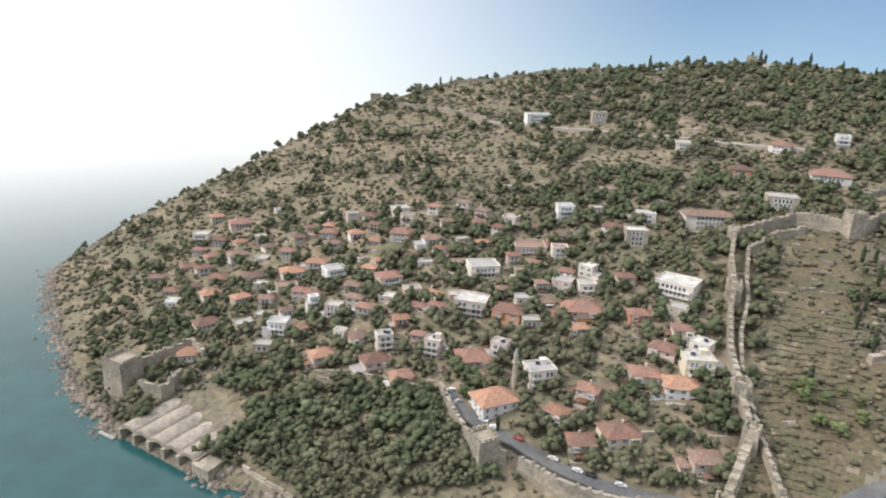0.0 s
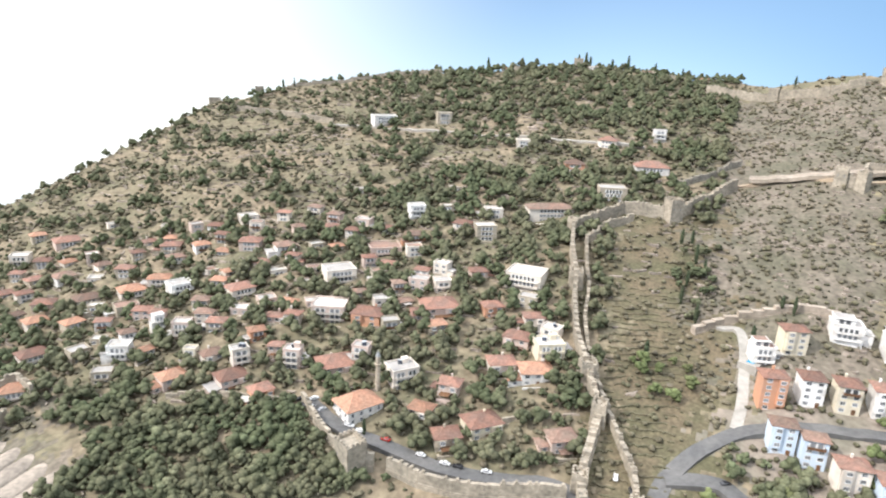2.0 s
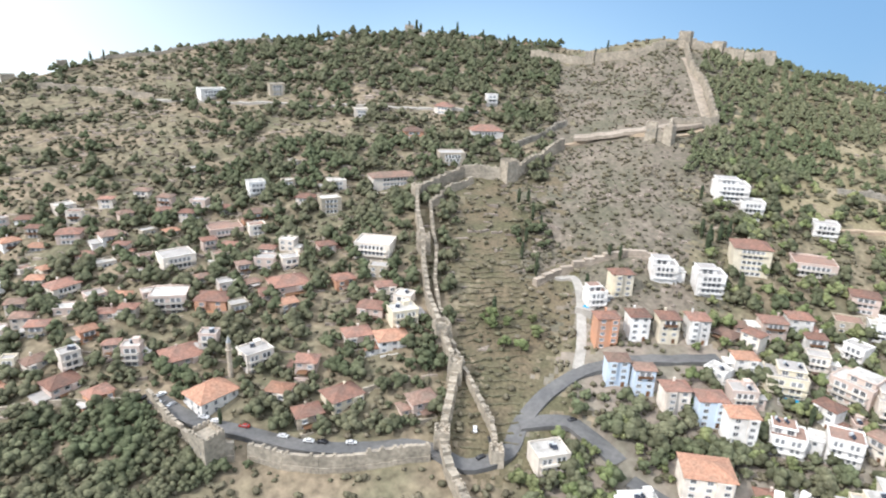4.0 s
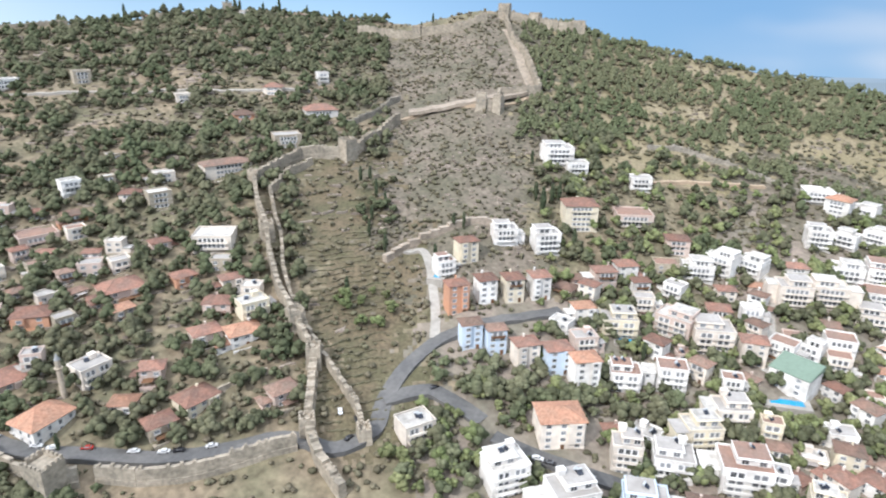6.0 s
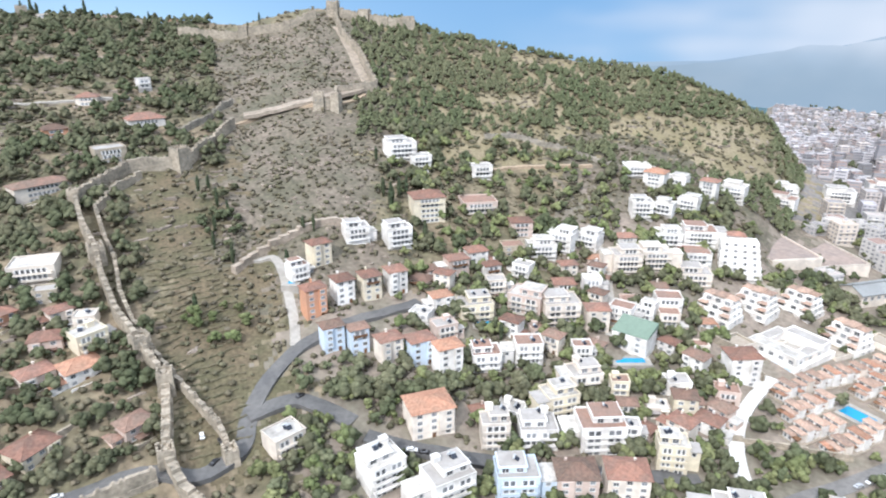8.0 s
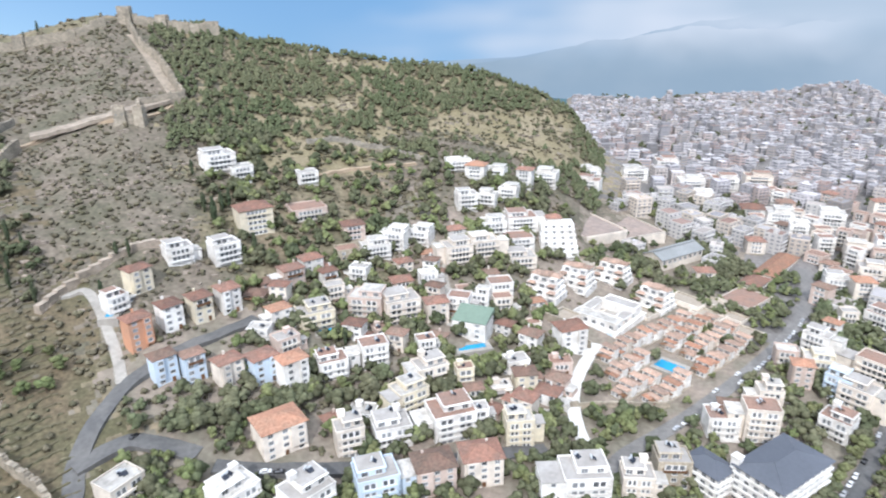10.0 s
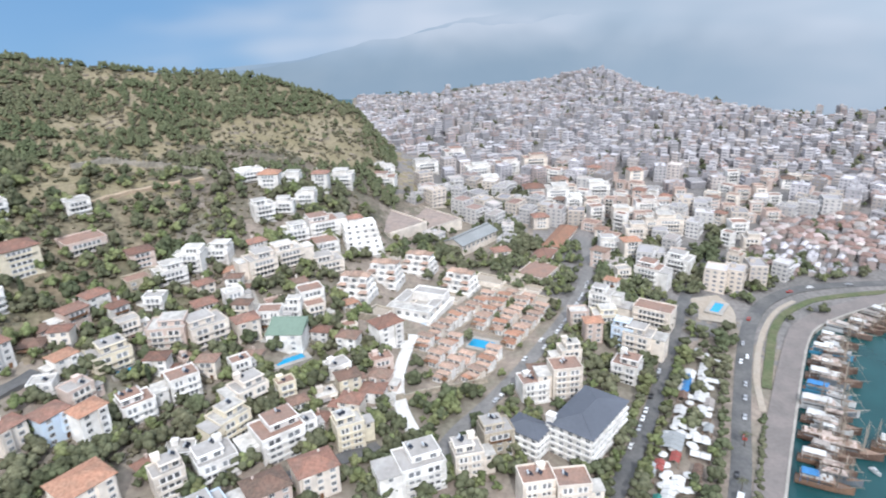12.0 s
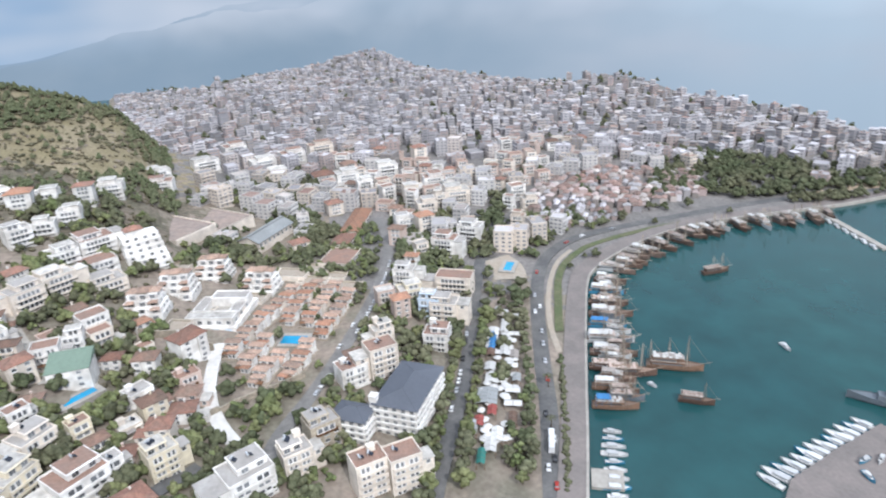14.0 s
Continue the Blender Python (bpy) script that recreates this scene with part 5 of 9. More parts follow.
def stepped_block(x, y, turn, w, storeys):
    """A white hillside block whose floors step back one above the other, each with its terrace rail, a tiled stair tower on top."""
    base = lift(x, y)
    FOOTPRINTS.append((x + 8, y + 5, 16))
    ob = thing("apartment_block", x, y, base, turn, "tall white apartment block stepping back up the slope", "apartment block")
    for k in range(storeys):
        bm = bmesh.new()
        front, half = k * 2.3, w / 2 - k * 0.3
        box(bm, -half, front, k * 3.0 - (4 if k == 0 else 0), half, front + 11, k * 3.0 + 3.0)
        storey = part("storey", bm, WALLS["white"], ob)
        bm = bmesh.new()
        box(bm, -half - 0.3, front - 1.4, k * 3.0 - 0.12, half + 0.3, front - 0.01, k * 3.0 + 0.05)
        box(bm, -half - 0.3, front - 1.4, k * 3.0 + 0.05, half + 0.3, front - 1.25, k * 3.0 + 0.95)
        part("terrace", bm, WALLS["white"], storey)
        for i in range(4):
            piece("window", window_mesh(1.8, 1.9), storey, pose((i - 1.5) * half * 0.48, front, k * 3.0 + 0.2))
        for i in range(2):
            piece("window", window_mesh(1.5, 1.5), storey, pose(-half, front + 3 + 4 * i, k * 3.0 + 0.9, 0, 0, -90))
    top = storeys * 3.0
    bm = bmesh.new()
    box(bm, -w * 0.3, storeys * 2.3 - 1, top, w * 0.1, storeys * 2.3 + 6, top + 3.4)
    room = part("stair_tower", bm, WALLS["white"], ob)
    bm = bmesh.new()
    hip_roof(bm, w * 0.4, 7, top + 3.4, 2.2, 0.6)
    bmesh.ops.translate(bm, verts=bm.verts, vec=(-w * 0.1, storeys * 2.3 + 2.5, 0))
    part("roof", bm, M_TILE, room, "red tiled hip roof")


shipyard()
mosque()
hotel()
hangar()
pool(307, -13, 65, 13, 8, "bright blue swimming pool among terraced houses")
pool(271.5, 79.5, -55, 14, 4.5, "long blue swimming pool below a green roof")
pool(349, -153, -35, 13, 5, "blue swimming pool beside the coast road", 0.8)
pool(245, 143, -50, 8, 3, "small blue pool below a yellow villa")
pool(200.5, 226.5, 30, 5, 3.5, "small turquoise pool by a white villa")

stepped_block(392, 57, 290, 24, 6)

# placed houses: x, y, turn, width, depth, storeys, roof, walls
house(-143.5, 462.4, 27, 17.1, 13.7, 2, "tiled", "pink")
house(-167.9, 451.2, 0, 12.4, 9.9, 3, "flat", "white")
house(-133.2, 415.7, 38, 12.9, 10.3, 2, "tiled", "pale_blue")
house(-112.1, 380.9, 31, 13.8, 11.1, 2, "tiled", "white")
house(-87.4, 378.0, 25, 15.3, 12.3, 2, "tiled", "cream")
house(-73.2, 384.8, 356, 13.6, 10.9, 2, "tiled", "cream")
house(-59.9, 366.6, 29, 13.9, 11.1, 3, "grey", "white")
house(-87.5, 362.7, 24, 13.6, 10.9, 2, "flat", "white")
house(-136.3, 387.9, 359, 12.3, 9.8, 2, "tiled", "pink")
house(-136.0, 371.3, 35, 12.4, 9.9, 2, "tiled", "cream")
house(-114.1, 358.8, 43, 11.1, 8.9, 2, "tiled", "white")
house(-96.8, 351.5, 0, 8.6, 6.9, 2, "tiled", "white")
house(-66.5, 335.2, 31, 5.8, 4.6, 3, "flat", "white")
house(-53.3, 325.3, 349, 10.1, 8.1, 3, "flat", "white")
house(-26.8, 350.4, 29, 15.4, 12.3, 2, "tiled", "cream")
house(-36.5, 322.4, 346, 10.0, 8.0, 2, "tiled", "stone")
house(-16.7, 309.3, 18, 8.9, 7.1, 2, "tiled", "terracotta")
house(-82.7, 322.3, 354, 11.6, 9.3, 3, "flat", "white")
house(-69.7, 316.4, 37, 7.4, 5.9, 2, "tiled", "white")
house(-46.9, 303.1, 344, 6.6, 5.3, 3, "flat", "white")
house(-37.6, 300.8, 27, 10.7, 8.5, 2, "tiled", "white")
house(-24.1, 294.0, 20, 9.1, 7.3, 3, "flat", "white")
house(-7.2, 295.4, 346, 7.7, 6.1, 2, "tiled", "pink")
house(-55.0, 293.8, 31, 13.0, 10.4, 2, "tiled", "pink")
house(-27.6, 284.2, 26, 14.7, 11.8, 2, "tiled", "white")
house(-14.1, 270.3, 25, 10.8, 8.6, 2, "tiled", "terracotta")
house(-126.8, 313.8, 12, 15.7, 12.5, 2, "tiled", "white")
house(-128.4, 339.7, 36, 14.4, 11.5, 2, "tiled", "cream")
house(-104.8, 332.3, 38, 10.7, 8.6, 2, "grey", "stone")
house(-88.3, 310.5, 1, 10.5, 8.4, 2, "grey", "stone")
house(0.6, 286.3, 340, 9.0, 7.2, 3, "flat", "white")
house(19.9, 279.7, 11, 19.3, 15.5, 2, "tiled", "pink")
house(31.8, 279.1, 334, 8.9, 7.1, 3, "grey", "pale_blue")
house(48.0, 262.6, 15, 14.5, 11.6, 3, "flat", "white")
house(67.6, 250.4, 330, 10.8, 8.7, 2, "tiled", "pink")
house(52.9, 240.2, 323, 10.9, 8.7, 2, "tiled", "white")
house(60.3, 225.4, 0, 12.2, 9.8, 2, "tiled", "stone")
house(76.0, 228.4, 10, 16.3, 13.0, 2, "tiled", "white")
house(103.6, 209.7, 359, 12.4, 9.9, 2, "tiled", "white")
house(105.9, 247.1, 352, 16.4, 13.1, 2, "tiled", "white")
house(92.9, 256.7, 355, 13.8, 11.0, 2, "tiled", "white")
house(105.2, 269.6, 324, 13.9, 11.1, 2, "tiled", "white")
house(115.5, 257.0, 356, 14.4, 11.5, 3, "flat", "white")
house(121.8, 268.8, 316, 10.2, 8.2, 2, "flat", "white")
house(116.8, 281.2, 352, 10.8, 8.7, 2, "tiled", "cream")
house(100.2, 296.5, 1, 11.4, 9.1, 2, "tiled", "terracotta")
house(119.1, 294.4, 323, 11.2, 8.9, 2, "grey", "white")
house(100.4, 325.3, 358, 10.5, 8.4, 2, "tiled", "white")
house(123.6, 311.5, 323, 21.8, 17.4, 3, "flat", "cream")
house(74.5, 306.9, 1, 20.9, 16.7, 2, "tiled", "white")
house(69.5, 290.6, 7, 10.4, 8.3, 2, "tiled", "stone")
house(19.8, 316.8, 344, 19.1, 15.3, 3, "flat", "white")
house(38.4, 307.7, 335, 16.7, 13.4, 2, "tiled", "terracotta")
house(46.2, 316.9, 7, 10.1, 8.1, 2, "flat", "cream")
house(26.6, 347.2, 11, 18.7, 15.0, 3, "grey", "white")
house(13.2, 359.1, 8, 8.7, 6.9, 1, "flat", "white")
house(55.3, 371.0, 2, 20.7, 16.5, 2, "flat", "white")
house(71.1, 360.2, 359, 10.2, 8.2, 2, "flat", "cream")
house(79.9, 322.9, 1, 10.3, 8.3, 2, "flat", "white")
house(68.3, 327.1, 333, 11.7, 9.3, 2, "flat", "white")
house(56.6, 325.9, 5, 7.7, 6.2, 2, "tiled", "pink")
house(74.8, 375.1, 4, 11.6, 9.3, 2, "tiled", "terracotta")
house(79.8, 398.9, 4, 11.6, 9.3, 3, "flat", "white")
house(98.8, 396.2, 1, 8.6, 6.9, 2, "flat", "stone")
house(103.6, 373.1, 329, 11.7, 9.3, 2, "tiled", "white")
house(114.7, 362.8, 357, 13.8, 11.0, 3, "flat", "white")
house(160.4, 376.4, 355, 32.2, 14.0, 3, "tiled", "white")
house(126.0, 383.9, 352, 12.6, 10.1, 2, "flat", "cream")
house(-2.2, 382.0, 15, 13.1, 10.5, 2, "tiled", "white")
house(-22.1, 391.7, 348, 13.4, 10.7, 2, "tiled", "pink")
house(-25.1, 429.8, 23, 12.5, 10.0, 2, "flat", "white")
house(198.4, 428.4, 345, 15.2, 12.2, 2, "tiled", "terracotta")
house(249.5, 412.5, 341, 22.5, 14.0, 2, "tiled", "white")
house(237.2, 456.4, 321, 15.4, 12.3, 2, "tiled", "white")
house(280.1, 457.5, 344, 8.7, 6.9, 3, "flat", "white")
house(176.7, 476.6, 350, 11.7, 9.4, 2, "flat", "white")
house(82.2, 563.9, 7, 22.9, 14.0, 3, "flat", "white")
house(130.7, 548.4, 357, 13.8, 11.0, 3, "flat", "white")
house(205.7, 383.4, 344, 19.7, 15.8, 3, "grey", "stone")
house(-90.4, 414.7, 22, 8.1, 6.5, 2, "tiled", "stone")
house(-70.3, 413.2, 355, 12.7, 10.2, 2, "tiled", "stone")
house(-121.0, 433.1, 26, 8.6, 6.9, 2, "flat", "white")
house(-165.7, 479.2, 29, 10.4, 8.3, 2, "tiled", "stone")
house(-116.8, 471.8, 24, 7.7, 6.1, 1, "flat", "white")
house(49.8, 444.1, 4, 10.4, 8.3, 1, "grey", "stone")
house(113.8, 430.6, 355, 11.7, 9.4, 1, "grey", "stone")
house(11.8, 328.8, 8, 9.4, 7.5, 1, "flat", "white")
house(47.9, 297.9, 6, 9.6, 7.7, 2, "grey", "stone")
house(205.4, 227.5, 343, 9.6, 7.7, 4, "flat", "white")
house(220.2, 227.3, 341, 10.5, 8.4, 4, "tiled", "white")
house(247.8, 226.7, 327, 12.9, 10.4, 4, "flat", "white")
house(263.2, 210.7, 329, 13.8, 11.1, 5, "flat", "white")
house(193.0, 204.6, 339, 10.0, 8.0, 5, "tiled", "terracotta")
house(209.2, 201.6, 336, 9.0, 9.2, 4, "tiled", "white")
house(221.1, 194.9, 333, 9.0, 9.4, 4, "tiled", "white")
house(232.9, 188.2, 331, 9.2, 9.5, 4, "tiled", "white")
house(183.5, 184.7, 333, 9.3, 7.5, 4, "tiled", "pale_blue")
house(190.3, 175.7, 331, 8.5, 6.8, 4, "tiled", "pale_blue")
house(195.7, 162.8, 335, 10.5, 8.4, 4, "tiled", "white")
house(205.6, 153.2, 332, 11.2, 8.9, 4, "tiled", "pale_blue")
house(208.3, 140.2, 329, 11.1, 8.9, 5, "tiled", "white")
house(224.2, 130.4, 312, 13.0, 10.4, 4, "flat", "white")
house(239.7, 117.1, 308, 12.4, 9.9, 4, "brown", "white")
house(248.8, 151.7, 316, 16.4, 13.1, 4, "grey", "yellow")
house(272.5, 134.5, 278, 17.2, 13.7, 5, "flat", "pink")
house(311.2, 165.5, 313, 12.6, 10.1, 2, "brown", "stone")
house(322.7, 153.3, 310, 16.0, 12.8, 4, "flat", "white")
house(327.4, 169.4, 312, 12.7, 10.2, 3, "tiled", "pink")
house(336.6, 146.1, 271, 14.9, 11.9, 5, "flat", "white")
house(349.7, 135.1, 269, 13.8, 11.1, 4, "flat", "white")
house(339.5, 109.1, 308, 16.1, 12.9, 5, "flat", "cream")
house(357.4, 98.4, 305, 16.7, 13.3, 5, "flat", "cream")
house(278.1, 119.8, 311, 17.9, 14.3, 5, "grey", "cream")
house(309.8, 116.1, 306, 9.5, 7.6, 3, "flat", "white")
house(300.5, 128.0, 308, 10.9, 8.7, 2, "tiled", "pink")
house(301.0, 95.0, 273, 11.5, 9.2, 3, "flat", "white")
house(309.5, 85.7, 270, 10.4, 8.3, 4, "flat", "white")
house(284.2, 82.7, 268, 17.1, 13.6, 4, "green", "white")
house(325.9, 79.7, 299, 13.3, 10.7, 3, "flat", "white")
house(313.3, 75.2, 298, 10.4, 8.3, 3, "flat", "cream")
house(334.0, 87.9, 300, 9.8, 7.9, 2, "tiled", "cream")
house(363.4, 76.9, 297, 17.9, 14.3, 4, "flat", "cream")
house(386.5, 83.8, 297, 18.9, 15.1, 3, "brown", "white")
house(408.1, 87.0, 297, 19.7, 15.8, 5, "flat", "white")
house(390.1, 100.8, 299, 15.4, 12.4, 4, "flat", "white")
house(403.2, 123.0, 302, 13.5, 10.8, 5, "flat", "white")
house(420.6, 112.5, 270, 11.9, 9.5, 4, "flat", "white")
house(435.2, 101.2, 268, 12.9, 10.3, 5, "flat", "white")
house(447.7, 128.7, 271, 14.0, 11.2, 4, "tiled", "white")
house(460.2, 117.1, 269, 14.3, 11.4, 4, "flat", "white")
house(451.1, 144.1, 303, 17.7, 14.1, 3, "flat", "white")
house(462.5, 95.9, 267, 11.4, 9.1, 5, "tiled", "white")
house(489.3, 84.3, 268, 16.0, 12.8, 5, "flat", "white")
house(542.9, 60.1, 264, 23.0, 14.0, 5, "flat", "white")
house(295.7, 214.2, 321, 18.3, 14.6, 5, "tiled", "yellow")
house(328.9, 200.0, 316, 20.9, 16.7, 3, "flat", "pink")
house(330.5, 260.8, 323, 18.7, 15.0, 5, "flat", "white")
house(334.0, 247.3, 322, 13.0, 10.4, 3, "flat", "white")
house(362.9, 218.9, 316, 13.3, 10.7, 3, "flat", "white")
house(135.1, 164.2, 349, 12.9, 10.3, 3, "flat", "cream")
house(178.3, 128.7, 324, 17.3, 13.8, 4, "tiled", "white")
house(188.5, 104.4, 309, 11.0, 8.8, 5, "grey", "cream")
house(200.9, 92.1, 307, 14.7, 11.7, 4, "flat", "white")
house(222.3, 93.0, 323, 14.0, 11.2, 4, "flat", "yellow")
house(240.7, 90.1, 316, 14.0, 11.2, 4, "flat", "cream")
house(246.5, 75.7, 302, 8.0, 6.4, 3, "flat", "white")
house(216.3, 72.2, 308, 18.1, 14.5, 5, "flat", "white")
house(239.6, 69.1, 301, 7.8, 6.3, 2, "tiled", "white")
house(226.4, 75.2, 303, 8.8, 7.1, 2, "brown", "stone")
house(224.3, 62.9, 301, 8.3, 6.7, 3, "flat", "white")
house(223.6, 45.4, 296, 11.5, 9.2, 5, "flat", "yellow")
house(146.9, 127.4, 339, 14.6, 11.7, 5, "flat", "white")
house(156.2, 104.6, 334, 15.9, 12.8, 5, "flat", "white")
house(173.2, 86.3, 308, 15.2, 12.1, 5, "flat", "pale_blue")
house(186.5, 69.1, 305, 14.7, 11.8, 4, "tiled", "pink")
house(197.3, 54.0, 300, 15.0, 12.0, 4, "tiled", "cream")
house(299.8, 36.4, 307, 14.3, 11.4, 5, "tiled", "white")
house(424.1, -31.5, 286, 11.6, 9.3, 2, "tiled", "cream")
house(395, -54, 328, 26, 20, 1, "brown", "cream")
house(456, -78, 335, 46, 13, 1, "tiled", "cream")
house(424, -62, 335, 18, 12, 1, "tiled", "cream")
house(483.4, -66.5, 277, 12.0, 9.6, 3, "tiled", "cream")
house(203.5, 15.9, 292, 17.4, 13.9, 5, "flat", "white")
house(208.9, -2.6, 284, 11.4, 9.2, 5, "grey", "cream")
house(222.1, -14.6, 286, 12.7, 10.1, 5, "grey", "stone")
house(260.5, -34.2, 283, 12.8, 10.2, 3, "flat", "white")
house(268.8, -38.3, 277, 9.8, 7.9, 3, "tiled", "stone")
house(262.5, -49.0, 279, 13.8, 11.0, 5, "brown", "cream")
house(286.8, -55.4, 279, 10.5, 8.4, 4, "flat", "cream")
house(275.3, -81.2, 239, 12.7, 10.1, 4, "flat", "white")
house(299.2, -93.4, 238, 14.3, 11.4, 5, "flat", "cream")
house(305.2, -87.3, 239, 11.6, 9.2, 5, "flat", "pale_blue")
house(328, -109.5, 237, 21, 12, 4, "brown", "cream")
house(324.6, -81.2, 271, 13.6, 10.9, 4, "flat", "yellow")
house(381.8, -122.3, 232, 15.9, 12.7, 5, "flat", "white")
house(396.6, -145.6, 230, 16.0, 12.8, 5, "flat", "white")
house(569.4, 64.7, 288, 24.5, 14.0, 5, "flat", "white")
house(615.8, 26.2, 287, 22.1, 14.0, 5, "flat", "white")
house(689.2, -1.0, 285, 21.6, 17.3, 5, "flat", "white")
house(621.5, -23.8, 283, 22.4, 14.0, 5, "flat", "white")
house(636.3, -52.9, 280, 23.0, 14.0, 5, "flat", "white")
house(653.0, -82.5, 278, 23.7, 14.0, 5, "flat", "cream")
house(595.4, -32.8, 277, 18.7, 15.0, 3, "flat", "white")
house(561.0, -70.7, 273, 17.9, 14.3, 3, "tiled", "white")
house(556.7, -90.5, 271, 19.6, 15.7, 4, "flat", "white")
house(518.1, -98.3, 269, 12.6, 10.1, 5, "flat", "white")
house(555.3, -126.4, 267, 18.0, 14.4, 5, "flat", "white")
house(483.2, -130.5, 267, 17.3, 13.8, 5, "flat", "cream")
house(504.1, -153.0, 265, 16.4, 13.2, 5, "flat", "white")
house(429.2, -107.6, 268, 14.1, 11.3, 4, "flat", "white")
house(446.9, -129.4, 266, 14.7, 11.8, 5, "grey", "cream")
house(466.0, -159.9, 263, 19.3, 15.5, 5, "flat", "cream")
house(192.3, -27.1, 280, 12.3, 9.8, 5, "brown", "cream")
house(190.8, -39.8, 276, 12.3, 9.9, 5, "brown", "cream")

# the blocks that fill the town between the streets
def blocked(x, y, clear):
    if any(math.hypot(x - a, y - b) < r + clear for a, b, r in FOOTPRINTS):
        return True
    if any(gap_to(line[::3] + line[-1:], x, y) < width / 2 + clear * 0.7 for width, line in ROADS.values()):
        return True
    return any(gap_to(line, x, y) < 3 + clear * 0.4 for line in WALL_LINES)


BANK = [(152, 182), (163, 193), (179, 182), (199, 150), (237, 112), (231, 98), (203, 118), (183, 141), (161, 164)]


def fill_houses(polygon, count, storeys, roofs, colours, size, group):
    xs, ys = [p[0] for p in polygon], [p[1] for p in polygon]
    made = tries = 0
    while made < count and tries < count * 40:
        tries += 1
        x, y = random.uniform(min(xs), max(xs)), random.uniform(min(ys), max(ys))
        w = random.uniform(*size)
        if not within(polygon, x, y) or within(BANK, x, y) or blocked(x, y, w * 0.55) or shore_distance(x, y) < 30:
            continue
        turn = math.degrees(math.atan2(-x, y)) + random.choice((-25, -18, 15, 24))
        house(round(x, 1), round(y, 1), turn, w, w * 0.8, random.randint(*storeys), random.choice(roofs), random.choice(colours), group)
        made += 1


for hx, hy, hw in ((301, 630, 9), (345, 600, 8), (258, 651, 11), (222, 668, 8), (386, 566, 10)):
    house(hx, hy, math.degrees(math.atan2(-hx, hy)), hw, 6, 1, "flat" if hw == 9 else "tiled", "cream", "low houses on the castle ridge")

# the terraced complex round the pool: rows of orange-roofed houses along the street
COMPLEX = [(268, 2), (276, -10), (292, -25), (336, -49), (352, -46), (366, -34), (364, -14), (350, 0), (322, 12), (308, 21), (286, 19)]
YARD_FRONT = [(410, 52), (432, 62), (500, 15), (470, -12), (446, 12)]
PAVED = [(262, 0), (285, 25), (314, 34), (334, 62), (365, 76), (408, 34), (404, -18), (372, -38), (366, -60), (330, -57), (290, -32)]


UPPER = [(345, 58, -104), (371, 44, -106), (393, 24, -110), (374, -2, -118)]     # x, y, turn of the blocks above it


def club_house():
    """The white central building: a low walled court on a plinth, ramps along its sides."""
    x, y, turn = 343.0, 21.5, -113.0
    base = lift(317, 19.6)
    FOOTPRINTS.append((x, y, 18))
    ob = thing("club_house", x, y, base, turn, "low white club house round a sunken court", "building")
    for name, x0, y0, x1, y1, z0, z1, mat in (("plinth", -15, -17, 15, 17, -4, 2.4, "white"), ("front_wing", -13, -15, 13, -7, 2.4, 6.2, "white"),
                                              ("side_wing", -13, -7, -7, 11, 2.4, 5.6, "white"), ("back_wing", -7, 6, 13, 15, 2.4, 7.4, "white"),
                                              ("link", 7, -7, 13, 6, 2.4, 5.2, "cream")):
        bm = bmesh.new()
        box(bm, x0, y0, z0, x1, y1, z1)
        body = part(name, bm, WALLS[mat], ob)
        if name != "plinth":
            bm = bmesh.new()
            for a0, b0, a1, b1 in ((x0 - 0.2, y0 - 0.2, x1 + 0.2, y0 + 0.3), (x0 - 0.2, y1 - 0.3, x1 + 0.2, y1 + 0.2),
                                   (x0 - 0.2, y0 + 0.3, x0 + 0.3, y1 - 0.3), (x1 - 0.3, y0 + 0.3, x1 + 0.2, y1 - 0.3)):
                box(bm, a0, b0, z1, a1, b1, z1 + 0.8)
            part("parapet", bm, WALLS["white"], body)
            bm = bmesh.new()
            box(bm, x0 + 0.3, y0 + 0.3, z1 - 0.05, x1 - 0.3, y1 - 0.3, z1 + 0.12)
            part("roof", bm, M_FLATROOF if name == "front_wing" else M_GREYROOF, body, "flat screed roof")
    for i in range(5):
        piece("window", window_mesh(2.4, 2.0), ob, pose(-10.4 + i * 5.2, -15, 3.1))
    for i in range(3):
        piece("window", window_mesh(2.4, 2.0), ob, pose(-13, -11 + i * 7, 3.0, 0, 0, -90))
        piece("window", window_mesh(2.4, 2.0), ob, pose(13, -11 + i * 8, 3.0, 0, 0, 90))
    bm = bmesh.new()
    box(bm, -7, -7, 2.35, 7, 6, 2.5)
    part("court", bm, M_CONCRETE, ob, "paved sunken court")
    # proud pale blue panels, their colour painted as the shade of recesses
    for i in range(4):
        bm = bmesh.new()
        box(bm, -12 + i * 7, -17.15, -4, -8.5 + i * 7, -16.9, 1.4)
        part("recess", bm, WALLS["pale_blue"], ob, "pale blue panel painted as shade on the plinth")


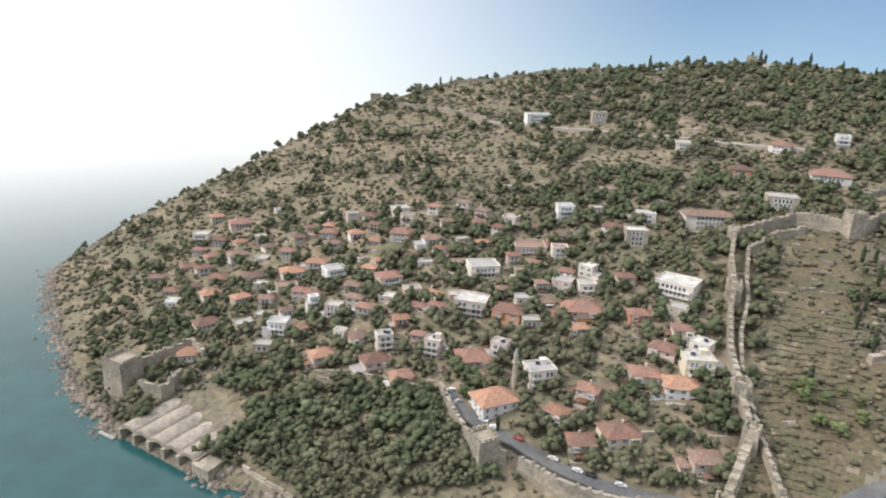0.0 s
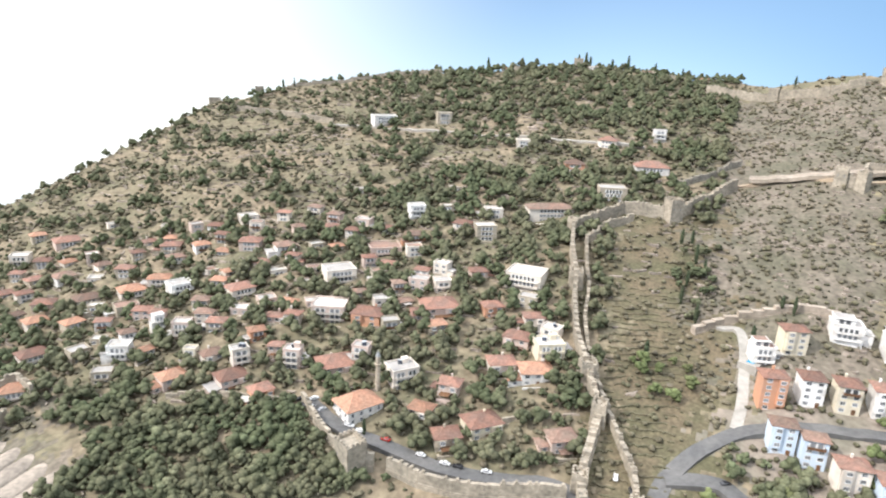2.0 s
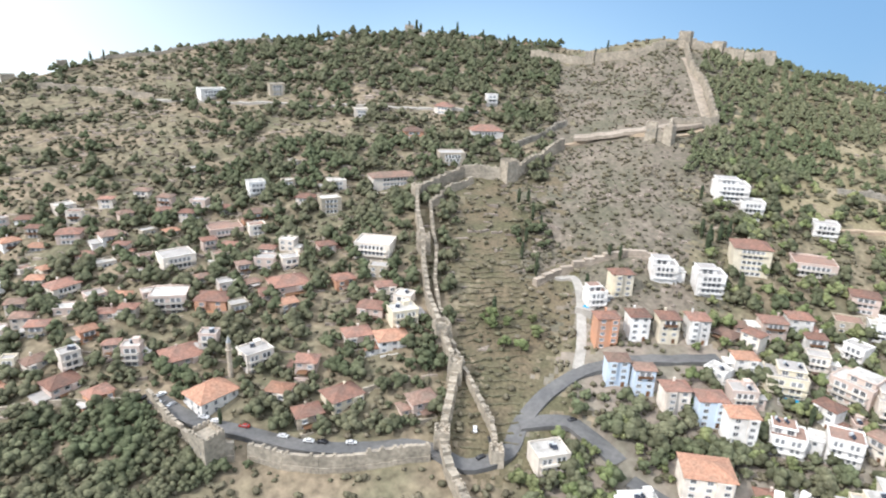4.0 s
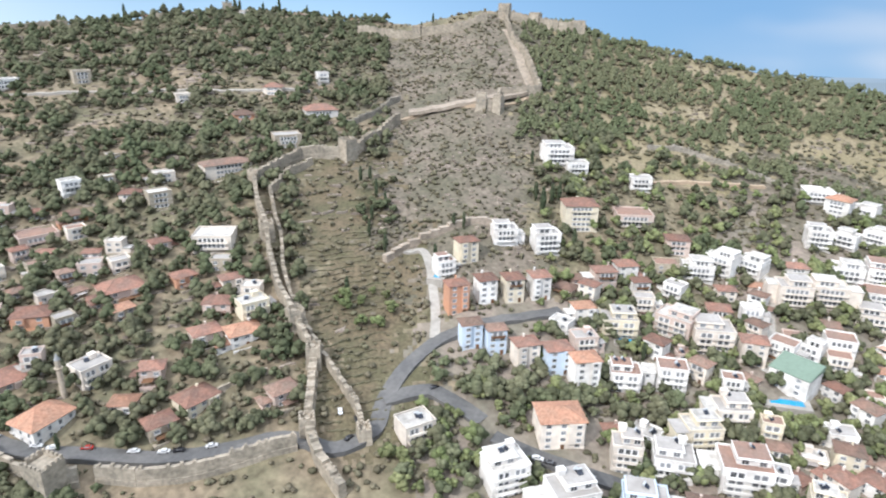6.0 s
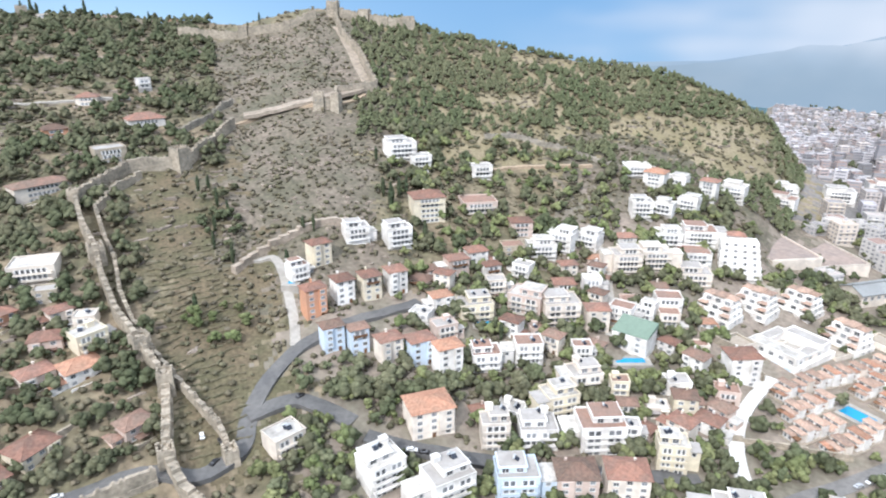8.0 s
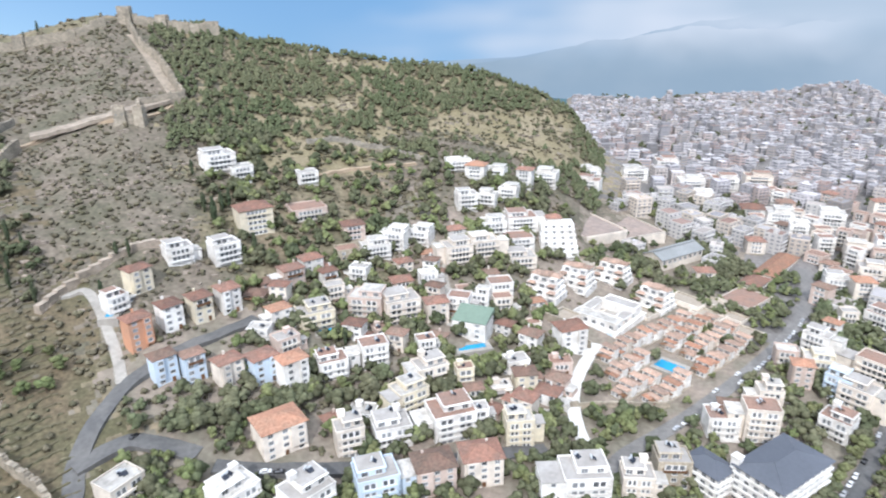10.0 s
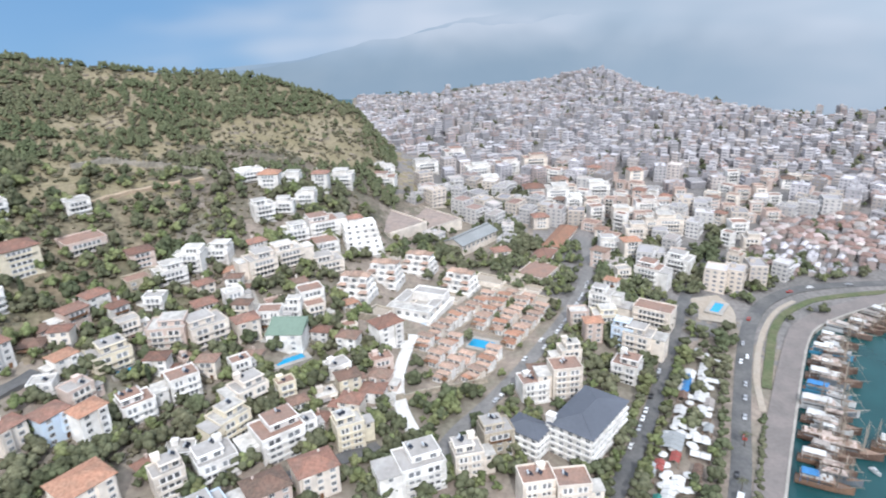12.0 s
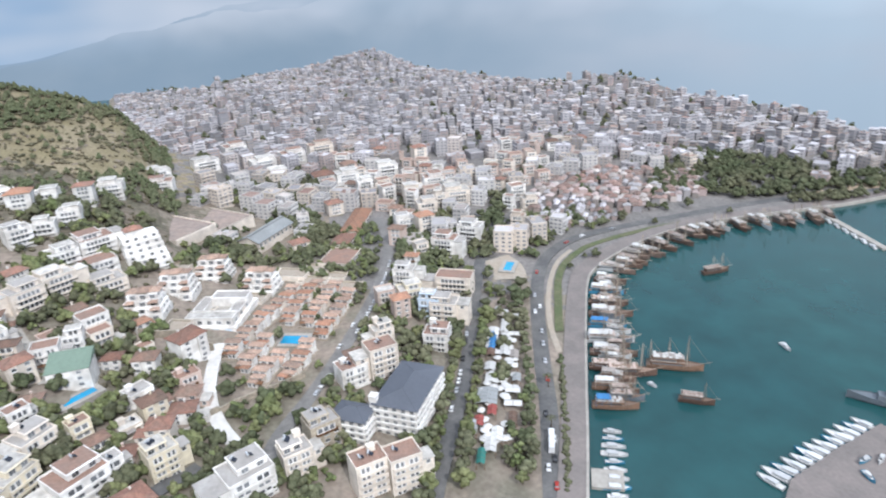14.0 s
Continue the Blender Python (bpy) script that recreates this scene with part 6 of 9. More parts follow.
def upper_block(x, y, turn, w, d):
    """A white block of flats whose floors step back, each with a deep balcony and side bays under tan tile canopies."""
    base = lift(x, y) - 2.0
    FOOTPRINTS.append((x, y, 14))
    ob = thing("apartment_block", x, y, base, turn, "white stepped apartment block under tan tile canopies", "apartment block", "terraced complex")
    for k in range(4):
        front, half = -d / 2 + k * 2.4, w / 2 - k * 1.1
        z = k * 3.0
        bm = bmesh.new()
        box(bm, -half, front, z - (5 if k == 0 else 0), half, d / 2, z + 3.0)
        storey = part("storey", bm, WALLS["white"], ob)
        bm = bmesh.new()
        box(bm, -half - 0.3, front - 1.7, z - 0.15, half + 0.3, front, z + 0.06)
        box(bm, -half - 0.3, front - 1.7, z + 0.06, half + 0.3, front - 1.55, z + 0.95)
        for i in range(4):
            u = -half + i * half * 2 / 3
            box(bm, u - 0.15, front - 1.55, z + 0.06, u + 0.15, front, z + 2.9)
        part("balcony", bm, WALLS["white"], storey)
        for i in range(3):
            piece("window", window_mesh(2.8, 2.2), storey, pose(-half * 2 / 3 + i * half * 2 / 3, front, z + 0.2))
        for i in range(2):
            for side in (-1, 1):
                piece("window", window_mesh(1.6, 1.5), storey, pose(side * half, -d * 0.1 + k * 1.0 + i * d * 0.3, z + 0.9, 0, 0, side * 90))
        if k in (1, 2):
            for side in (-1, 1):
                bm = bmesh.new()
                hip_roof(bm, w * 0.2, 3.4, z + 2.6, 0.8, 0.4)
                bmesh.ops.translate(bm, verts=bm.verts, vec=(side * (half - w * 0.12), front - 0.4, 0))
                part("tiled_canopy", bm, M_TILE_TAN, storey, "tan clay tile canopy")
    for i in range(3):
        bm = bmesh.new()
        hip_roof(bm, w / 4.2, d * (0.4, 0.48, 0.36)[i], 12.1 + (0.0, 0.7, 0.2)[i], 1.2, 0.5)
        bmesh.ops.translate(bm, verts=bm.verts, vec=((i - 1) * w / 3.9, d * 0.24 - (i % 2) * 0.8, 0))
        part("roof", bm, M_TILE_TAN, ob, "tan clay tile roof")


club_house()
for bx, by, bt in UPPER:
    upper_block(bx, by, bt, 22, 16)


def stepped_villa(x, y, turn):
    """A white villa in three steps, each under a tan canopy with a deep loggia, on its own paved terrace."""
    seed = random.Random(int(x * 10) * 31 + int(y * 10))
    base = lift(x, y) + 0.2
    FOOTPRINTS.append((x, y, 4.6))
    ob = thing("villa", x, y, base, turn, "white stepped villa with tan tiled terrace roofs", "house", "terraced complex")
    w, tall = seed.uniform(7.2, 8.2), seed.choice((5.0, 5.8, 6.8))
    bm = bmesh.new()
    box(bm, -4.6, -6.0, -4, 4.6, 5.4, 0.05)
    box(bm, -4.6, -6.0, 0.05, 4.6, -5.75, 0.9)
    part("terrace", bm, M_PLAZA, ob, "beige paved terrace with a low wall")
    left = seed.choice((-1, 1))
    for name, x0, y0, x1, y1, z in (("wall", -w / 2, 0.6, w / 2, 4.4, tall), ("middle_room", -w / 2 + 0.7, -2.2, w / 2 - 0.7, 0.6, tall - 1.9),
                                    ("front_room", left * w * 0.22 - 2.2, -4.6, left * w * 0.22 + 2.2, -2.2, 2.7)):
        bm = bmesh.new()
        box(bm, x0, y0, 0.05, x1, y1, z)
        body = part(name, bm, WALLS["white" if seed.random() < 0.7 else "cream"], ob)
        bm = bmesh.new()
        hip_roof(bm, x1 - x0 - 0.2, y1 - y0 - 0.1, z + 0.02, 0.7, 0.45)
        bmesh.ops.translate(bm, verts=bm.verts, vec=((x0 + x1) / 2, (y0 + y1) / 2, 0))
        part("roof", bm, seed.choice((M_TILE_TAN, M_TILE_TAN, M_TILE_PALE)), body, "tan clay tile roof")
        for u in (0.27, 0.73):
            piece("window", window_mesh((x1 - x0) * 0.3, 1.7), body, pose(x0 + (x1 - x0) * u, y0, z - 2.2))
    bm = bmesh.new()
    u = -left * w * 0.24
    box(bm, u - 1.7, -5.0, 2.3, u + 1.7, -2.2, 2.5)
    for px in (u - 1.65, u + 1.5):
        box(bm, px, -5.0, 0.05, px + 0.16, -4.84, 2.3)
    part("loggia", bm, M_WOOD, ob, "dark timber loggia on posts")


def terrace(x, y, turn, w, d, up):
    """A walled pale terrace cut into the slope, with a planter along its wall."""
    ob = thing("paved_terrace", x, y, lift(x, y) + up, turn, "empty beige paved terrace behind a cream wall", "terrace", "terraced complex")
    FOOTPRINTS.append((x, y, min(w, d) / 2))
    bm = bmesh.new()
    box(bm, -w / 2, -d / 2, -6, w / 2, d / 2, 0)
    part("surface", bm, M_PLAZA, ob)
    bm = bmesh.new()
    box(bm, -w / 2 - 0.3, -d / 2 - 0.3, -6, w / 2 + 0.3, -d / 2, 0.9)
    box(bm, -w / 2 - 0.3, -d / 2, -6, -w / 2, d / 2, 0.9)
    box(bm, w / 2, -d / 2, -6, w / 2 + 0.3, d / 2, 0.9)
    part("parapet", bm, WALLS["cream"], ob)
    bm = bmesh.new()
    box(bm, -w / 2 + 0.4, d / 2 - 1.6, 0, w / 2 - 0.4, d / 2 - 0.4, 0.7)
    part("planter", bm, WALLS["stone"], ob)


for tx, ty, tw, td, up in ((384, -22, 20, 13, 2.2), (371, -33, 18, 11, 1.0), (386, -38, 15, 11, 1.6), (357, -52, 16, 9, 0.6), (372, -47, 13, 10, 0.9),
                           (327, 44, 12, 16, 0.8), (316, 40, 9, 8, 0.4), (358, 24, 10, 20, 0.3), (359, 2, 12, 12, 0.6), (400, 44, 16, 12, 0.9)):
    terrace(tx, ty, -120, tw, td, up)


for row in range(-3, 5):
    for unit in range(-4, 9):
        hx = 305 + 0.85 * unit * 9.4 + 0.53 * row * 11.6 + random.uniform(-0.6, 0.6)
        hy = -13 - 0.53 * unit * 9.4 + 0.85 * row * 11.6 + random.uniform(-0.6, 0.6)
        if within(COMPLEX, hx, hy) and not blocked(hx, hy, 0.6) and math.hypot(hx - 307, hy + 13) > 13:
            stepped_villa(round(hx, 1), round(hy, 1), -122 + random.choice((-6, 0, 5)))


fill_houses([(480, -125), (600, -190), (660, -60), (620, 0), (600, -60), (545, -66), (500, -80)], 20, (2, 4), ("flat", "brown", "tiled", "brown"), ("white", "pink", "cream", "pink"), (9, 13), "blocks behind the school")
fill_houses([(300, -75), (420, -120), (560, -210), (520, -110), (420, -95), (330, -65)], 30, (2, 5), ("flat", "tiled", "brown", "grey"), ("pink", "cream", "white", "pink"), (8, 12.5), "blocks between the streets")
fill_houses([(390, -185), (470, -240), (560, -330), (620, -260), (480, -190)], 28, (2, 4), ("flat", "grey", "tiled", "brown"), ("white", "cream", "pink"), (8, 13), "blocks behind the harbour park")
fill_houses([(-190, 400), (-120, 330), (-60, 320), (60, 300), (90, 330), (60, 420), (-60, 440), (-150, 450)], 60, (1, 2), ("tiled", "tiled", "flat"), ("white", "cream", "pink", "stone"), (8, 11), "old houses on the hillside")
fill_houses([(251, 190), (350, 150), (385, 88), (355, 45), (258, 34), (216, 62), (188, 113), (199, 158)], 36, (1, 3), ("flat", "tiled", "tiled", "brown"), ("white", "cream", "pink", "white"), (8, 11.5), "houses on the town slope")
fill_houses([(200, 140), (300, 60), (330, 110), (300, 170), (240, 190)], 8, (2, 4), ("flat", "tiled"), ("white", "cream"), (9, 12), "houses on the lower slope")

# ---- trees and scrub ----
def leaf_cloud(rnd, centres, radii, count, size, flat=0.75):
    """Loose four-cornered leaf sprays round the given clump centres: an array of corners."""
    c = np.repeat(np.array(centres, float), count, axis=0)
    r = np.repeat(np.array(radii, float), count)[:, None]
    way = rnd.normal(size=c.shape)
    way /= np.linalg.norm(way, axis=1)[:, None]
    p = c + way * r * rnd.uniform(0.85, 1.12, (len(c), 1)) * np.array([1, 1, flat])
    tilt = way + rnd.normal(0, 0.35, way.shape)
    tilt /= np.linalg.norm(tilt, axis=1)[:, None]
    side = np.cross(tilt, rnd.normal(size=tilt.shape))
    side /= np.linalg.norm(side, axis=1)[:, None]
    other = np.cross(tilt, side)
    s = (size * rnd.uniform(0.6, 1.35, (len(c), 1)))
    return np.stack([p - side * s, p - other * s * 0.7, p + side * s, p + other * s * 0.7], 1)


GOLD = (1 + 5 ** 0.5) / 2
KNOBS = np.array([(-1, GOLD, 0), (1, GOLD, 0), (-1, -GOLD, 0), (1, -GOLD, 0), (0, -1, GOLD), (0, 1, GOLD),
                  (0, -1, -GOLD), (0, 1, -GOLD), (GOLD, 0, -1), (GOLD, 0, 1), (-GOLD, 0, -1), (-GOLD, 0, 1)]) / math.hypot(1, GOLD)
KNOB_FACES = np.array([(0, 11, 5), (0, 5, 1), (0, 1, 7), (0, 7, 10), (0, 10, 11), (1, 5, 9), (5, 11, 4), (11, 10, 2), (10, 7, 6), (7, 1, 8),
                       (3, 9, 4), (3, 4, 2), (3, 2, 6), (3, 6, 8), (3, 8, 9), (4, 9, 5), (2, 4, 11), (6, 2, 10), (8, 6, 7), (9, 8, 1)])


def finer(points, faces):
    """Each triangle of a round body cut in four."""
    points, made, mids = list(map(tuple, points)), [], {}

    def middle(i, j):
        key = (min(i, j), max(i, j))
        if key not in mids:
            p = np.array(points[i]) + np.array(points[j])
            points.append(tuple(p / np.linalg.norm(p)))
            mids[key] = len(points) - 1
        return mids[key]

    for i, j, k in faces:
        u, v, w = middle(i, j), middle(j, k), middle(k, i)
        made += [(i, u, w), (j, v, u), (k, w, v), (u, v, w)]
    return np.array(points), np.array(made)


FINE_KNOBS, FINE_FACES = finer(KNOBS, KNOB_FACES)


def clumps(rnd, centres, radii, flat, leaves, size, fine=False):
    """A crown: uneven leaf clumps with loose sprays at their edges, as vertices and triangles."""
    ball, faces = (FINE_KNOBS, FINE_FACES) if fine else (KNOBS, KNOB_FACES)
    verts, tris = [], []
    for c, r in zip(centres, radii):
        grown = ball * r * rnd.uniform(0.72, 1.2, (len(ball), 1)) * np.array([1, 1, flat])
        t = rnd.uniform(0, 6.28)
        turn = np.array([[math.cos(t), math.sin(t), 0], [-math.sin(t), math.cos(t), 0], [0, 0, 1]])
        tris.append(faces + sum(len(v) for v in verts))
        verts.append(grown @ turn + np.array(c))
    spray = leaf_cloud(rnd, centres, radii, leaves, size, flat) if leaves else np.zeros((0, 4, 3))
    base = sum(len(v) for v in verts) + np.arange(len(spray))[:, None] * 4
    verts.append(spray.reshape(-1, 3))
    tris += [base + np.array([[0, 1, 2]]), base + np.array([[0, 2, 3]])]
    return np.concatenate(verts), np.concatenate(tris).astype(np.int32)


def leaf_mesh(name, verts, tris, mat):
    me = bpy.data.meshes.new(name)
    me.vertices.add(len(verts))
    me.vertices.foreach_set("co", verts.reshape(-1).astype(np.float32))
    me.loops.add(len(tris) * 3)
    me.loops.foreach_set("vertex_index", tris.reshape(-1).astype(np.int32))
    me.polygons.add(len(tris))
    me.polygons.foreach_set("loop_start", np.arange(0, len(tris) * 3, 3, dtype=np.int32))
    me.polygons.foreach_set("use_smooth", np.ones(len(tris), bool))
    me.materials.append(mat)
    me.update(calc_edges=True)
    return me


def limb(bm, a, b, r0, r1, sides=6):
    a, b = Vector(a), Vector(b)
    axis = (b - a).normalized()
    u = axis.orthogonal().normalized()
    v = axis.cross(u)
    rings = [[bm.verts.new(p + (u * math.cos(t) + v * math.sin(t)) * r) for t in (2 * math.pi * i / sides for i in range(sides))]
             for p, r in ((a, r0), (b, r1))]
    for i in range(sides):
        bm.faces.new((rings[0][i], rings[0][(i + 1) % sides], rings[1][(i + 1) % sides], rings[1][i]))


def tree_kind(seed, tall, spread, mat, label, name="tree", shape="round"):
    """A model tree: tapered trunk, limbs, and a crown of leaf clumps with gaps."""
    rnd = np.random.RandomState(seed)
    ob = thing(name, 0, 0, -500, 0, label, "tree")
    bm = bmesh.new()
    centres, radii = [], []
    if shape == "cypress":
        limb(bm, (0, 0, -0.8), (0, 0, tall * 0.9), 0.25, 0.05)
        for k in range(9):
            z = tall * (0.08 + 0.9 * k / 8)
            w = spread * math.sin(math.pi * min(0.97, (k + 1.2) / 10.5)) ** 0.8
            centres.append((rnd.normal(0, 0.1), rnd.normal(0, 0.1), z)), radii.append(max(w, 0.25))
        cloud = clumps(rnd, centres, radii, 1.4, 14, 0.3)
    elif shape == "palm":
        limb(bm, (0, 0, -0.8), (0.3, 0, tall), 0.28, 0.2)
        blades = []
        for k in range(15):
            a, droop = k * 2.4, rnd.uniform(0.2, 1.0)
            for j in range(5):
                u = (j + 0.5) / 5 * spread
                x, y, z = math.cos(a) * u, math.sin(a) * u, tall + 0.5 + u * 0.5 - u * u * 0.22 * (0.6 + droop)
                px, py = -math.sin(a) * 0.35, math.cos(a) * 0.35
                dx, dy = math.cos(a) * spread * 0.13, math.sin(a) * spread * 0.13
                blades.append([(x - dx + 0.3, y - dy, z), (x + px + 0.3, y + py, z - 0.12), (x + dx + 0.3, y + dy, z - 0.1), (x - px + 0.3, y - py, z - 0.12)])
        cloud = np.array(blades).reshape(-1, 3), np.concatenate([np.arange(len(blades))[:, None] * 4 + np.array([t]) for t in ((0, 1, 2), (0, 2, 3))])
    else:
        limb(bm, (0, 0, -0.8), (0.1, 0, tall * 0.45), 0.32, 0.2)
        for k in range(13):
            a, u = rnd.uniform(0, 6.28), spread * math.sqrt(rnd.uniform(0.02, 1)) * 0.72
            z = tall * rnd.uniform(0.42, 0.86) - u * 0.12
            centres.append((math.cos(a) * u, math.sin(a) * u, z))
            radii.append(spread * rnd.uniform(0.28, 0.46))
            if k < 6:
                limb(bm, (0.05, 0, tall * 0.38), centres[-1], 0.13, 0.03, 5)
        cloud = clumps(rnd, centres, radii, 0.8, 6, 0.34, True)
    part("trunk", bm, M_BARK, ob)
    piece("crown", leaf_mesh("crown", *cloud, mat), ob)
    return ob


KINDS = {
    "round": [tree_kind(11, 7.0, 3.2, M_LEAF, "dark green broadleaf tree with a rounded crown"),
              tree_kind(12, 8.5, 3.8, M_LEAF, "tall dark green broadleaf tree"),
              tree_kind(13, 5.5, 2.7, M_LEAF, "small olive-green garden tree"),
              tree_kind(14, 6.5, 3.6, M_LEAF, "spreading dark green tree with an open crown")],
    "light": [tree_kind(21, 6.0, 3.0, M_LEAF_LIGHT, "light green leafy street tree"),
              tree_kind(22, 7.0, 3.4, M_LEAF_LIGHT, "yellowish green leafy tree"),
              tree_kind(23, 4.5, 2.4, M_LEAF_LIGHT, "small light green fruit tree")],
    "cypress": [tree_kind(31, 10.0, 1.3, M_CYPRESS, "slim dark green cypress tree", "cypress", "cypress"),
                tree_kind(32, 13.0, 1.6, M_CYPRESS, "tall pointed dark cypress tree", "cypress", "cypress")],
    "palm": [tree_kind(41, 6.5, 2.8, M_LEAF, "green palm with drooping fronds", "palm", "palm")],
}
STANDING = []


def plant(kind, x, y, scale=1.0, group=""):
    model = random.choice(KINDS[kind])
    ob = copy_thing(model, Matrix.Translation((x, y, lift(x, y))) @ Euler((0, 0, random.uniform(0, 6.28))).to_matrix().to_4x4())
    s = scale * random.uniform(0.85, 1.2)
    ob.scale = (s * random.uniform(0.92, 1.1), s * random.uniform(0.92, 1.1), s)
    STANDING.append((x, y))
    return tagged(ob, group=group) if group else ob


def grove(polygon, count, kinds, scale=1.0, gap=3.0, group="", clear=2.2):
    xs, ys = [p[0] for p in polygon], [p[1] for p in polygon]
    made = tries = 0
    while made < count and tries < count * 30:
        tries += 1
        x, y = random.uniform(min(xs), max(xs)), random.uniform(min(ys), max(ys))
        if not within(polygon, x, y) or blocked(x, y, clear) or shore_distance(x, y) < 3:
            continue
        if any(math.hypot(x - a, y - b) < gap for a, b in STANDING[-160:]):
            continue
        plant(random.choice(kinds), x, y, scale, group)
        made += 1


grove([(-105.8, 297.6), (-69.7, 297.2), (-32.2, 268.9), (-0.5, 252.3), (14.0, 238.8), (16.9, 215.1), (0.7, 209.1), (-34.7, 214.6), (-64.8, 228.9), (-84.4, 248.5)], 34, ("round",), 1.05, group="trees in the lower grove")
grove([(-177.1, 366.0), (-137.2, 332.5), (-110.3, 298.1), (-130.2, 289.3), (-154.3, 312.4)], 12, ("round", "cypress"), 0.9)
grove([(151.0, 243.6), (173.9, 243.7), (175.3, 223.6), (159.7, 216.7), (143.1, 227.9)], 9, ("light",), 1)
grove([(227.0, 338.7), (239.8, 312.9), (210.5, 266.5), (188.6, 258.0), (197.4, 289.6)], 26, ("round", "round", "cypress"), 0.85, 2.0)
grove([(114.2, 242.5), (124.8, 235.3), (118.9, 217.3), (106.0, 226.2)], 8, ("round",), 1)
grove([(315.6, 274.2), (336.2, 267.7), (283.9, 215.2), (298.2, 193.8), (283.6, 171.9), (258.7, 179.4), (267.1, 205.3), (277.3, 230.9)], 16, ("round", "cypress", "round"), 1)
grove([(165.5, 175.6), (192.5, 154.7), (212.6, 126.7), (231.0, 111.8), (219.8, 108.3), (202.8, 126.1), (184.1, 144.9), (165.5, 138.7), (156.3, 148.3), (162.4, 166.2)], 20, ("light", "round"), 0.9)
grove([(120.6, 163.1), (143.3, 148.0), (143.0, 130.8), (145.6, 117.0), (134.9, 123.7), (110.8, 154.8)], 18, ("round", "light"), 1)
grove([(275.5, 78.0), (303.4, 59.2), (288.8, 42.1), (271.7, 35.3), (235.7, 38.9), (247.4, 49.1), (244.5, 65.0)], 15, ("round", "light"), 0.95)
grove([(268.8, 114.2), (296.8, 99.7), (270.9, 86.0), (237.2, 79.8), (253.6, 112.4)], 10, ("light", "round"), 0.95)
grove([(548.5, -5.0), (571.2, -67.1), (494.1, -70.5), (426.3, -51.8), (452.0, -34.4), (503.6, -30.5)], 9, ("round",), 1.1)
grove([(423.6, -19.8), (408.3, -45.4), (381.2, -41.8), (395.0, -21.3)], 5, ("round",), 0.9)
grove([(322.8, -129.1), (320.0, -155.4), (274.4, -132.0), (285.0, -131.9), (303.6, -125.1)], 9, ("round",), 1.1)
grove([(434.5, -166.6), (422.8, -177.3), (364.9, -152.5), (366.1, -141.6)], 8, ("round",), 1.1)
grove([(219.6, -96.6), (225.9, -114.9), (189.0, -95.1), (170.3, -82.4), (175.2, -70.9), (193.3, -83.5)], 14, ("round", "light"), 0.9)
grove([(464.0, -371.8), (468.6, -448.8), (423.4, -462.6), (382.7, -427.9), (387.2, -376.8), (413.9, -344.9)], 10, ("round",), 1.3, group="trees in the harbour park")
grove([(415.0, -485.0), (389.4, -512.8), (363.8, -482.5), (374.1, -447.6)], 6, ("round",), 1.2)
grove([(358.5, 208.4), (406.1, 170.9), (384.9, 141.2), (355.9, 162.1), (339.8, 192.6)], 10, ("round",), 0.9)
for x, y in along([(172, -41), (196, -53), (222, -66), (254, -82), (295, -101), (348, -126)], 6.0):
    plant("round" if random.random() < 0.5 else "light", x, y, 1.15, "trees along the street")
for x, y in along([(181, -59), (206, -71), (232, -84), (264, -100), (304, -119)], 6.0):
    plant("round" if random.random() < 0.5 else "light", x, y, 1.15, "trees along the street")
for x, y in along([(180, -87), (205, -99), (232, -111), (262, -123), (300, -137)], 6.5):
    plant("round", x, y, 0.9, "trees behind the cafes")
for x, y in ((200, -106), (226, -118)):
    plant("palm", x, y, 0.8, "palms by the promenade")
for x, y in ((104, 640), (250, 610), (262, 602), (330, 560), (345, 552), (352, 540), (-1, 690), (10, 694), (236, 246), (232, 250), (158, 244), (262, 218), (205, 234), (241, 132), (420, 505), (430, 500)):
    plant("cypress", x, y, 0.85)
for x, y in ((290, 640), (296, 636), (299, 632), (318, 622), (330, 612), (352, 598), (372, 582), (206, 676)):
    plant("cypress", x, y, 1.0)
for x, y in ((28, 236), (62, 250), (105, 300), (-150, 350), (-146, 342)):
    plant("cypress", x, y, 0.8)


# everything too many to count
def scatter(rnd, count, reach, keep):
    """Places on land by bearing and distance; keep(x, y, bearing, far) picks them."""
    b = rnd.uniform(reach[0], reach[1], count)
    r = np.sqrt(rnd.uniform(reach[2] ** 2, reach[3] ** 2, count))
    x, y = np.sin(np.radians(b)) * r, np.cos(np.radians(b)) * r
    ok = keep(x, y, b, r) & (shore_distance(x, y) > 4)
    for fx, fy, fr in FOOTPRINTS:
        ok &= np.hypot(x - fx, y - fy) > fr * 0.72 + 0.8
    for width, line in ROADS.values():
        for px, py in line[::2]:
            ok &= np.hypot(x - px, y - py) > width / 2 + 2.4
    for line in WALL_LINES:
        for px, py in along(line, 3.0):
            ok &= np.hypot(x - px, y - py) > 3.0
    return x[ok], y[ok]


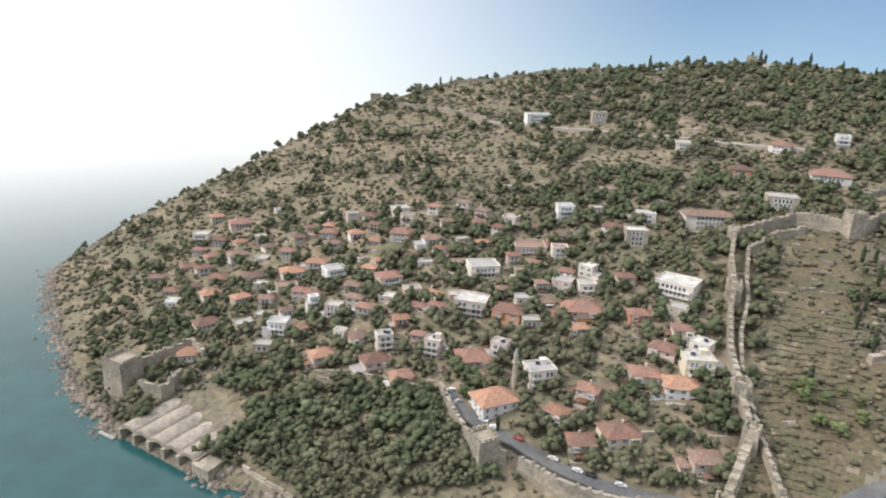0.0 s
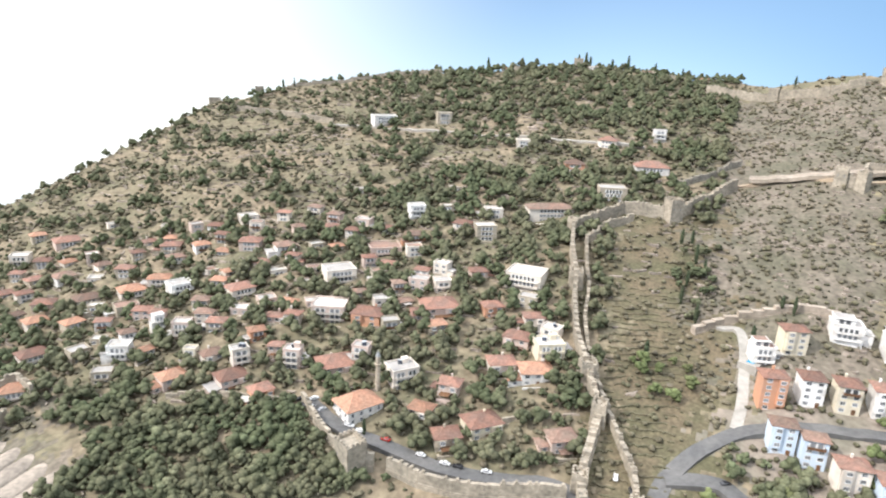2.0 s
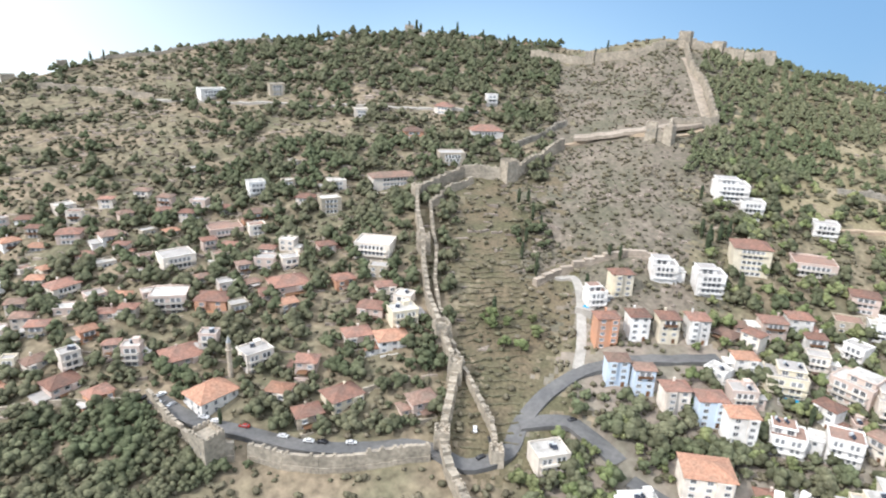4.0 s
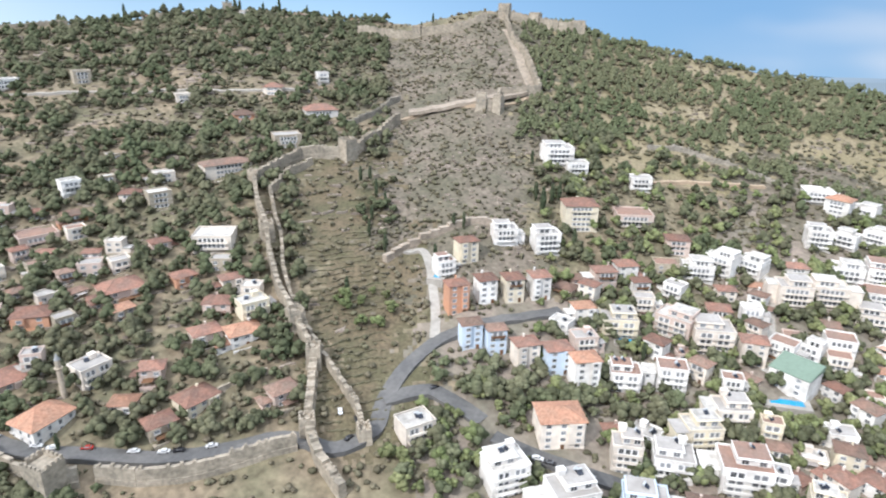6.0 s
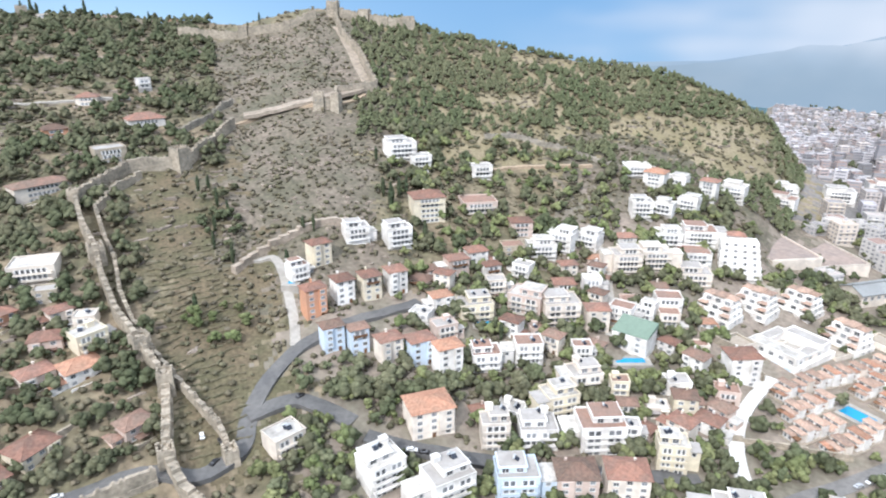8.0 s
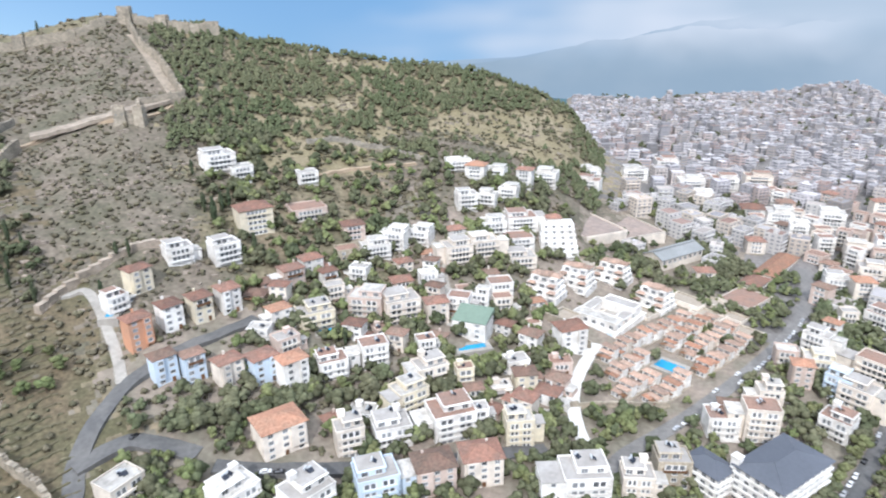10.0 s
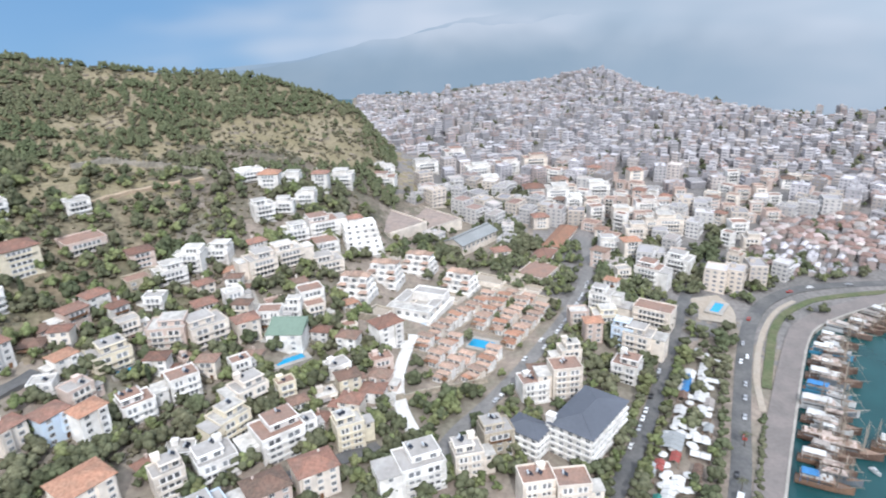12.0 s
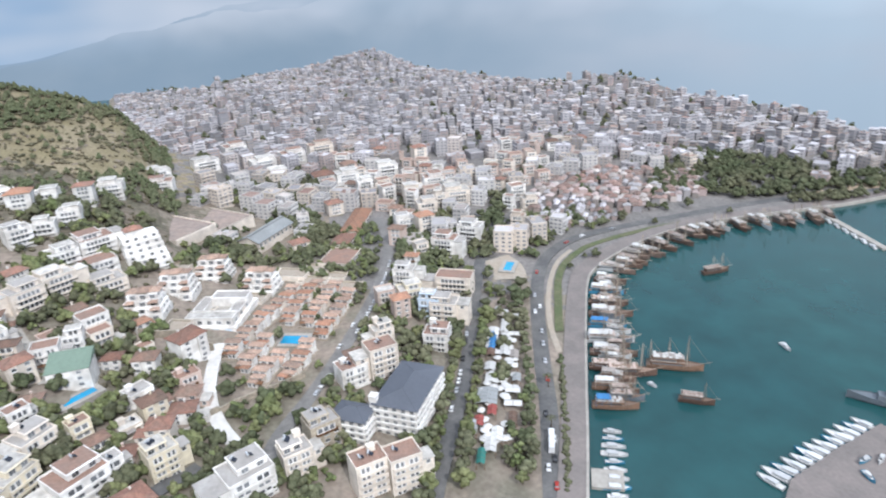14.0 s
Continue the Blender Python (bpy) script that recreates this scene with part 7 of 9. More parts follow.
def mass(name, models, x, y, sizes, mat, label, category, rnd):
    """One object made of many turned and scaled copies of a few leaf clouds."""
    z = height(x, y)
    pick = rnd.randint(0, len(models), len(x))
    verts, tris, base = [], [], 0
    for k, (points, faces) in enumerate(models):
        i = np.flatnonzero(pick == k)
        if len(i):
            t, s = rnd.uniform(0, 6.28, len(i)), rnd.uniform(sizes[0], sizes[1], len(i))
            px = (points[None, :, 0] * np.cos(t)[:, None] - points[None, :, 1] * np.sin(t)[:, None]) * s[:, None] + x[i][:, None]
            py = (points[None, :, 0] * np.sin(t)[:, None] + points[None, :, 1] * np.cos(t)[:, None]) * s[:, None] + y[i][:, None]
            pz = points[None, :, 2] * s[:, None] + z[i][:, None]
            verts.append(np.stack([px, py, pz], -1).reshape(-1, 3))
            tris.append((faces[None] + (base + np.arange(len(i)) * len(points))[:, None, None]).reshape(-1, 3))
            base += len(i) * len(points)
    ob = new(name, leaf_mesh(name, np.concatenate(verts), np.concatenate(tris), mat))
    return tagged(ob, label, category, kind="stuff")


rnd = np.random.RandomState(77)
CLEARINGS = [[(517, 183), (548, 155), (604, 123), (640, 87), (538, 72), (453, 161)], [(461, 278), (483, 269), (501, 247), (477, 233), (439, 267)],
             [(546, 302), (586, 255), (563, 246), (531, 290)]]


def in_clearing(x, y):
    """Whether each place lies in one of the bare glades of the wood."""
    inside = np.zeros(len(x), bool)
    for p in CLEARINGS:
        odd = np.zeros(len(x), bool)
        for (ax, ay), (bx, by) in zip(p, p[1:] + p[:1]):
            if ay != by:
                odd ^= ((ay > y) != (by > y)) & (x < (bx - ax) * (y - ay) / (by - ay) + ax)
        inside |= odd
    return inside


bush = [clumps(np.random.RandomState(s), [(0, 0, 0.45), (0.55, 0.3, 0.35)][:k], [0.85, 0.6][:k], 0.75, 2, 0.35) for s, k in ((1, 1), (2, 2), (3, 1))]
crown = [clumps(np.random.RandomState(s), [(0, 0, 2.6), (1.1, 0.3, 2.0), (-0.9, 0.6, 1.9), (0.1, -1.1, 2.1), (0.2, 0.5, 3.3)],
                [1.25, 1.1, 1.0, 1.1, 0.9], 0.85, 2, 0.42) for s in (4, 5, 6)]
pine = [clumps(np.random.RandomState(s), [(0, 0, 4.2), (1.2, 0.2, 3.1), (-1.0, 0.8, 2.9), (-0.2, -1.2, 3.0), (0.1, 0.1, 5.3)],
               [1.45, 1.35, 1.3, 1.35, 0.95], 0.8, 2, 0.5) for s in (7, 8, 9)]


def clumped(x, y, low, seed=0.0):
    return ripple(x * 1.1 + seed, y * 1.1) + 0.6 * ripple(x * 3.1, y * 3.1 + seed) > low


def off_paving(x, y, few=0.06):
    """Few trees grow on the paved ground of the terraced complex."""
    paved = np.array([within(PAVED, float(a), float(b)) or within(YARD_FRONT, float(a), float(b)) for a, b in zip(x, y)])
    keep = ~paved | (rnd.rand(len(x)) < few)
    return x[keep], y[keep]


sx1, sy1 = scatter(rnd, 30000, (-32, 84, 190, 720), lambda x, y, b, r: (clumped(x, y, -0.25) | (rnd.rand(len(x)) < 0.3))
                   & ~((b > 36) & (b < 51) & (r > 290) & (rnd.rand(len(x)) < 0.45)) & ~((b > 70) & (r < 420) & (rnd.rand(len(x)) < 0.6))
                   & ~((b > 29) & (b < 36) & (r > 205) & (r < 420) & (rnd.rand(len(x)) < 0.35)))
mass("scrub", bush, sx1, sy1, (0.8, 2.3), M_SCRUB, "dense olive-green and brown scrub on the hillside", "scrub", rnd)
sx9, sy9 = scatter(rnd, 5600, (32, 53, 280, 640), lambda x, y, b, r: rnd.rand(len(x)) < (0.3 + 0.45 * clumped(x, y, 0.0, 22)) * np.clip((b - 31) / 5, 0, 1))
mass("dry_bushes", bush[::2], sx9, sy9, (0.5, 1.5), M_THORN, "low grey thorn bushes dotting the bare slope", "scrub", rnd)
sx2, sy2 = scatter(rnd, 9500, (-30, 37, 215, 715), lambda x, y, b, r: clumped(x, y, 0.0, 30) | ((r < 470) & (rnd.rand(len(x)) < 0.7)) | ((r > 560) & (b > 3) & (rnd.rand(len(x)) < 0.5)))
field = (np.degrees(np.arctan2(sx2, sy2)) < 29) | (np.hypot(sx2, sy2) > 420)
field &= ~((np.degrees(np.arctan2(sx2, sy2)) < 9) & (np.hypot(sx2, sy2) > 400) & (rnd.rand(len(sx2)) < 0.62))
sx2, sy2 = sx2[field], sy2[field]
mass("hillside_trees", crown, sx2, sy2, (0.8, 2.2), M_LEAF, "dark green trees scattered between the old houses", "trees", rnd)
sx3, sy3 = scatter(rnd, 4600, (40, 92, 150, 470), lambda x, y, b, r: (clumped(x, y, 0.0, 60) | (rnd.rand(len(x)) < 0.28)) & ~((b < 51) & (r > 235)) & ~((b > 56) & (b < 73) & (r > 385) & (rnd.rand(len(x)) < 0.55)))
sx3, sy3 = off_paving(sx3, sy3)
mass("garden_trees", crown, sx3[::2], sy3[::2], (0.8, 2.0), M_LEAF_LIGHT, "light green garden trees between the white blocks", "trees", rnd)
mass("shade_trees", crown, sx3[1::2], sy3[1::2], (0.9, 2.3), M_LEAF, "green garden trees between the white blocks", "trees", rnd)
sx4, sy4 = scatter(rnd, 5200, (48, 85, 440, 690), lambda x, y, b, r: (r > 485 - 40 * ripple(x, y) - np.clip(62 - b, 0, 30) * 4) & (clumped(x, y, -0.5, 44) | (rnd.rand(len(x)) < 0.3)) & (~in_clearing(x, y) | (rnd.rand(len(x)) < 0.08)))
mass("pine_woods", pine, sx4, sy4, (0.75, 1.25), M_PINE, "dense green pine wood over the hill", "woods", rnd)
sx8, sy8 = scatter(rnd, 3200, (86, 124, 175, 470), lambda x, y, b, r: (clumped(x, y, 0.0, 15) | ((b > 91) & (b < 106) & (r > 260) & (rnd.rand(len(x)) < 0.6))) & (shore_distance(x, y) > 36) & ~((x * 0.44 + y * 0.9 < 28) & (x < 315) & (rnd.rand(len(x)) < 0.8)))
sx8, sy8 = off_paving(sx8, sy8)
mass("yard_trees", crown, sx8[::2], sy8[::2], (0.7, 1.5), M_LEAF_LIGHT, "light green trees in the yards of the lower town", "trees", rnd)
mass("street_trees", crown, sx8[1::2], sy8[1::2], (0.8, 2.1), M_LEAF, "green trees between the streets of the lower town", "trees", rnd)
sx6, sy6 = scatter(rnd, 900, (-24, 6, 212, 300), lambda x, y, b, r: (r < 262 + 1.2 * np.clip(-b, 0, 30)) & (y > 208) & (x > -84))
mass("grove_undergrowth", crown, sx6, sy6, (0.8, 1.5), M_LEAF, "dense dark undergrowth of the lower grove", "trees", rnd)
sx7, sy7 = scatter(rnd, 700, (126, 146, 540, 640), lambda x, y, b, r: rnd.rand(len(x)) < 0.9)
mass("park_trees", crown, sx7, sy7, (1.2, 2.4), M_LEAF, "dark green trees of the harbour park", "trees", rnd)


def thicket(name, polygon, count, sizes, mat, label, models=crown):
    """A dense stand of trees in one plot."""
    xs, ys = [p[0] for p in polygon], [p[1] for p in polygon]
    spots = [(random.uniform(min(xs), max(xs)), random.uniform(min(ys), max(ys))) for _ in range(count * 4)]
    spots = np.array([p for p in spots if within(polygon, *p) and not blocked(*p, 1.8)][:count])
    mass(name, models, spots[:, 0], spots[:, 1], sizes, mat, label, "trees", rnd)


thicket("bank_trees", BANK, 70, (1.0, 2.3), M_LEAF, "dense green trees on the planted bank")
thicket("school_trees", [(561, -19), (536, -47), (486, -58), (440, -39), (442, -18), (488, -7), (516, 2)], 80, (1.2, 2.4), M_LEAF, "dark green trees round the school")
thicket("slope_trees", [(452, -35), (439, -63), (382, -64), (375, -44), (411, -28)], 30, (1.0, 2.0), M_LEAF, "green trees between long brown roofs")
thicket("upper_trees", [(585, -8), (600, -60), (545, -62), (540, -20)], 60, (1.2, 2.4), M_LEAF, "dark green trees on the slope above the school")
thicket("corner_trees", [(430, -100), (420, -140), (455, -150), (480, -118)], 30, (1.0, 2.0), M_LEAF, "green trees in the courts behind the street")
thicket("lawn_trees", [(510, 47), (562, 11), (570, -14), (516, 2), (517, 20)], 30, (1.0, 2.0), M_LEAF_LIGHT, "light green trees above the school yard")
thicket("square_trees", [(648, -105), (625, -131), (588, -129), (599, -105)], 26, (1.4, 2.6), M_LEAF, "dark trees on a town square")
thicket("court_trees", [(416, -98), (408, -123), (359, -106), (365, -87), (390, -85)], 34, (1.0, 2.0), M_LEAF, "green trees in the courts by the street")
avenue = np.array(along([(366, -140), (397, -160), (433, -181), (464, -197)], 1.6))
avenue = avenue + rnd.normal(0, 4.0, avenue.shape)
mass("avenue_trees", crown, avenue[:, 0], avenue[:, 1], (1.0, 2.2), M_LEAF, "dark green trees closing over the avenue", "trees", rnd)
hedge = np.array(along([(165, -94.5), (169, -96.5), (189, -106.8), (216, -120.7), (248, -136.1)], 1.6))
hedge = hedge + rnd.normal(0, 0.5, hedge.shape)
mass("hedge", bush, hedge[:, 0], hedge[:, 1], (1.0, 2.0), M_LEAF, "clipped green hedge beside the coast road", "hedge", rnd)
ridge = np.array(along([(150, 700), (214, 672), (240, 661), (268, 649), (296, 636), (323, 619), (350, 601), (375, 580), (400, 558)], 2.2))
ridge = ridge + rnd.normal(0, 5.0, ridge.shape)
ridge = ridge[clumped(ridge[:, 0] * 2, ridge[:, 1] * 2, -0.3, 8)]
mass("ridge_trees", crown + pine[:1], ridge[:, 0], ridge[:, 1], (0.7, 2.0), M_LEAF, "dark trees along the castle ridge", "trees", rnd)
sx5, sy5 = scatter(rnd, 4200, (84, 146, 300, 1300), lambda x, y, b, r: clumped(x, y, 0.15, 90))
mass("town_trees", crown, sx5, sy5, (0.9, 2.2), M_LEAF, "dark green trees between the town blocks", "trees", rnd)

# stone terraces and loose rock on the dry slopes
def terraces(count, reach, keep, label, name, long, seed):
    rnd = np.random.RandomState(seed)
    x, y = scatter(rnd, count, reach, keep)
    verts, faces = [], []
    for px, py in zip(x, y):
        e = 2.0
        gx_, gy_ = lift(px + e, py) - lift(px - e, py), lift(px, py + e) - lift(px, py - e)
        a = math.atan2(gx_, -gy_) + rnd.normal(0, 0.25)
        half, thick, tall = rnd.uniform(*long) / 2, rnd.uniform(0.4, 0.9), rnd.uniform(0.5, 1.5)
        z = lift(px, py)
        base = len(verts)
        for k in range(4):
            u = (k / 3 * 2 - 1) * half
            bend = rnd.normal(0, 0.3)
            for v, up in ((-thick, -1.0), (-thick * 0.7, tall * rnd.uniform(0.5, 1.1)), (thick * 0.7, tall * rnd.uniform(0.5, 1.0)), (thick, -1.0)):
                verts.append((px + math.cos(a) * u - math.sin(a) * (v + bend), py + math.sin(a) * u + math.cos(a) * (v + bend), z + up))
        for k in range(3):
            for j in range(3):
                q = base + k * 4 + j
                faces.append((q, q + 1, q + 5, q + 4))
        faces += [(base, base + 3, base + 2, base + 1), (base + 12, base + 13, base + 14, base + 15)]
    ob = new(name, mesh_of(name, verts, faces, [M_RUBBLE]))
    tagged(ob, label, "stonework", kind="stuff")


terraces(2300, (-30, 34, 240, 690), lambda x, y, b, r: (r > 330) | (rnd.rand(len(x)) < 0.6), "broken pale stone terrace walls on the hillside", "terrace_walls", (2, 9), 5)
terraces(500, (52, 84, 430, 660), lambda x, y, b, r: in_clearing(x, y) | (rnd.rand(len(x)) < 0.1), "pale rocks in the glades of the wood", "glade_rocks", (1, 5), 16)
terraces(500, (35, 52, 280, 640), lambda x, y, b, r: r > 300, "pale limestone outcrops on the bare slope", "rock_outcrops", (1, 4), 6)


def field_terraces():
    """Grassed steps that follow the slope's own contours across the old field."""
    rnd = np.random.RandomState(7)
    verts, faces = [], []
    for level in np.arange(lift(110, 185), lift(200, 285), 1.25):
        last = None
        for b in np.arange(29.5, 36.6, 0.22):
            s, c = math.sin(math.radians(b)), math.cos(math.radians(b))
            reach = np.arange(205, 345, 0.5)
            up = height(s * reach, c * reach)
            k = int(np.argmax(up > level))
            if k == 0 or rnd.rand() < 0.1:
                last = None
                continue
            r = reach[k] + rnd.normal(0, 0.25)
            tall = rnd.uniform(0.35, 0.8)
            here = [(s * (r + o), c * (r + o), level + z) for o, z in ((-0.7, -0.8), (-0.35, tall), (0.6, tall * 0.9), (1.4, -0.4))]
            if last:
                base = len(verts)
                verts.extend(last + here)
                faces.extend((base + j, base + j + 1, base + j + 5, base + j + 4) for j in range(3))
            last = here
    ob = new("field_terraces", mesh_of("field_terraces", verts, faces, [M_BANK]))
    tagged(ob, "dry stone terrace edges in the old field", "stonework", kind="stuff")


field_terraces()


# the rocky shore below the hill
def shore_rocks():
    rnd = np.random.RandomState(8)
    line = along([(-84, 230), (-92, 232)], 3) + along([(-145, 262), (-162, 277), (-185, 299), (-214, 342), (-246, 388), (-274, 432), (-292, 480)], 1.1)
    line += along([(-100, 235), (-75, 225), (-40, 205), (0, 176)], 2.0)
    verts, faces = [], []
    for px, py in line:
        for _ in range(3):
            cx, cy, r = px + rnd.normal(0, 3.2), py + rnd.normal(0, 3.2), rnd.uniform(0.6, 2.2)
            z = max(lift(cx, cy), -0.6)
            base = len(verts)
            for k in range(3):
                for j in range(6):
                    a, q = j * 1.047 + k, r * (1.0, 0.8, 0.3)[k] * rnd.uniform(0.7, 1.25)
                    verts.append((cx + math.cos(a) * q, cy + math.sin(a) * q, z + (-0.8, 0.35 * r, 0.85 * r)[k] * rnd.uniform(0.8, 1.2)))
            for k in range(2):
                for j in range(6):
                    faces.append((base + k * 6 + j, base + k * 6 + (j + 1) % 6, base + k * 6 + 6 + (j + 1) % 6, base + k * 6 + 6 + j))
            faces.append(tuple(base + 12 + j for j in range(6)))
    tagged(new("shore_rocks", mesh_of("shore_rocks", verts, faces, [M_RUBBLE])), "jagged pale rocks along the waterline", "rocks", kind="stuff")


shore_rocks()

# ---- the wide town ----
PARK = [(464, -372), (469, -449), (423, -463), (383, -428), (387, -377), (414, -345)]
MARKET = [(432, -205), (485, -240), (490, -309), (450, -372), (412, -352), (405, -296), (393, -240), (396, -205)]
STALLS = [(448, -220), (441, -246), (407, -275), (392, -254), (394, -221), (418, -208)]
DECK = [(365, -138), (370, -152), (354, -168), (325, -150), (334, -134)]


def wide_town():
    """Blocks of flats by the thousand: walls, parapets, roof rooms and rows of windows."""
    rnd = np.random.RandomState(21)
    verts, faces, index = [], [], []

    def slab(cx, cy, c, s, x0, y0, z0, x1, y1, z1, wall, top):
        base = len(verts)
        for z in (z0, z1):
            for u, v in ((x0, y0), (x1, y0), (x1, y1), (x0, y1)):
                verts.append((cx + c * u - s * v, cy + s * u + c * v, z))
        for f, m in (((4, 5, 6, 7), top), ((0, 1, 5, 4), wall), ((1, 2, 6, 5), wall), ((2, 3, 7, 6), wall), ((3, 0, 4, 7), wall)):
            faces.append(tuple(base + i for i in f)), index.append(m)

    def pane(cx, cy, c, s, side, u0, u1, off, z0, z1):
        base = len(verts)
        for u, z in ((u0, z0), (u1, z0), (u1, z1), (u0, z1)):
            px, py = (u, off) if side == 0 else (off, u)
            verts.append((cx + c * px - s * py, cy + s * px + c * py, z))
        faces.append((base, base + 1, base + 2, base + 3)), index.append(5)

    x, y, small = [], [], []
    for step, fine_grain in ((17.0, False), (11.2, True)):
        gx_, gy_ = np.meshgrid(np.arange(250, 1420, step), np.arange(-1000, 260, step))
        px = gx_.ravel() + rnd.uniform(-0.32, 0.32, gx_.size) * step + 26 * np.sin(gy_.ravel() * 0.013) + 9 * np.sin(gx_.ravel() * 0.031)
        py = gy_.ravel() + rnd.uniform(-0.32, 0.32, gx_.size) * step + 22 * np.sin(gx_.ravel() * 0.011 + 1) + 8 * np.sin(gy_.ravel() * 0.027)
        edge_of = 640 + 60 * ripple(px * 0.4, py * 0.4)
        mine = (np.hypot(px, py) > edge_of) == fine_grain
        x.append(px[mine]), y.append(py[mine]), small.append(np.full(mine.sum(), fine_grain))
    x, y, small = np.concatenate(x), np.concatenate(y), np.concatenate(small)
    far, bear = np.hypot(x, y), np.degrees(np.arctan2(x, y))
    limit = np.interp(bear, [p[0] for p in FOOT], [p[1] for p in FOOT]) - 8
    edge = shore_distance(x, y)
    ok = (bear > np.where(far > 860, 80.6, 82.5)) & (bear < 152) & (far > np.where(bear > 100, 375, 440)) & (far < limit) & (edge > np.where(bear < 90, 10, 40)) & (rnd.rand(len(x)) < 0.9)
    ok &= ~((bear < 86) & (far < 690))
    for fx, fy, fr in FOOTPRINTS:
        ok &= np.hypot(x - fx, y - fy) > fr * 0.85 + 5.5
    for width, line in ROADS.values():
        for px, py in line[::3]:
            ok &= np.hypot(x - px, y - py) > width / 2 + 7
    # a few long streets cut through
    for x0, y0, dx, dy in ((475, -240, 0.86, -0.5), (640, -70, 0.96, -0.28)):
        across = np.abs((x - x0) * dy - (y - y0) * dx)
        run = (x - x0) * dx + (y - y0) * dy
        ok &= ~((across < 5.0) & (run > -40) & (run < 150))
    z = height(x, y)
    for i in np.flatnonzero(ok):
        px, py = x[i], y[i]
        if within(PARK, px, py) or within(MARKET, px, py) or within(DECK, px, py):
            continue
        a = 0.42 - 0.25 * math.sin(px * 0.003) + rnd.choice((0, 0, 0.2, -0.2, 0.45)) - radians(60) + 0.5 * math.sin(px * 0.006 + py * 0.009)
        c, s = math.cos(a), math.sin(a)
        w, d = rnd.uniform(9.5, 15.5) / 2, rnd.uniform(9, 14) / 2
        floors = rnd.choice((2, 3, 3, 4, 4, 5))
        if small[i]:
            w, d, floors = rnd.uniform(5.5, 11.5) / 2, rnd.uniform(5, 9) / 2, rnd.choice((1, 2, 2, 3, 3, 4, 5))
        if far[i] > 1000:
            floors = min(floors, 3)
        tall = floors * 2.9
        # blocks farther off get the walls greyed for haze
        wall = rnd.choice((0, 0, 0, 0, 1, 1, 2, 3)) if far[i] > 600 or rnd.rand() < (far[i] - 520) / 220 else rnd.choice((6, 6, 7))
        top = rnd.choice((0, 3, 3, 1, 4) if rnd.rand() < 0.6 else (0, 3, 3))
        zb = z[i]
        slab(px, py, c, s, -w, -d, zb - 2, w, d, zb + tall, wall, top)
        if small[i]:
            if rnd.rand() < 0.5:
                ux, uy = rnd.uniform(-w * 0.4, w * 0.4), rnd.uniform(-d * 0.4, d * 0.4)
                slab(px, py, c, s, ux - 1.3, uy - 1.2, zb + tall, ux + 1.3, uy + 1.2, zb + tall + 2.0, wall, 3)
            for k in range(floors):
                z0 = zb + k * 2.9 + 1.0
                for side, half, off in ((0, w, -d), (0, w, d), (1, d, -w), (1, d, w)):
                    nx, ny = (-s * off, c * off) if side == 0 else (c * off, s * off)
                    if nx * px + ny * py < 0:
                        pane(px, py, c, s, side, -half * 0.75, half * 0.75, off + math.copysign(0.06, off), z0, z0 + 1.2)
        else:
            q = 0.35
            for x0, y0, x1, y1 in ((-w, -d, w, -d + q), (-w, d - q, w, d), (-w, -d + q, -w + q, d - q), (w - q, -d + q, w, d - q)):
                slab(px, py, c, s, x0, y0, zb + tall, x1, y1, zb + tall + 0.8, wall, wall)
            if rnd.rand() < 0.6:
                ux, uy = rnd.uniform(-w * 0.4, w * 0.4), rnd.uniform(-d * 0.4, d * 0.4)
                slab(px, py, c, s, ux - 1.8, uy - 1.5, zb + tall, ux + 1.8, uy + 1.5, zb + tall + 2.4, wall, 3)
            fine = far[i] < 850
            for k in range(floors):
                z0 = zb + k * 2.9 + 0.9
                for side, half, off in ((0, w, -d), (0, w, d), (1, d, -w), (1, d, w)):
                    # the sides towards the harbour
                    nx, ny = (-s * off, c * off) if side == 0 else (c * off, s * off)
                    if nx * px + ny * py > 0:
                        continue
                    o = off * 1.004 + (0.05 if off > 0 else -0.05)
                    if fine:
                        n = 3
                        for j in range(n):
                            u = -half + 2 * half * (j + 0.5) / n
                            pane(px, py, c, s, side, u - 0.95, u + 0.95, o, z0, z0 + 1.4)
                    else:
                        pane(px, py, c, s, side, -half * 0.8, half * 0.8, o, z0 + 0.1, z0 + 1.2)
                    if k and rnd.rand() < 0.75 and side == 0:
                        b = 1.1 if off > 0 else -1.1
                        y0, y1 = sorted((off, off + b))
                        slab(px, py, c, s, -half * 0.75, y0, z0 - 1.05, half * 0.75, y1, z0 - 0.1, wall, wall)
    # the low roofs of the bazaar, and its rows of pale stalls
    for gx0 in np.arange(385, 500, 6.6):
        for gy0 in np.arange(-380, -195, 7.4):
            px, py = gx0 + rnd.uniform(-1.6, 1.6), gy0 + rnd.uniform(-1.6, 1.6)
            stall = within(STALLS, px, py)
            if not within(MARKET, px, py) or rnd.rand() < 0.08 or any(gap_to(line[::3], px, py) < width / 2 + 4 for width, line in ROADS.values()):
                continue
            a = radians(-38) + rnd.normal(0, 0.12)
            c, s, zb = math.cos(a), math.sin(a), lift(px, py)
            w, d, tall = rnd.uniform(2.8, 4.4), rnd.uniform(2.2, 3.2) if not stall else rnd.uniform(1.3, 1.9), rnd.uniform(3, 6.5) if not stall else 3.0
            top = rnd.choice((4, 4, 4, 4, 1, 2, 3)) if not stall else rnd.choice((0, 0, 0, 3, 4))
            slab(px, py, c, s, -w, -d, zb - 1, w, d, zb + tall, rnd.choice((0, 1, 2, 3)), top)
            base = len(verts)
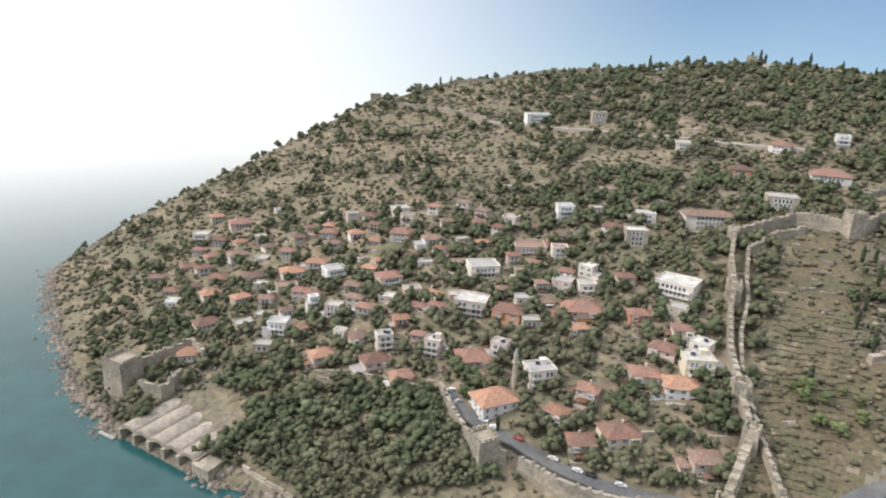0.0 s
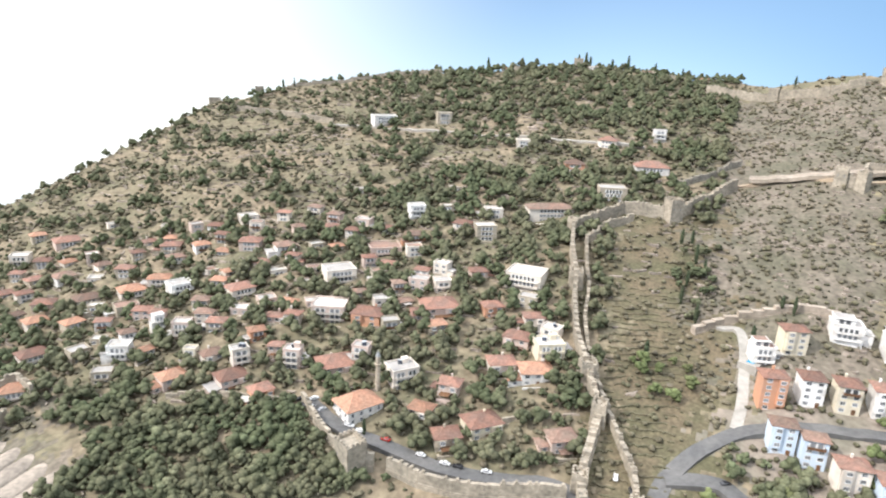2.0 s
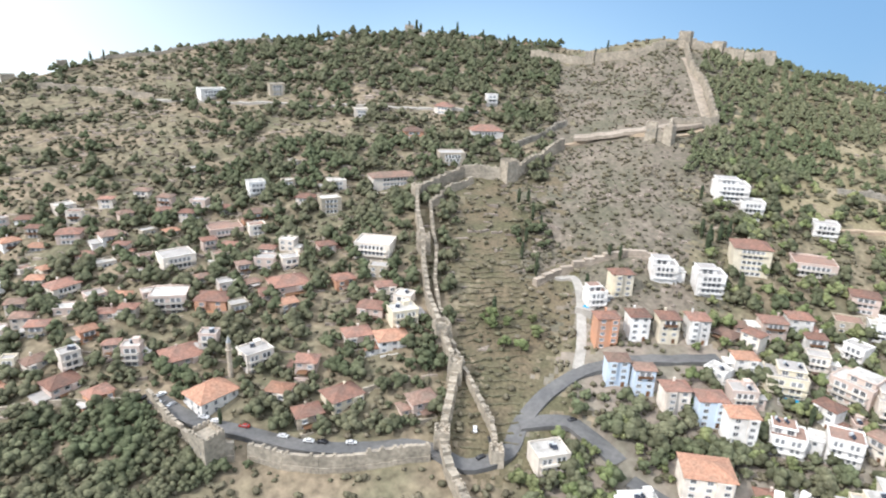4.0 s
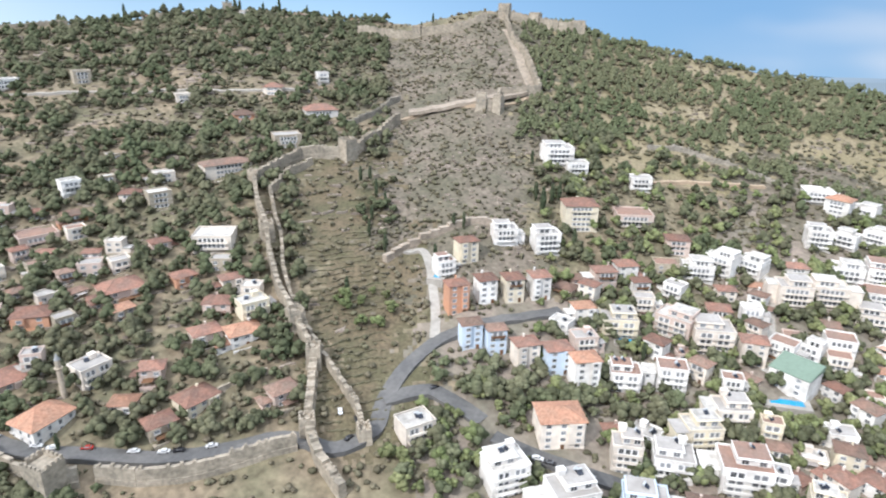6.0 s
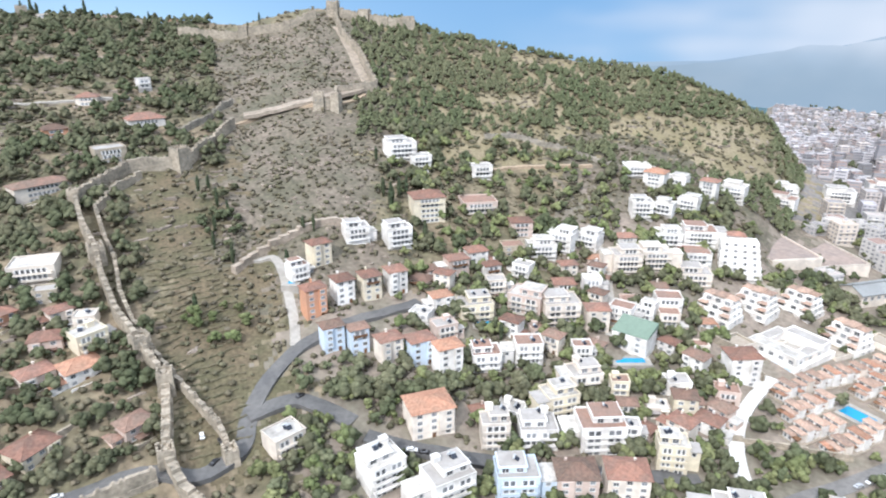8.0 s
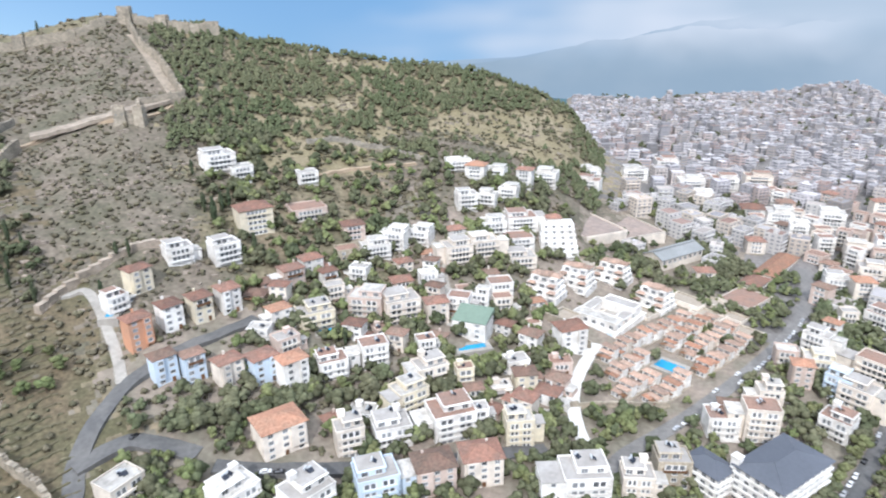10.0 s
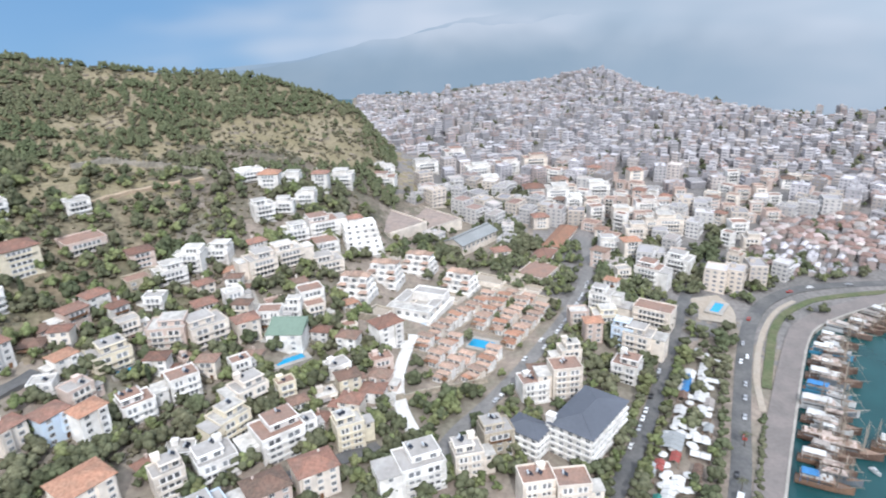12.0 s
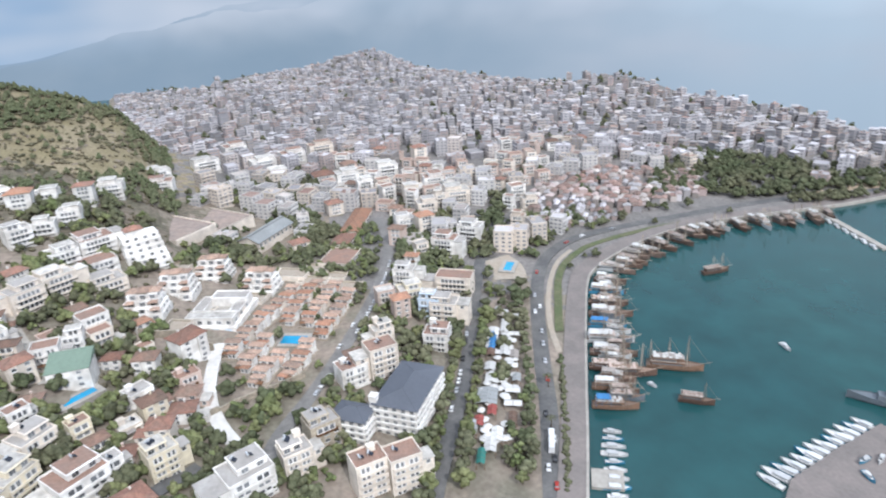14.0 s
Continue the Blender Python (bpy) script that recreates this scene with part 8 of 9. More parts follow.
            for u, v, up in ((-w - 0.3, -d - 0.3, 0.05), (w + 0.3, -d - 0.3, 0.05), (w + 0.3, d + 0.3, 0.05), (-w - 0.3, d + 0.3, 0.05), (-w, 0, 1.1), (w, 0, 1.1)):
                verts.append((px + c * u - s * v, py + s * u + c * v, zb + tall + up))
            for f in ((0, 1, 5, 4), (2, 3, 4, 5), (1, 2, 5), (3, 0, 4)):
                faces.append(tuple(base + i for i in f)), index.append(top)
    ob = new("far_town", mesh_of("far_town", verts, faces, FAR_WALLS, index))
    tagged(ob, "densely packed pale blocks of flats filling the plain", "town", kind="stuff")


wide_town()


# ---- boats ----
def hull(bm, long, beam, high, mat=0, sheer=0.5):
    """A hull lofted over stations from transom to bow, with a raised bow; +x is forward, the waterline at z = 0."""
    rows = []
    for k in range(9):
        u = k / 8
        half = beam / 2 * (0.78 + 0.5 * u - 0.28 * u * u) * (1 - max(0, u - 0.45) ** 2 * 3.3)
        half = max(half, 0.05)
        x = -long / 2 + long * u
        top = high * (1 + sheer * u * u)
        rows.append([bm.verts.new(p) for p in ((x, -half, top), (x + 0.02, -half * 0.92, high * 0.35), (x - 0.1, -half * 0.5, -0.7),
                                               (x - 0.1, half * 0.5, -0.7), (x + 0.02, half * 0.92, high * 0.35), (x, half, top))])
    for a, b in zip(rows, rows[1:]):
        for i in range(5):
            bm.faces.new((a[i], b[i], b[i + 1], a[i + 1])).material_index = mat
    bm.faces.new(rows[0]).material_index = mat
    return rows


def deck_mesh(long, beam, high):
    bm = bmesh.new()
    last = None
    for k in range(9):
        u = k / 8
        half = beam / 2 * (0.78 + 0.5 * u - 0.28 * u * u) * (1 - max(0, u - 0.45) ** 2 * 3.3) * 0.95
        z = high * (1 + 0.5 * u * u) - 0.35
        row = [bm.verts.new((-long / 2 + long * u, v, z)) for v in (-max(half, 0.04), max(half, 0.04))]
        if last:
            bm.faces.new((last[0], row[0], row[1], last[1]))
        last = row
    return bm


def gulet(x, y, turn, long, hull_mat, label, masts=2, cover=None, decks=1, group="excursion boats along the quay"):
    ob = thing("tour_boat", x, y, 0, turn, label, "boat", group)
    beam, high = long * 0.26, 1.5 + long * 0.035
    bm = bmesh.new()
    hull(bm, long, beam, high)
    part("hull", bm, hull_mat, ob)
    part("deck", deck_mesh(long, beam, high), M_DECK, ob, "brown planked deck")
    for k in range(decks):
        bm = bmesh.new()
        z = high - 0.3 + k * 2.2
        x0, x1 = -long * (0.42 - 0.05 * k), long * (0.14 - 0.12 * k)
        box(bm, x0, -beam * 0.36, z, x1, beam * 0.36, z + 2.0, 0, 0.12)
        box(bm, x0 - 0.4, -beam * 0.42, z + 2.0, x1 + 0.5, beam * 0.42, z + 2.2)
        cabin = part("cabin", bm, hull_mat if k == 0 else M_DECK, ob)
        for v in (-beam * 0.36, beam * 0.36):
            bm = bmesh.new()
            box(bm, x0 + 0.5, v - 0.05, z + 0.85, x1 - 0.5, v + 0.05, z + 1.45)
            part("window_band", bm, M_GLASS, cabin, "dark band of cabin windows")
    if cover:
        bm = bmesh.new()
        z = high + decks * 2.2 + 1.4
        n, reach = 5, random.Random(int(x * 3 + y * 5)).uniform(0.26, 0.5)
        rows = [[bm.verts.new((-long * 0.42 + long * reach * i / n, v * beam, z + up + 0.18 * (i % 2))) for v, up in ((-0.42, 0), (0, 0.5), (0.42, 0))] for i in range(n + 1)]
        for r0, r1 in zip(rows, rows[1:]):
            for j in range(2):
                bm.faces.new((r0[j], r1[j], r1[j + 1], r0[j + 1]))
        for row in (rows[0], rows[n // 2], rows[-1]):
            for v in (row[0], row[2]):      # slim legs down to the deck
                p = v.co
                bm.faces.new((v, bm.verts.new((p.x + 0.14, p.y, p.z)), bm.verts.new((p.x + 0.14, p.y, high - 0.4)), bm.verts.new((p.x, p.y, high - 0.4))))
        part("awning", bm, cover, ob)
    bm = bmesh.new()
    rnd, z = random.Random(int(x * 7 + y)), high + decks * 2.2 - 0.15
    grid = [[bm.verts.new((-long * 0.4 + long * 0.55 * i / 12, (j / 4 - 0.5) * beam * 0.62, z + (rnd.choice((0.02, 0.45, 0.5)) if 0 < j < 4 else 0.02)))
             for j in range(5)] for i in range(13)]
    for i in range(12):
        for j in range(4):
            bm.faces.new((grid[i][j], grid[i + 1][j], grid[i + 1][j + 1], grid[i][j + 1]))
    part("sun_deck", bm, M_DECK if int(x) % 3 else M_AWNING_GREY, ob, "pale cushioned sun deck with gear")
    # cushions in rows on the sun deck, and a pale rail round it
    bm = bmesh.new()
    for i in range(9):
        for v in (-0.3, -0.1, 0.1, 0.3):
            if rnd.random() < 0.62:
                u = -long * 0.39 + long * 0.055 * i
                box(bm, u, v * beam - 0.4, z + 0.1, u + 1.3, v * beam + 0.4, z + 0.62)
    part("cushions", bm, rnd.choice((M_CUSHION, M_CUSHION, M_AWNING)), ob, "pale cushions on the sun deck")
    bm = bmesh.new()
    x0, x1, e = -long * 0.42 - 0.2, long * 0.14 + 0.3, beam * 0.41
    for v in (-e, e):
        box(bm, x0, v - 0.06, high + 2.55, x1, v + 0.06, high + 2.7)
        for i in range(8):
            u = x0 + (x1 - x0 - 0.1) * i / 7
            box(bm, u, v - 0.05, high + 1.9, u + 0.1, v + 0.05, high + 2.55)
    box(bm, x0 - 0.12, -e - 0.06, high + 2.55, x0, e + 0.06, high + 2.7)
    part("rail", bm, M_RAIL, ob, "pale rail round the upper deck")
    for i in range(masts):
        u = long * (0.2 - 0.32 * i)
        top = high + long * (0.6 - 0.06 * i)
        bm = bmesh.new()
        for v in (-beam * 0.46, beam * 0.46):
            for lean in (-1.4, 0.0, 1.4):
                limb(bm, (u + lean, v, high - 0.2), (u, 0, top - 0.6), 0.05, 0.05, 3)
        limb(bm, (u, 0, top - 0.4), (long * (0.6 if i == 0 else 0.52 - 0.32 * i), 0, high * 1.4), 0.05, 0.05, 3)
        part("rigging", bm, M_MAST, ob, "thin shrouds and stays")
        bm = bmesh.new()
        limb(bm, (u, 0, high - 0.5), (u, 0, top), 0.22, 0.1)
        mast = part("mast", bm, M_MAST, ob)
        bm = bmesh.new()
        limb(bm, (u, -beam * 0.45, high + long * 0.36), (u, beam * 0.45, high + long * 0.36), 0.09, 0.07, 5)
        part("yard", bm, M_MAST, mast)
    bm = bmesh.new()
    limb(bm, (long * 0.42, 0, high * 1.45), (long * 0.64, 0, high * 1.45 + long * 0.06), 0.16, 0.07)
    part("bowsprit", bm, M_MAST, ob)
    return ob


def motorboat(x, y, turn, long, hull_mat, label, z=0.0, group="small moored boats"):
    ob = thing("motorboat", x, y, z, turn, label, "boat", group)
    beam = long * 0.33
    bm = bmesh.new()
    hull(bm, long, beam, 0.9, 0, 0.6)
    part("hull", bm, hull_mat, ob)
    part("deck", deck_mesh(long, beam, 0.9), M_AWNING, ob)
    bm = bmesh.new()
    box(bm, -long * 0.22, -beam * 0.28, 0.5, long * 0.16, beam * 0.28, 1.7, 0, 0.25)
    box(bm, -long * 0.28, -beam * 0.3, 1.7, long * 0.05, beam * 0.3, 1.82)
    part("cabin", bm, M_HULL_WHITE, ob)
    bm = bmesh.new()
    box(bm, long * 0.09, -beam * 0.2, 1.05, long * 0.15, beam * 0.2, 1.45, 0, 0.02)
    part("windscreen", bm, M_GLASS, ob)
    return ob


OUT = math.degrees(math.atan2(-0.875, -0.484))     # straight out from the quay
WOODY = "varnished brown wooden tour boat with masts"
for i in range(26):      # lesser boats wedged between the tour boats
    s = i * 4.9
    bx, by = 206 + 0.875 * s + 0.484 * 0, -137 - 0.484 * s
    long = 11 + (i * 5) % 7
    out = 5 + (i * 3) % 4
    if i % 3 == 0:
        motorboat(bx - 0.484 * out, by - 0.875 * out, OUT + (i * 31) % 11 - 5, 8 + i % 3, M_HULL_WHITE if i % 2 else M_HULL_BLUE,
                  "white motorboat wedged between tour boats" if i % 2 else "blue motorboat wedged between tour boats")
    else:
        gulet(bx - 0.484 * out, by - 0.875 * out, OUT + (i * 23) % 13 - 6, long, (M_HULL_BROWN, M_HULL_GREY, M_HULL_WOOD, M_HULL_WHITE, M_HULL_WOOD)[i % 5],
              ("small dark wooden boat", "small grey-hulled boat", "small brown wooden boat", "small white wooden boat", "small brown wooden boat")[i % 5] + " packed along the quay", 1,
              (M_AWNING_GREY, None, None, M_AWNING)[i % 4])
for i, u in enumerate(along([(309, -196), (323, -211), (334, -236), (342, -262), (350, -290), (353, -318), (350, -345), (343, -375), (338, -400)], 12.0)):
    gulet(u[0] - 3 + (i % 2) * 4, u[1] - 2, OUT - 12 - i * 4.6 + (i * 17) % 9, 14 + (i * 5) % 6, (M_HULL_BROWN, M_HULL_WHITE, M_HULL_WOOD, M_HULL_BROWN)[i % 4],
          ("dark wooden boat", "white wooden boat", "brown wooden boat", "dark wooden boat")[i % 4] + " packed along the far quay", 1, (M_AWNING_GREY, None, M_AWNING)[i % 3])
gulet(219, -181, OUT - 4, 26, M_HULL_OAK, "large brown wooden galleon-like tour boat with two decks", 3, None, 2)
gulet(223, -159, OUT + 2, 25, M_HULL_WOOD, "dark brown wooden tour boat with two masts", 2, None, 1)
gulet(216, -145, OUT + 2, 18, M_HULL_OAK, "light brown tour boat with white sun canopies at the quay", 1, M_AWNING)
gulet(203.3, -139, OUT + 2, 20, M_HULL_OAK, "light wooden tour boat with a bright blue canopy", 2, M_AWNING_BLUE)
gulet(240, -161, OUT - 2, 23, M_HULL_WOOD, "brown tour boat with a white canopy", 2, M_AWNING)
gulet(252, -166, OUT + 3, 25, M_HULL_WHITE, "white two-masted tour boat moored at the quay", 2, M_AWNING)
gulet(230, -153, OUT + 1, 20, M_HULL_WOOD, WOODY, 2, None)
gulet(264, -172, OUT - 3, 20, M_HULL_BLUE, "blue-hulled tour boat moored at the quay", 1, M_AWNING_BLUE)
gulet(275, -181, OUT + 2, 24, M_HULL_WOOD, "brown tour boat with a pale canopy", 2, M_AWNING)
gulet(287, -187, OUT, 22, M_HULL_WOOD, WOODY, 2, None)
gulet(299, -193, OUT - 4, 20, M_HULL_BLUE, "small blue tour boat moored at the quay", 1, M_AWNING)
for i, (bx, by, bt) in enumerate(((311, -203, -10), (321, -216, -18), (330, -231, -25), (337, -246, -30), (342, -262, -38), (346, -279, -48), (350, -297, -55),
                                  (352, -314, -62), (349, -332, -72), (345, -350, -78), (341, -368, -82), (338, -388, -88))):
    gulet(bx, by, OUT + bt, 19 + (i * 7) % 6, M_HULL_WHITE if i in (9,) else M_HULL_BROWN if i % 2 else M_HULL_WOOD,
          "white passenger boat moored at the far quay" if i in (9,) else "dark wooden tour boat moored at the far quay", 2 if i % 2 else 1, M_AWNING if i % 3 == 0 else M_AWNING_GREY if i % 3 == 1 else None)
gulet(193, -173, OUT - 8, 15, M_HULL_WOOD, "small brown boat under way in the harbour", 1, None, group="boats under way")
gulet(296, -268, OUT + 24, 18, M_HULL_WOOD, "dark sailing boat anchored in the harbour", 2, None, group="boats under way")
motorboat(213, -241, 170, 8, M_HULL_WHITE, "small white motorboat crossing the harbour", group="boats under way")
motorboat(211, -163, 200, 5, M_HULL_WHITE, "tiny white dinghy in the harbour", group="boats under way")
patrol = thing("patrol_boat", 160, -246, 0, 44, "grey patrol boat moored at the pier", "boat")
pb = bmesh.new()
hull(pb, 34, 7, 2.6)
part("hull", pb, M_HULL_GREY, patrol)
part("deck", deck_mesh(34, 7, 2.6), M_HULL_GREY, patrol)
pb = bmesh.new()
box(pb, -8, -2.4, 2.2, 6, 2.4, 5.0, 0, 0.3)
box(pb, -4, -1.9, 5.0, 3, 1.9, 7.2, 0, 0.3)
part("bridge", pb, M_HULL_GREY, patrol)
pb = bmesh.new()
limb(pb, (-1, 0, 7), (-1.5, 0, 12), 0.25, 0.08)
part("mast", pb, M_HULL_GREY, patrol)
for i in range(9):
    s = i * 4.6
    motorboat(193.5 - 0.875 * s - 4.0, -122.5 + 0.484 * s - 6.2, OUT + (i * 37) % 9 - 4, 7.5 + (i * 5) % 4,
              (M_HULL_WHITE, M_HULL_BLUE, M_HULL_WHITE)[i % 3], ("white motorboat moored at the quay", "turquoise motorboat moored at the quay", "white cabin boat moored at the quay")[i % 3])

# the pier in the harbour, with boats beside and on it
PIER = [(131, -160), (140.6, -173), (147.2, -201.6), (152, -230), (133, -231), (113, -205), (112, -165)]
bm = bmesh.new()
lower, upper = [bm.verts.new((x, y, -3)) for x, y in PIER], [bm.verts.new((x, y, 1.5)) for x, y in PIER]
bm.faces.new(upper[::-1])
for i in range(len(PIER)):
    j = (i + 1) % len(PIER)
    bm.faces.new((lower[i], lower[j], upper[j], upper[i]))
bmesh.ops.recalc_face_normals(bm, faces=bm.faces)
pier = part("pier", bm, M_PROM, None)
tagged(pier, "pale concrete pier with boats drawn up on it", "pier", kind="structure")
for i in range(13):
    u = i / 12
    px, py = (138 + u * 13, -168 - u * 58)
    motorboat(px + 5.5 - 1.5 * u, py + 1.5, 18 + (i * 29) % 12, 10.5 + (i * 3) % 4, (M_HULL_WHITE, M_HULL_WHITE, M_HULL_BLUE)[i % 3],
              ("white motor yacht moored at the pier", "white cabin cruiser moored at the pier", "blue and white boat moored at the pier")[i % 3])
for i, (px, py) in enumerate(((138, -205), (136, -211), (140, -222), (133, -218), (131, -199))):
    motorboat(px, py, 100 + i * 17, 6.5, M_HULL_BLUE if i % 2 == 0 else M_HULL_WHITE, "small blue boat drawn up on the pier" if i % 2 == 0 else "small white boat drawn up on the pier", 1.6, "boats on the pier")
mole = thing("mole", 317, -395, 0, math.degrees(math.atan2(20, -76)), "long low mole closing the harbour", "mole")
bm = bmesh.new()
box(bm, -40, -2.5, -3, 40, 2.5, 1.4, 0, 0.3)
part("causeway", bm, M_CONCRETE, mole)
for i in range(8):
    motorboat(350 - i * 9.2, -399 + i * 2.4, OUT + 95, 8.5, M_HULL_WHITE, "white motorboat moored along the mole")

# ---- cafes by the street ----
def parasol(x, y, mat, label):
    z = lift(x, y)
    ob = thing("parasol", x, y, z, random.uniform(0, 90), label, "parasol", "cafe parasols")
    if mat.name not in SHARED:
        bm = bmesh.new()
        tip = bm.verts.new((0, 0, 3.3))
        ring = [bm.verts.new((math.cos(a) * 2.0, math.sin(a) * 2.0, 2.5)) for a in (k * math.pi / 4 for k in range(8))]
        drop = [bm.verts.new((v.co.x, v.co.y, 2.25)) for v in ring]
        for k in range(8):
            bm.faces.new((tip, ring[k], ring[(k + 1) % 8]))
            bm.faces.new((ring[k], drop[k], drop[(k + 1) % 8], ring[(k + 1) % 8]))
        me = bpy.data.meshes.new("canopy")
        bm.to_mesh(me), bm.free()
        me.materials.append(mat)
        pole = bmesh.new()
        limb(pole, (0, 0, -0.2), (0, 0, 3.3), 0.05, 0.04, 6)
        mp = bpy.data.meshes.new("pole")
        pole.to_mesh(mp), pole.free()
        mp.materials.append(M_WOOD)
        SHARED[mat.name] = me, mp
    piece("canopy", SHARED[mat.name][0], ob)
    piece("pole", SHARED[mat.name][1], ob)


def pavilion(x, y, turn, w, d, mat, label):
    """A low canvas or sheet roof on posts."""
    ob = thing("pavilion", x, y, lift(x, y), turn, label, "pavilion", "cafe pavilions")
    FOOTPRINTS.append((x, y, max(w, d) / 2))
    bm = bmesh.new()
    n = max(2, int(w / 3))
    for i in range(n):
        u0, u1 = -w / 2 + w * i / n, -w / 2 + w * (i + 0.94) / n
        v = [bm.verts.new(p) for p in ((u0, -d / 2, 3), (u1, -d / 2, 3), (u1, 0, 3.9), (u0, 0, 3.9), (u1, d / 2, 3), (u0, d / 2, 3))]
        bm.faces.new((v[0], v[1], v[2], v[3])), bm.faces.new((v[3], v[2], v[4], v[5]))
    part("canvas_roof", bm, mat, ob)
    for i in (-1, 1):
        for j in (-1, 1):
            bm = bmesh.new()
            box(bm, i * w * 0.47 - 0.1, j * d * 0.46 - 0.1, -0.4, i * w * 0.47 + 0.1, j * d * 0.46 + 0.1, 3.1)
            part("post", bm, M_WOOD, ob)


STREET = math.degrees(math.atan2(-43, 85))
for px, py, w, d, mat, label in ((196, -77, 9, 5, M_AWNING, "white canvas cafe roof"), (201, -82, 9, 5, M_AWNING, "white canvas cafe roof in rows"),
                                 (191, -71, 9, 3.5, M_AWNING_GREEN, "green canvas cafe roof"), (211, -78, 7, 4, M_AWNING_RED, "red canvas cafe roof"),
                                 (216, -86, 7, 4, M_AWNING_RED, "dark red canvas cafe roof"), (226, -88, 12, 9, M_ZINC, "grey sheet cafe roof"),
                                 (208, -74, 9, 4, M_ZINC, "grey-blue cafe roof"), (238, -95, 8, 6, M_AWNING, "pale canvas cafe roof"),
                                 (247, -98, 7, 5, M_AWNING, "white canvas pavilion by the trees"), (262, -112, 18, 4, M_AWNING, "long white canvas cafe roof"),
                                 (268, -108, 16, 3.5, M_AWNING_BLUE, "long blue and white canvas roof"), (280, -120, 14, 4, M_AWNING, "white canvas roof beside parasols")):
    pavilion(px, py, STREET, w, d, mat, label if len(label.split()) > 3 else label + " on posts")
for i in range(22):
    u, v = (i // 2) / 10.5, (-5.5, 5.0)[i % 2] + random.uniform(-1.5, 1.5)
    px, py = 203 + u * 92 + v * 0.45, -83 - u * 45 + v * 0.9
    if not any(math.hypot(px - a, py - b) < 4.6 + (r if r > 4 else 0) * 0.45 for a, b, r in FOOTPRINTS[-34:]):
        pavilion(px, py, STREET + random.choice((0, 90)), random.uniform(6, 9), random.uniform(3.5, 5), random.choice((M_AWNING, M_AWNING, M_AWNING, M_AWNING_GREY, M_ZINC, M_TILE_BROWN)), "pale roof over a cafe garden")
for i in range(80):
    u, v = random.uniform(0, 1), random.uniform(-7, 8)
    px, py = 198 + u * 100 + v * 0.45, -80 - u * 48 + v * 0.9
    if not any(math.hypot(px - a, py - b) < 2.6 + (r if r > 4 else 0) * 0.6 for a, b, r in FOOTPRINTS[-12:]):
        parasol(px, py, M_AWNING, "white cafe parasol on a pole")
# sun shades and stalls on the quay's landing
kiosk = thing("landing_stage", 166, -112, 0, OUT, "pale floating landing stage at the quay", "landing stage")
bm = bmesh.new()
box(bm, -6, -5, -0.8, 6, 5, 1.3)
part("deck", bm, M_CONCRETE, kiosk)


# ---- vehicles ----
def car_model(paint, label):
    ob = thing("car", 0, 0, -500, 0, label, "car", "parked cars")
    bm = bmesh.new()
    side = [(-2.1, 0.35), (-2.15, 0.85), (-1.5, 0.95), (-1.1, 1.42), (0.45, 1.45), (1.0, 0.98), (1.95, 0.85), (2.15, 0.6), (2.1, 0.35)]
    left = [bm.verts.new((x, -0.82 if z < 1.2 else -0.66, z)) for x, z in side]
    right = [bm.verts.new((x, 0.82 if z < 1.2 else 0.66, z)) for x, z in side]
    bm.faces.new(left), bm.faces.new(right[::-1])
    for i in range(len(side)):
        j = (i + 1) % len(side)
        bm.faces.new((left[j], left[i], right[i], right[j]))
    bmesh.ops.recalc_face_normals(bm, faces=bm.faces)
    part("body", bm, PAINTS[paint], ob)
    bm = bmesh.new()
    for pts in (((-1.44, 0.99), (-1.13, 1.38)), ((0.98, 1.01), (0.5, 1.41))):
        (x0, z0), (x1, z1) = pts
        o = -0.03 if x0 < 0 else 0.03
        v = [bm.verts.new(p) for p in ((x0 + o, -0.7, z0), (x0 + o, 0.7, z0), (x1 + o, 0.6, z1), (x1 + o, -0.6, z1))]
        bm.faces.new(v)
    for s in (-1, 1):
        v = [bm.verts.new(p) for p in ((-1.3, s * 0.84, 1.0), (0.8, s * 0.84, 1.0), (0.4, s * 0.71, 1.38), (-1.0, s * 0.71, 1.38))]
        bm.faces.new(v)
    part("glass", bm, M_GLASS, ob)
    if "wheel" not in SHARED:
        w = bmesh.new()
        bmesh.ops.create_cone(w, segments=12, radius1=0.33, radius2=0.33, depth=0.22, cap_ends=True, matrix=pose(0, 0, 0, 90, 0, 0))
        me = bpy.data.meshes.new("wheel")
        w.to_mesh(me), w.free()
        me.materials.append(M_TYRE)
        SHARED["wheel"] = me
    for x in (-1.35, 1.35):
        for y in (-0.76, 0.76):
            piece("wheel", SHARED["wheel"], ob, pose(x, y, 0.33))
    return ob


CARS = {"white": car_model("white", "white hatchback car parked by the road"), "silver": car_model("silver", "silver hatchback car parked by the road"),
        "black": car_model("black", "black hatchback car parked by the road"), "red": car_model("red", "dark red hatchback car parked by the road"),
        "yellow": car_model("yellow", "yellow taxi car on the street")}


def park(x, y, turn, paint, level=None):
    copy_thing(CARS[paint], pose(x, y, (lift(x, y) + 0.2) if level is None else level, 0, 0, turn))


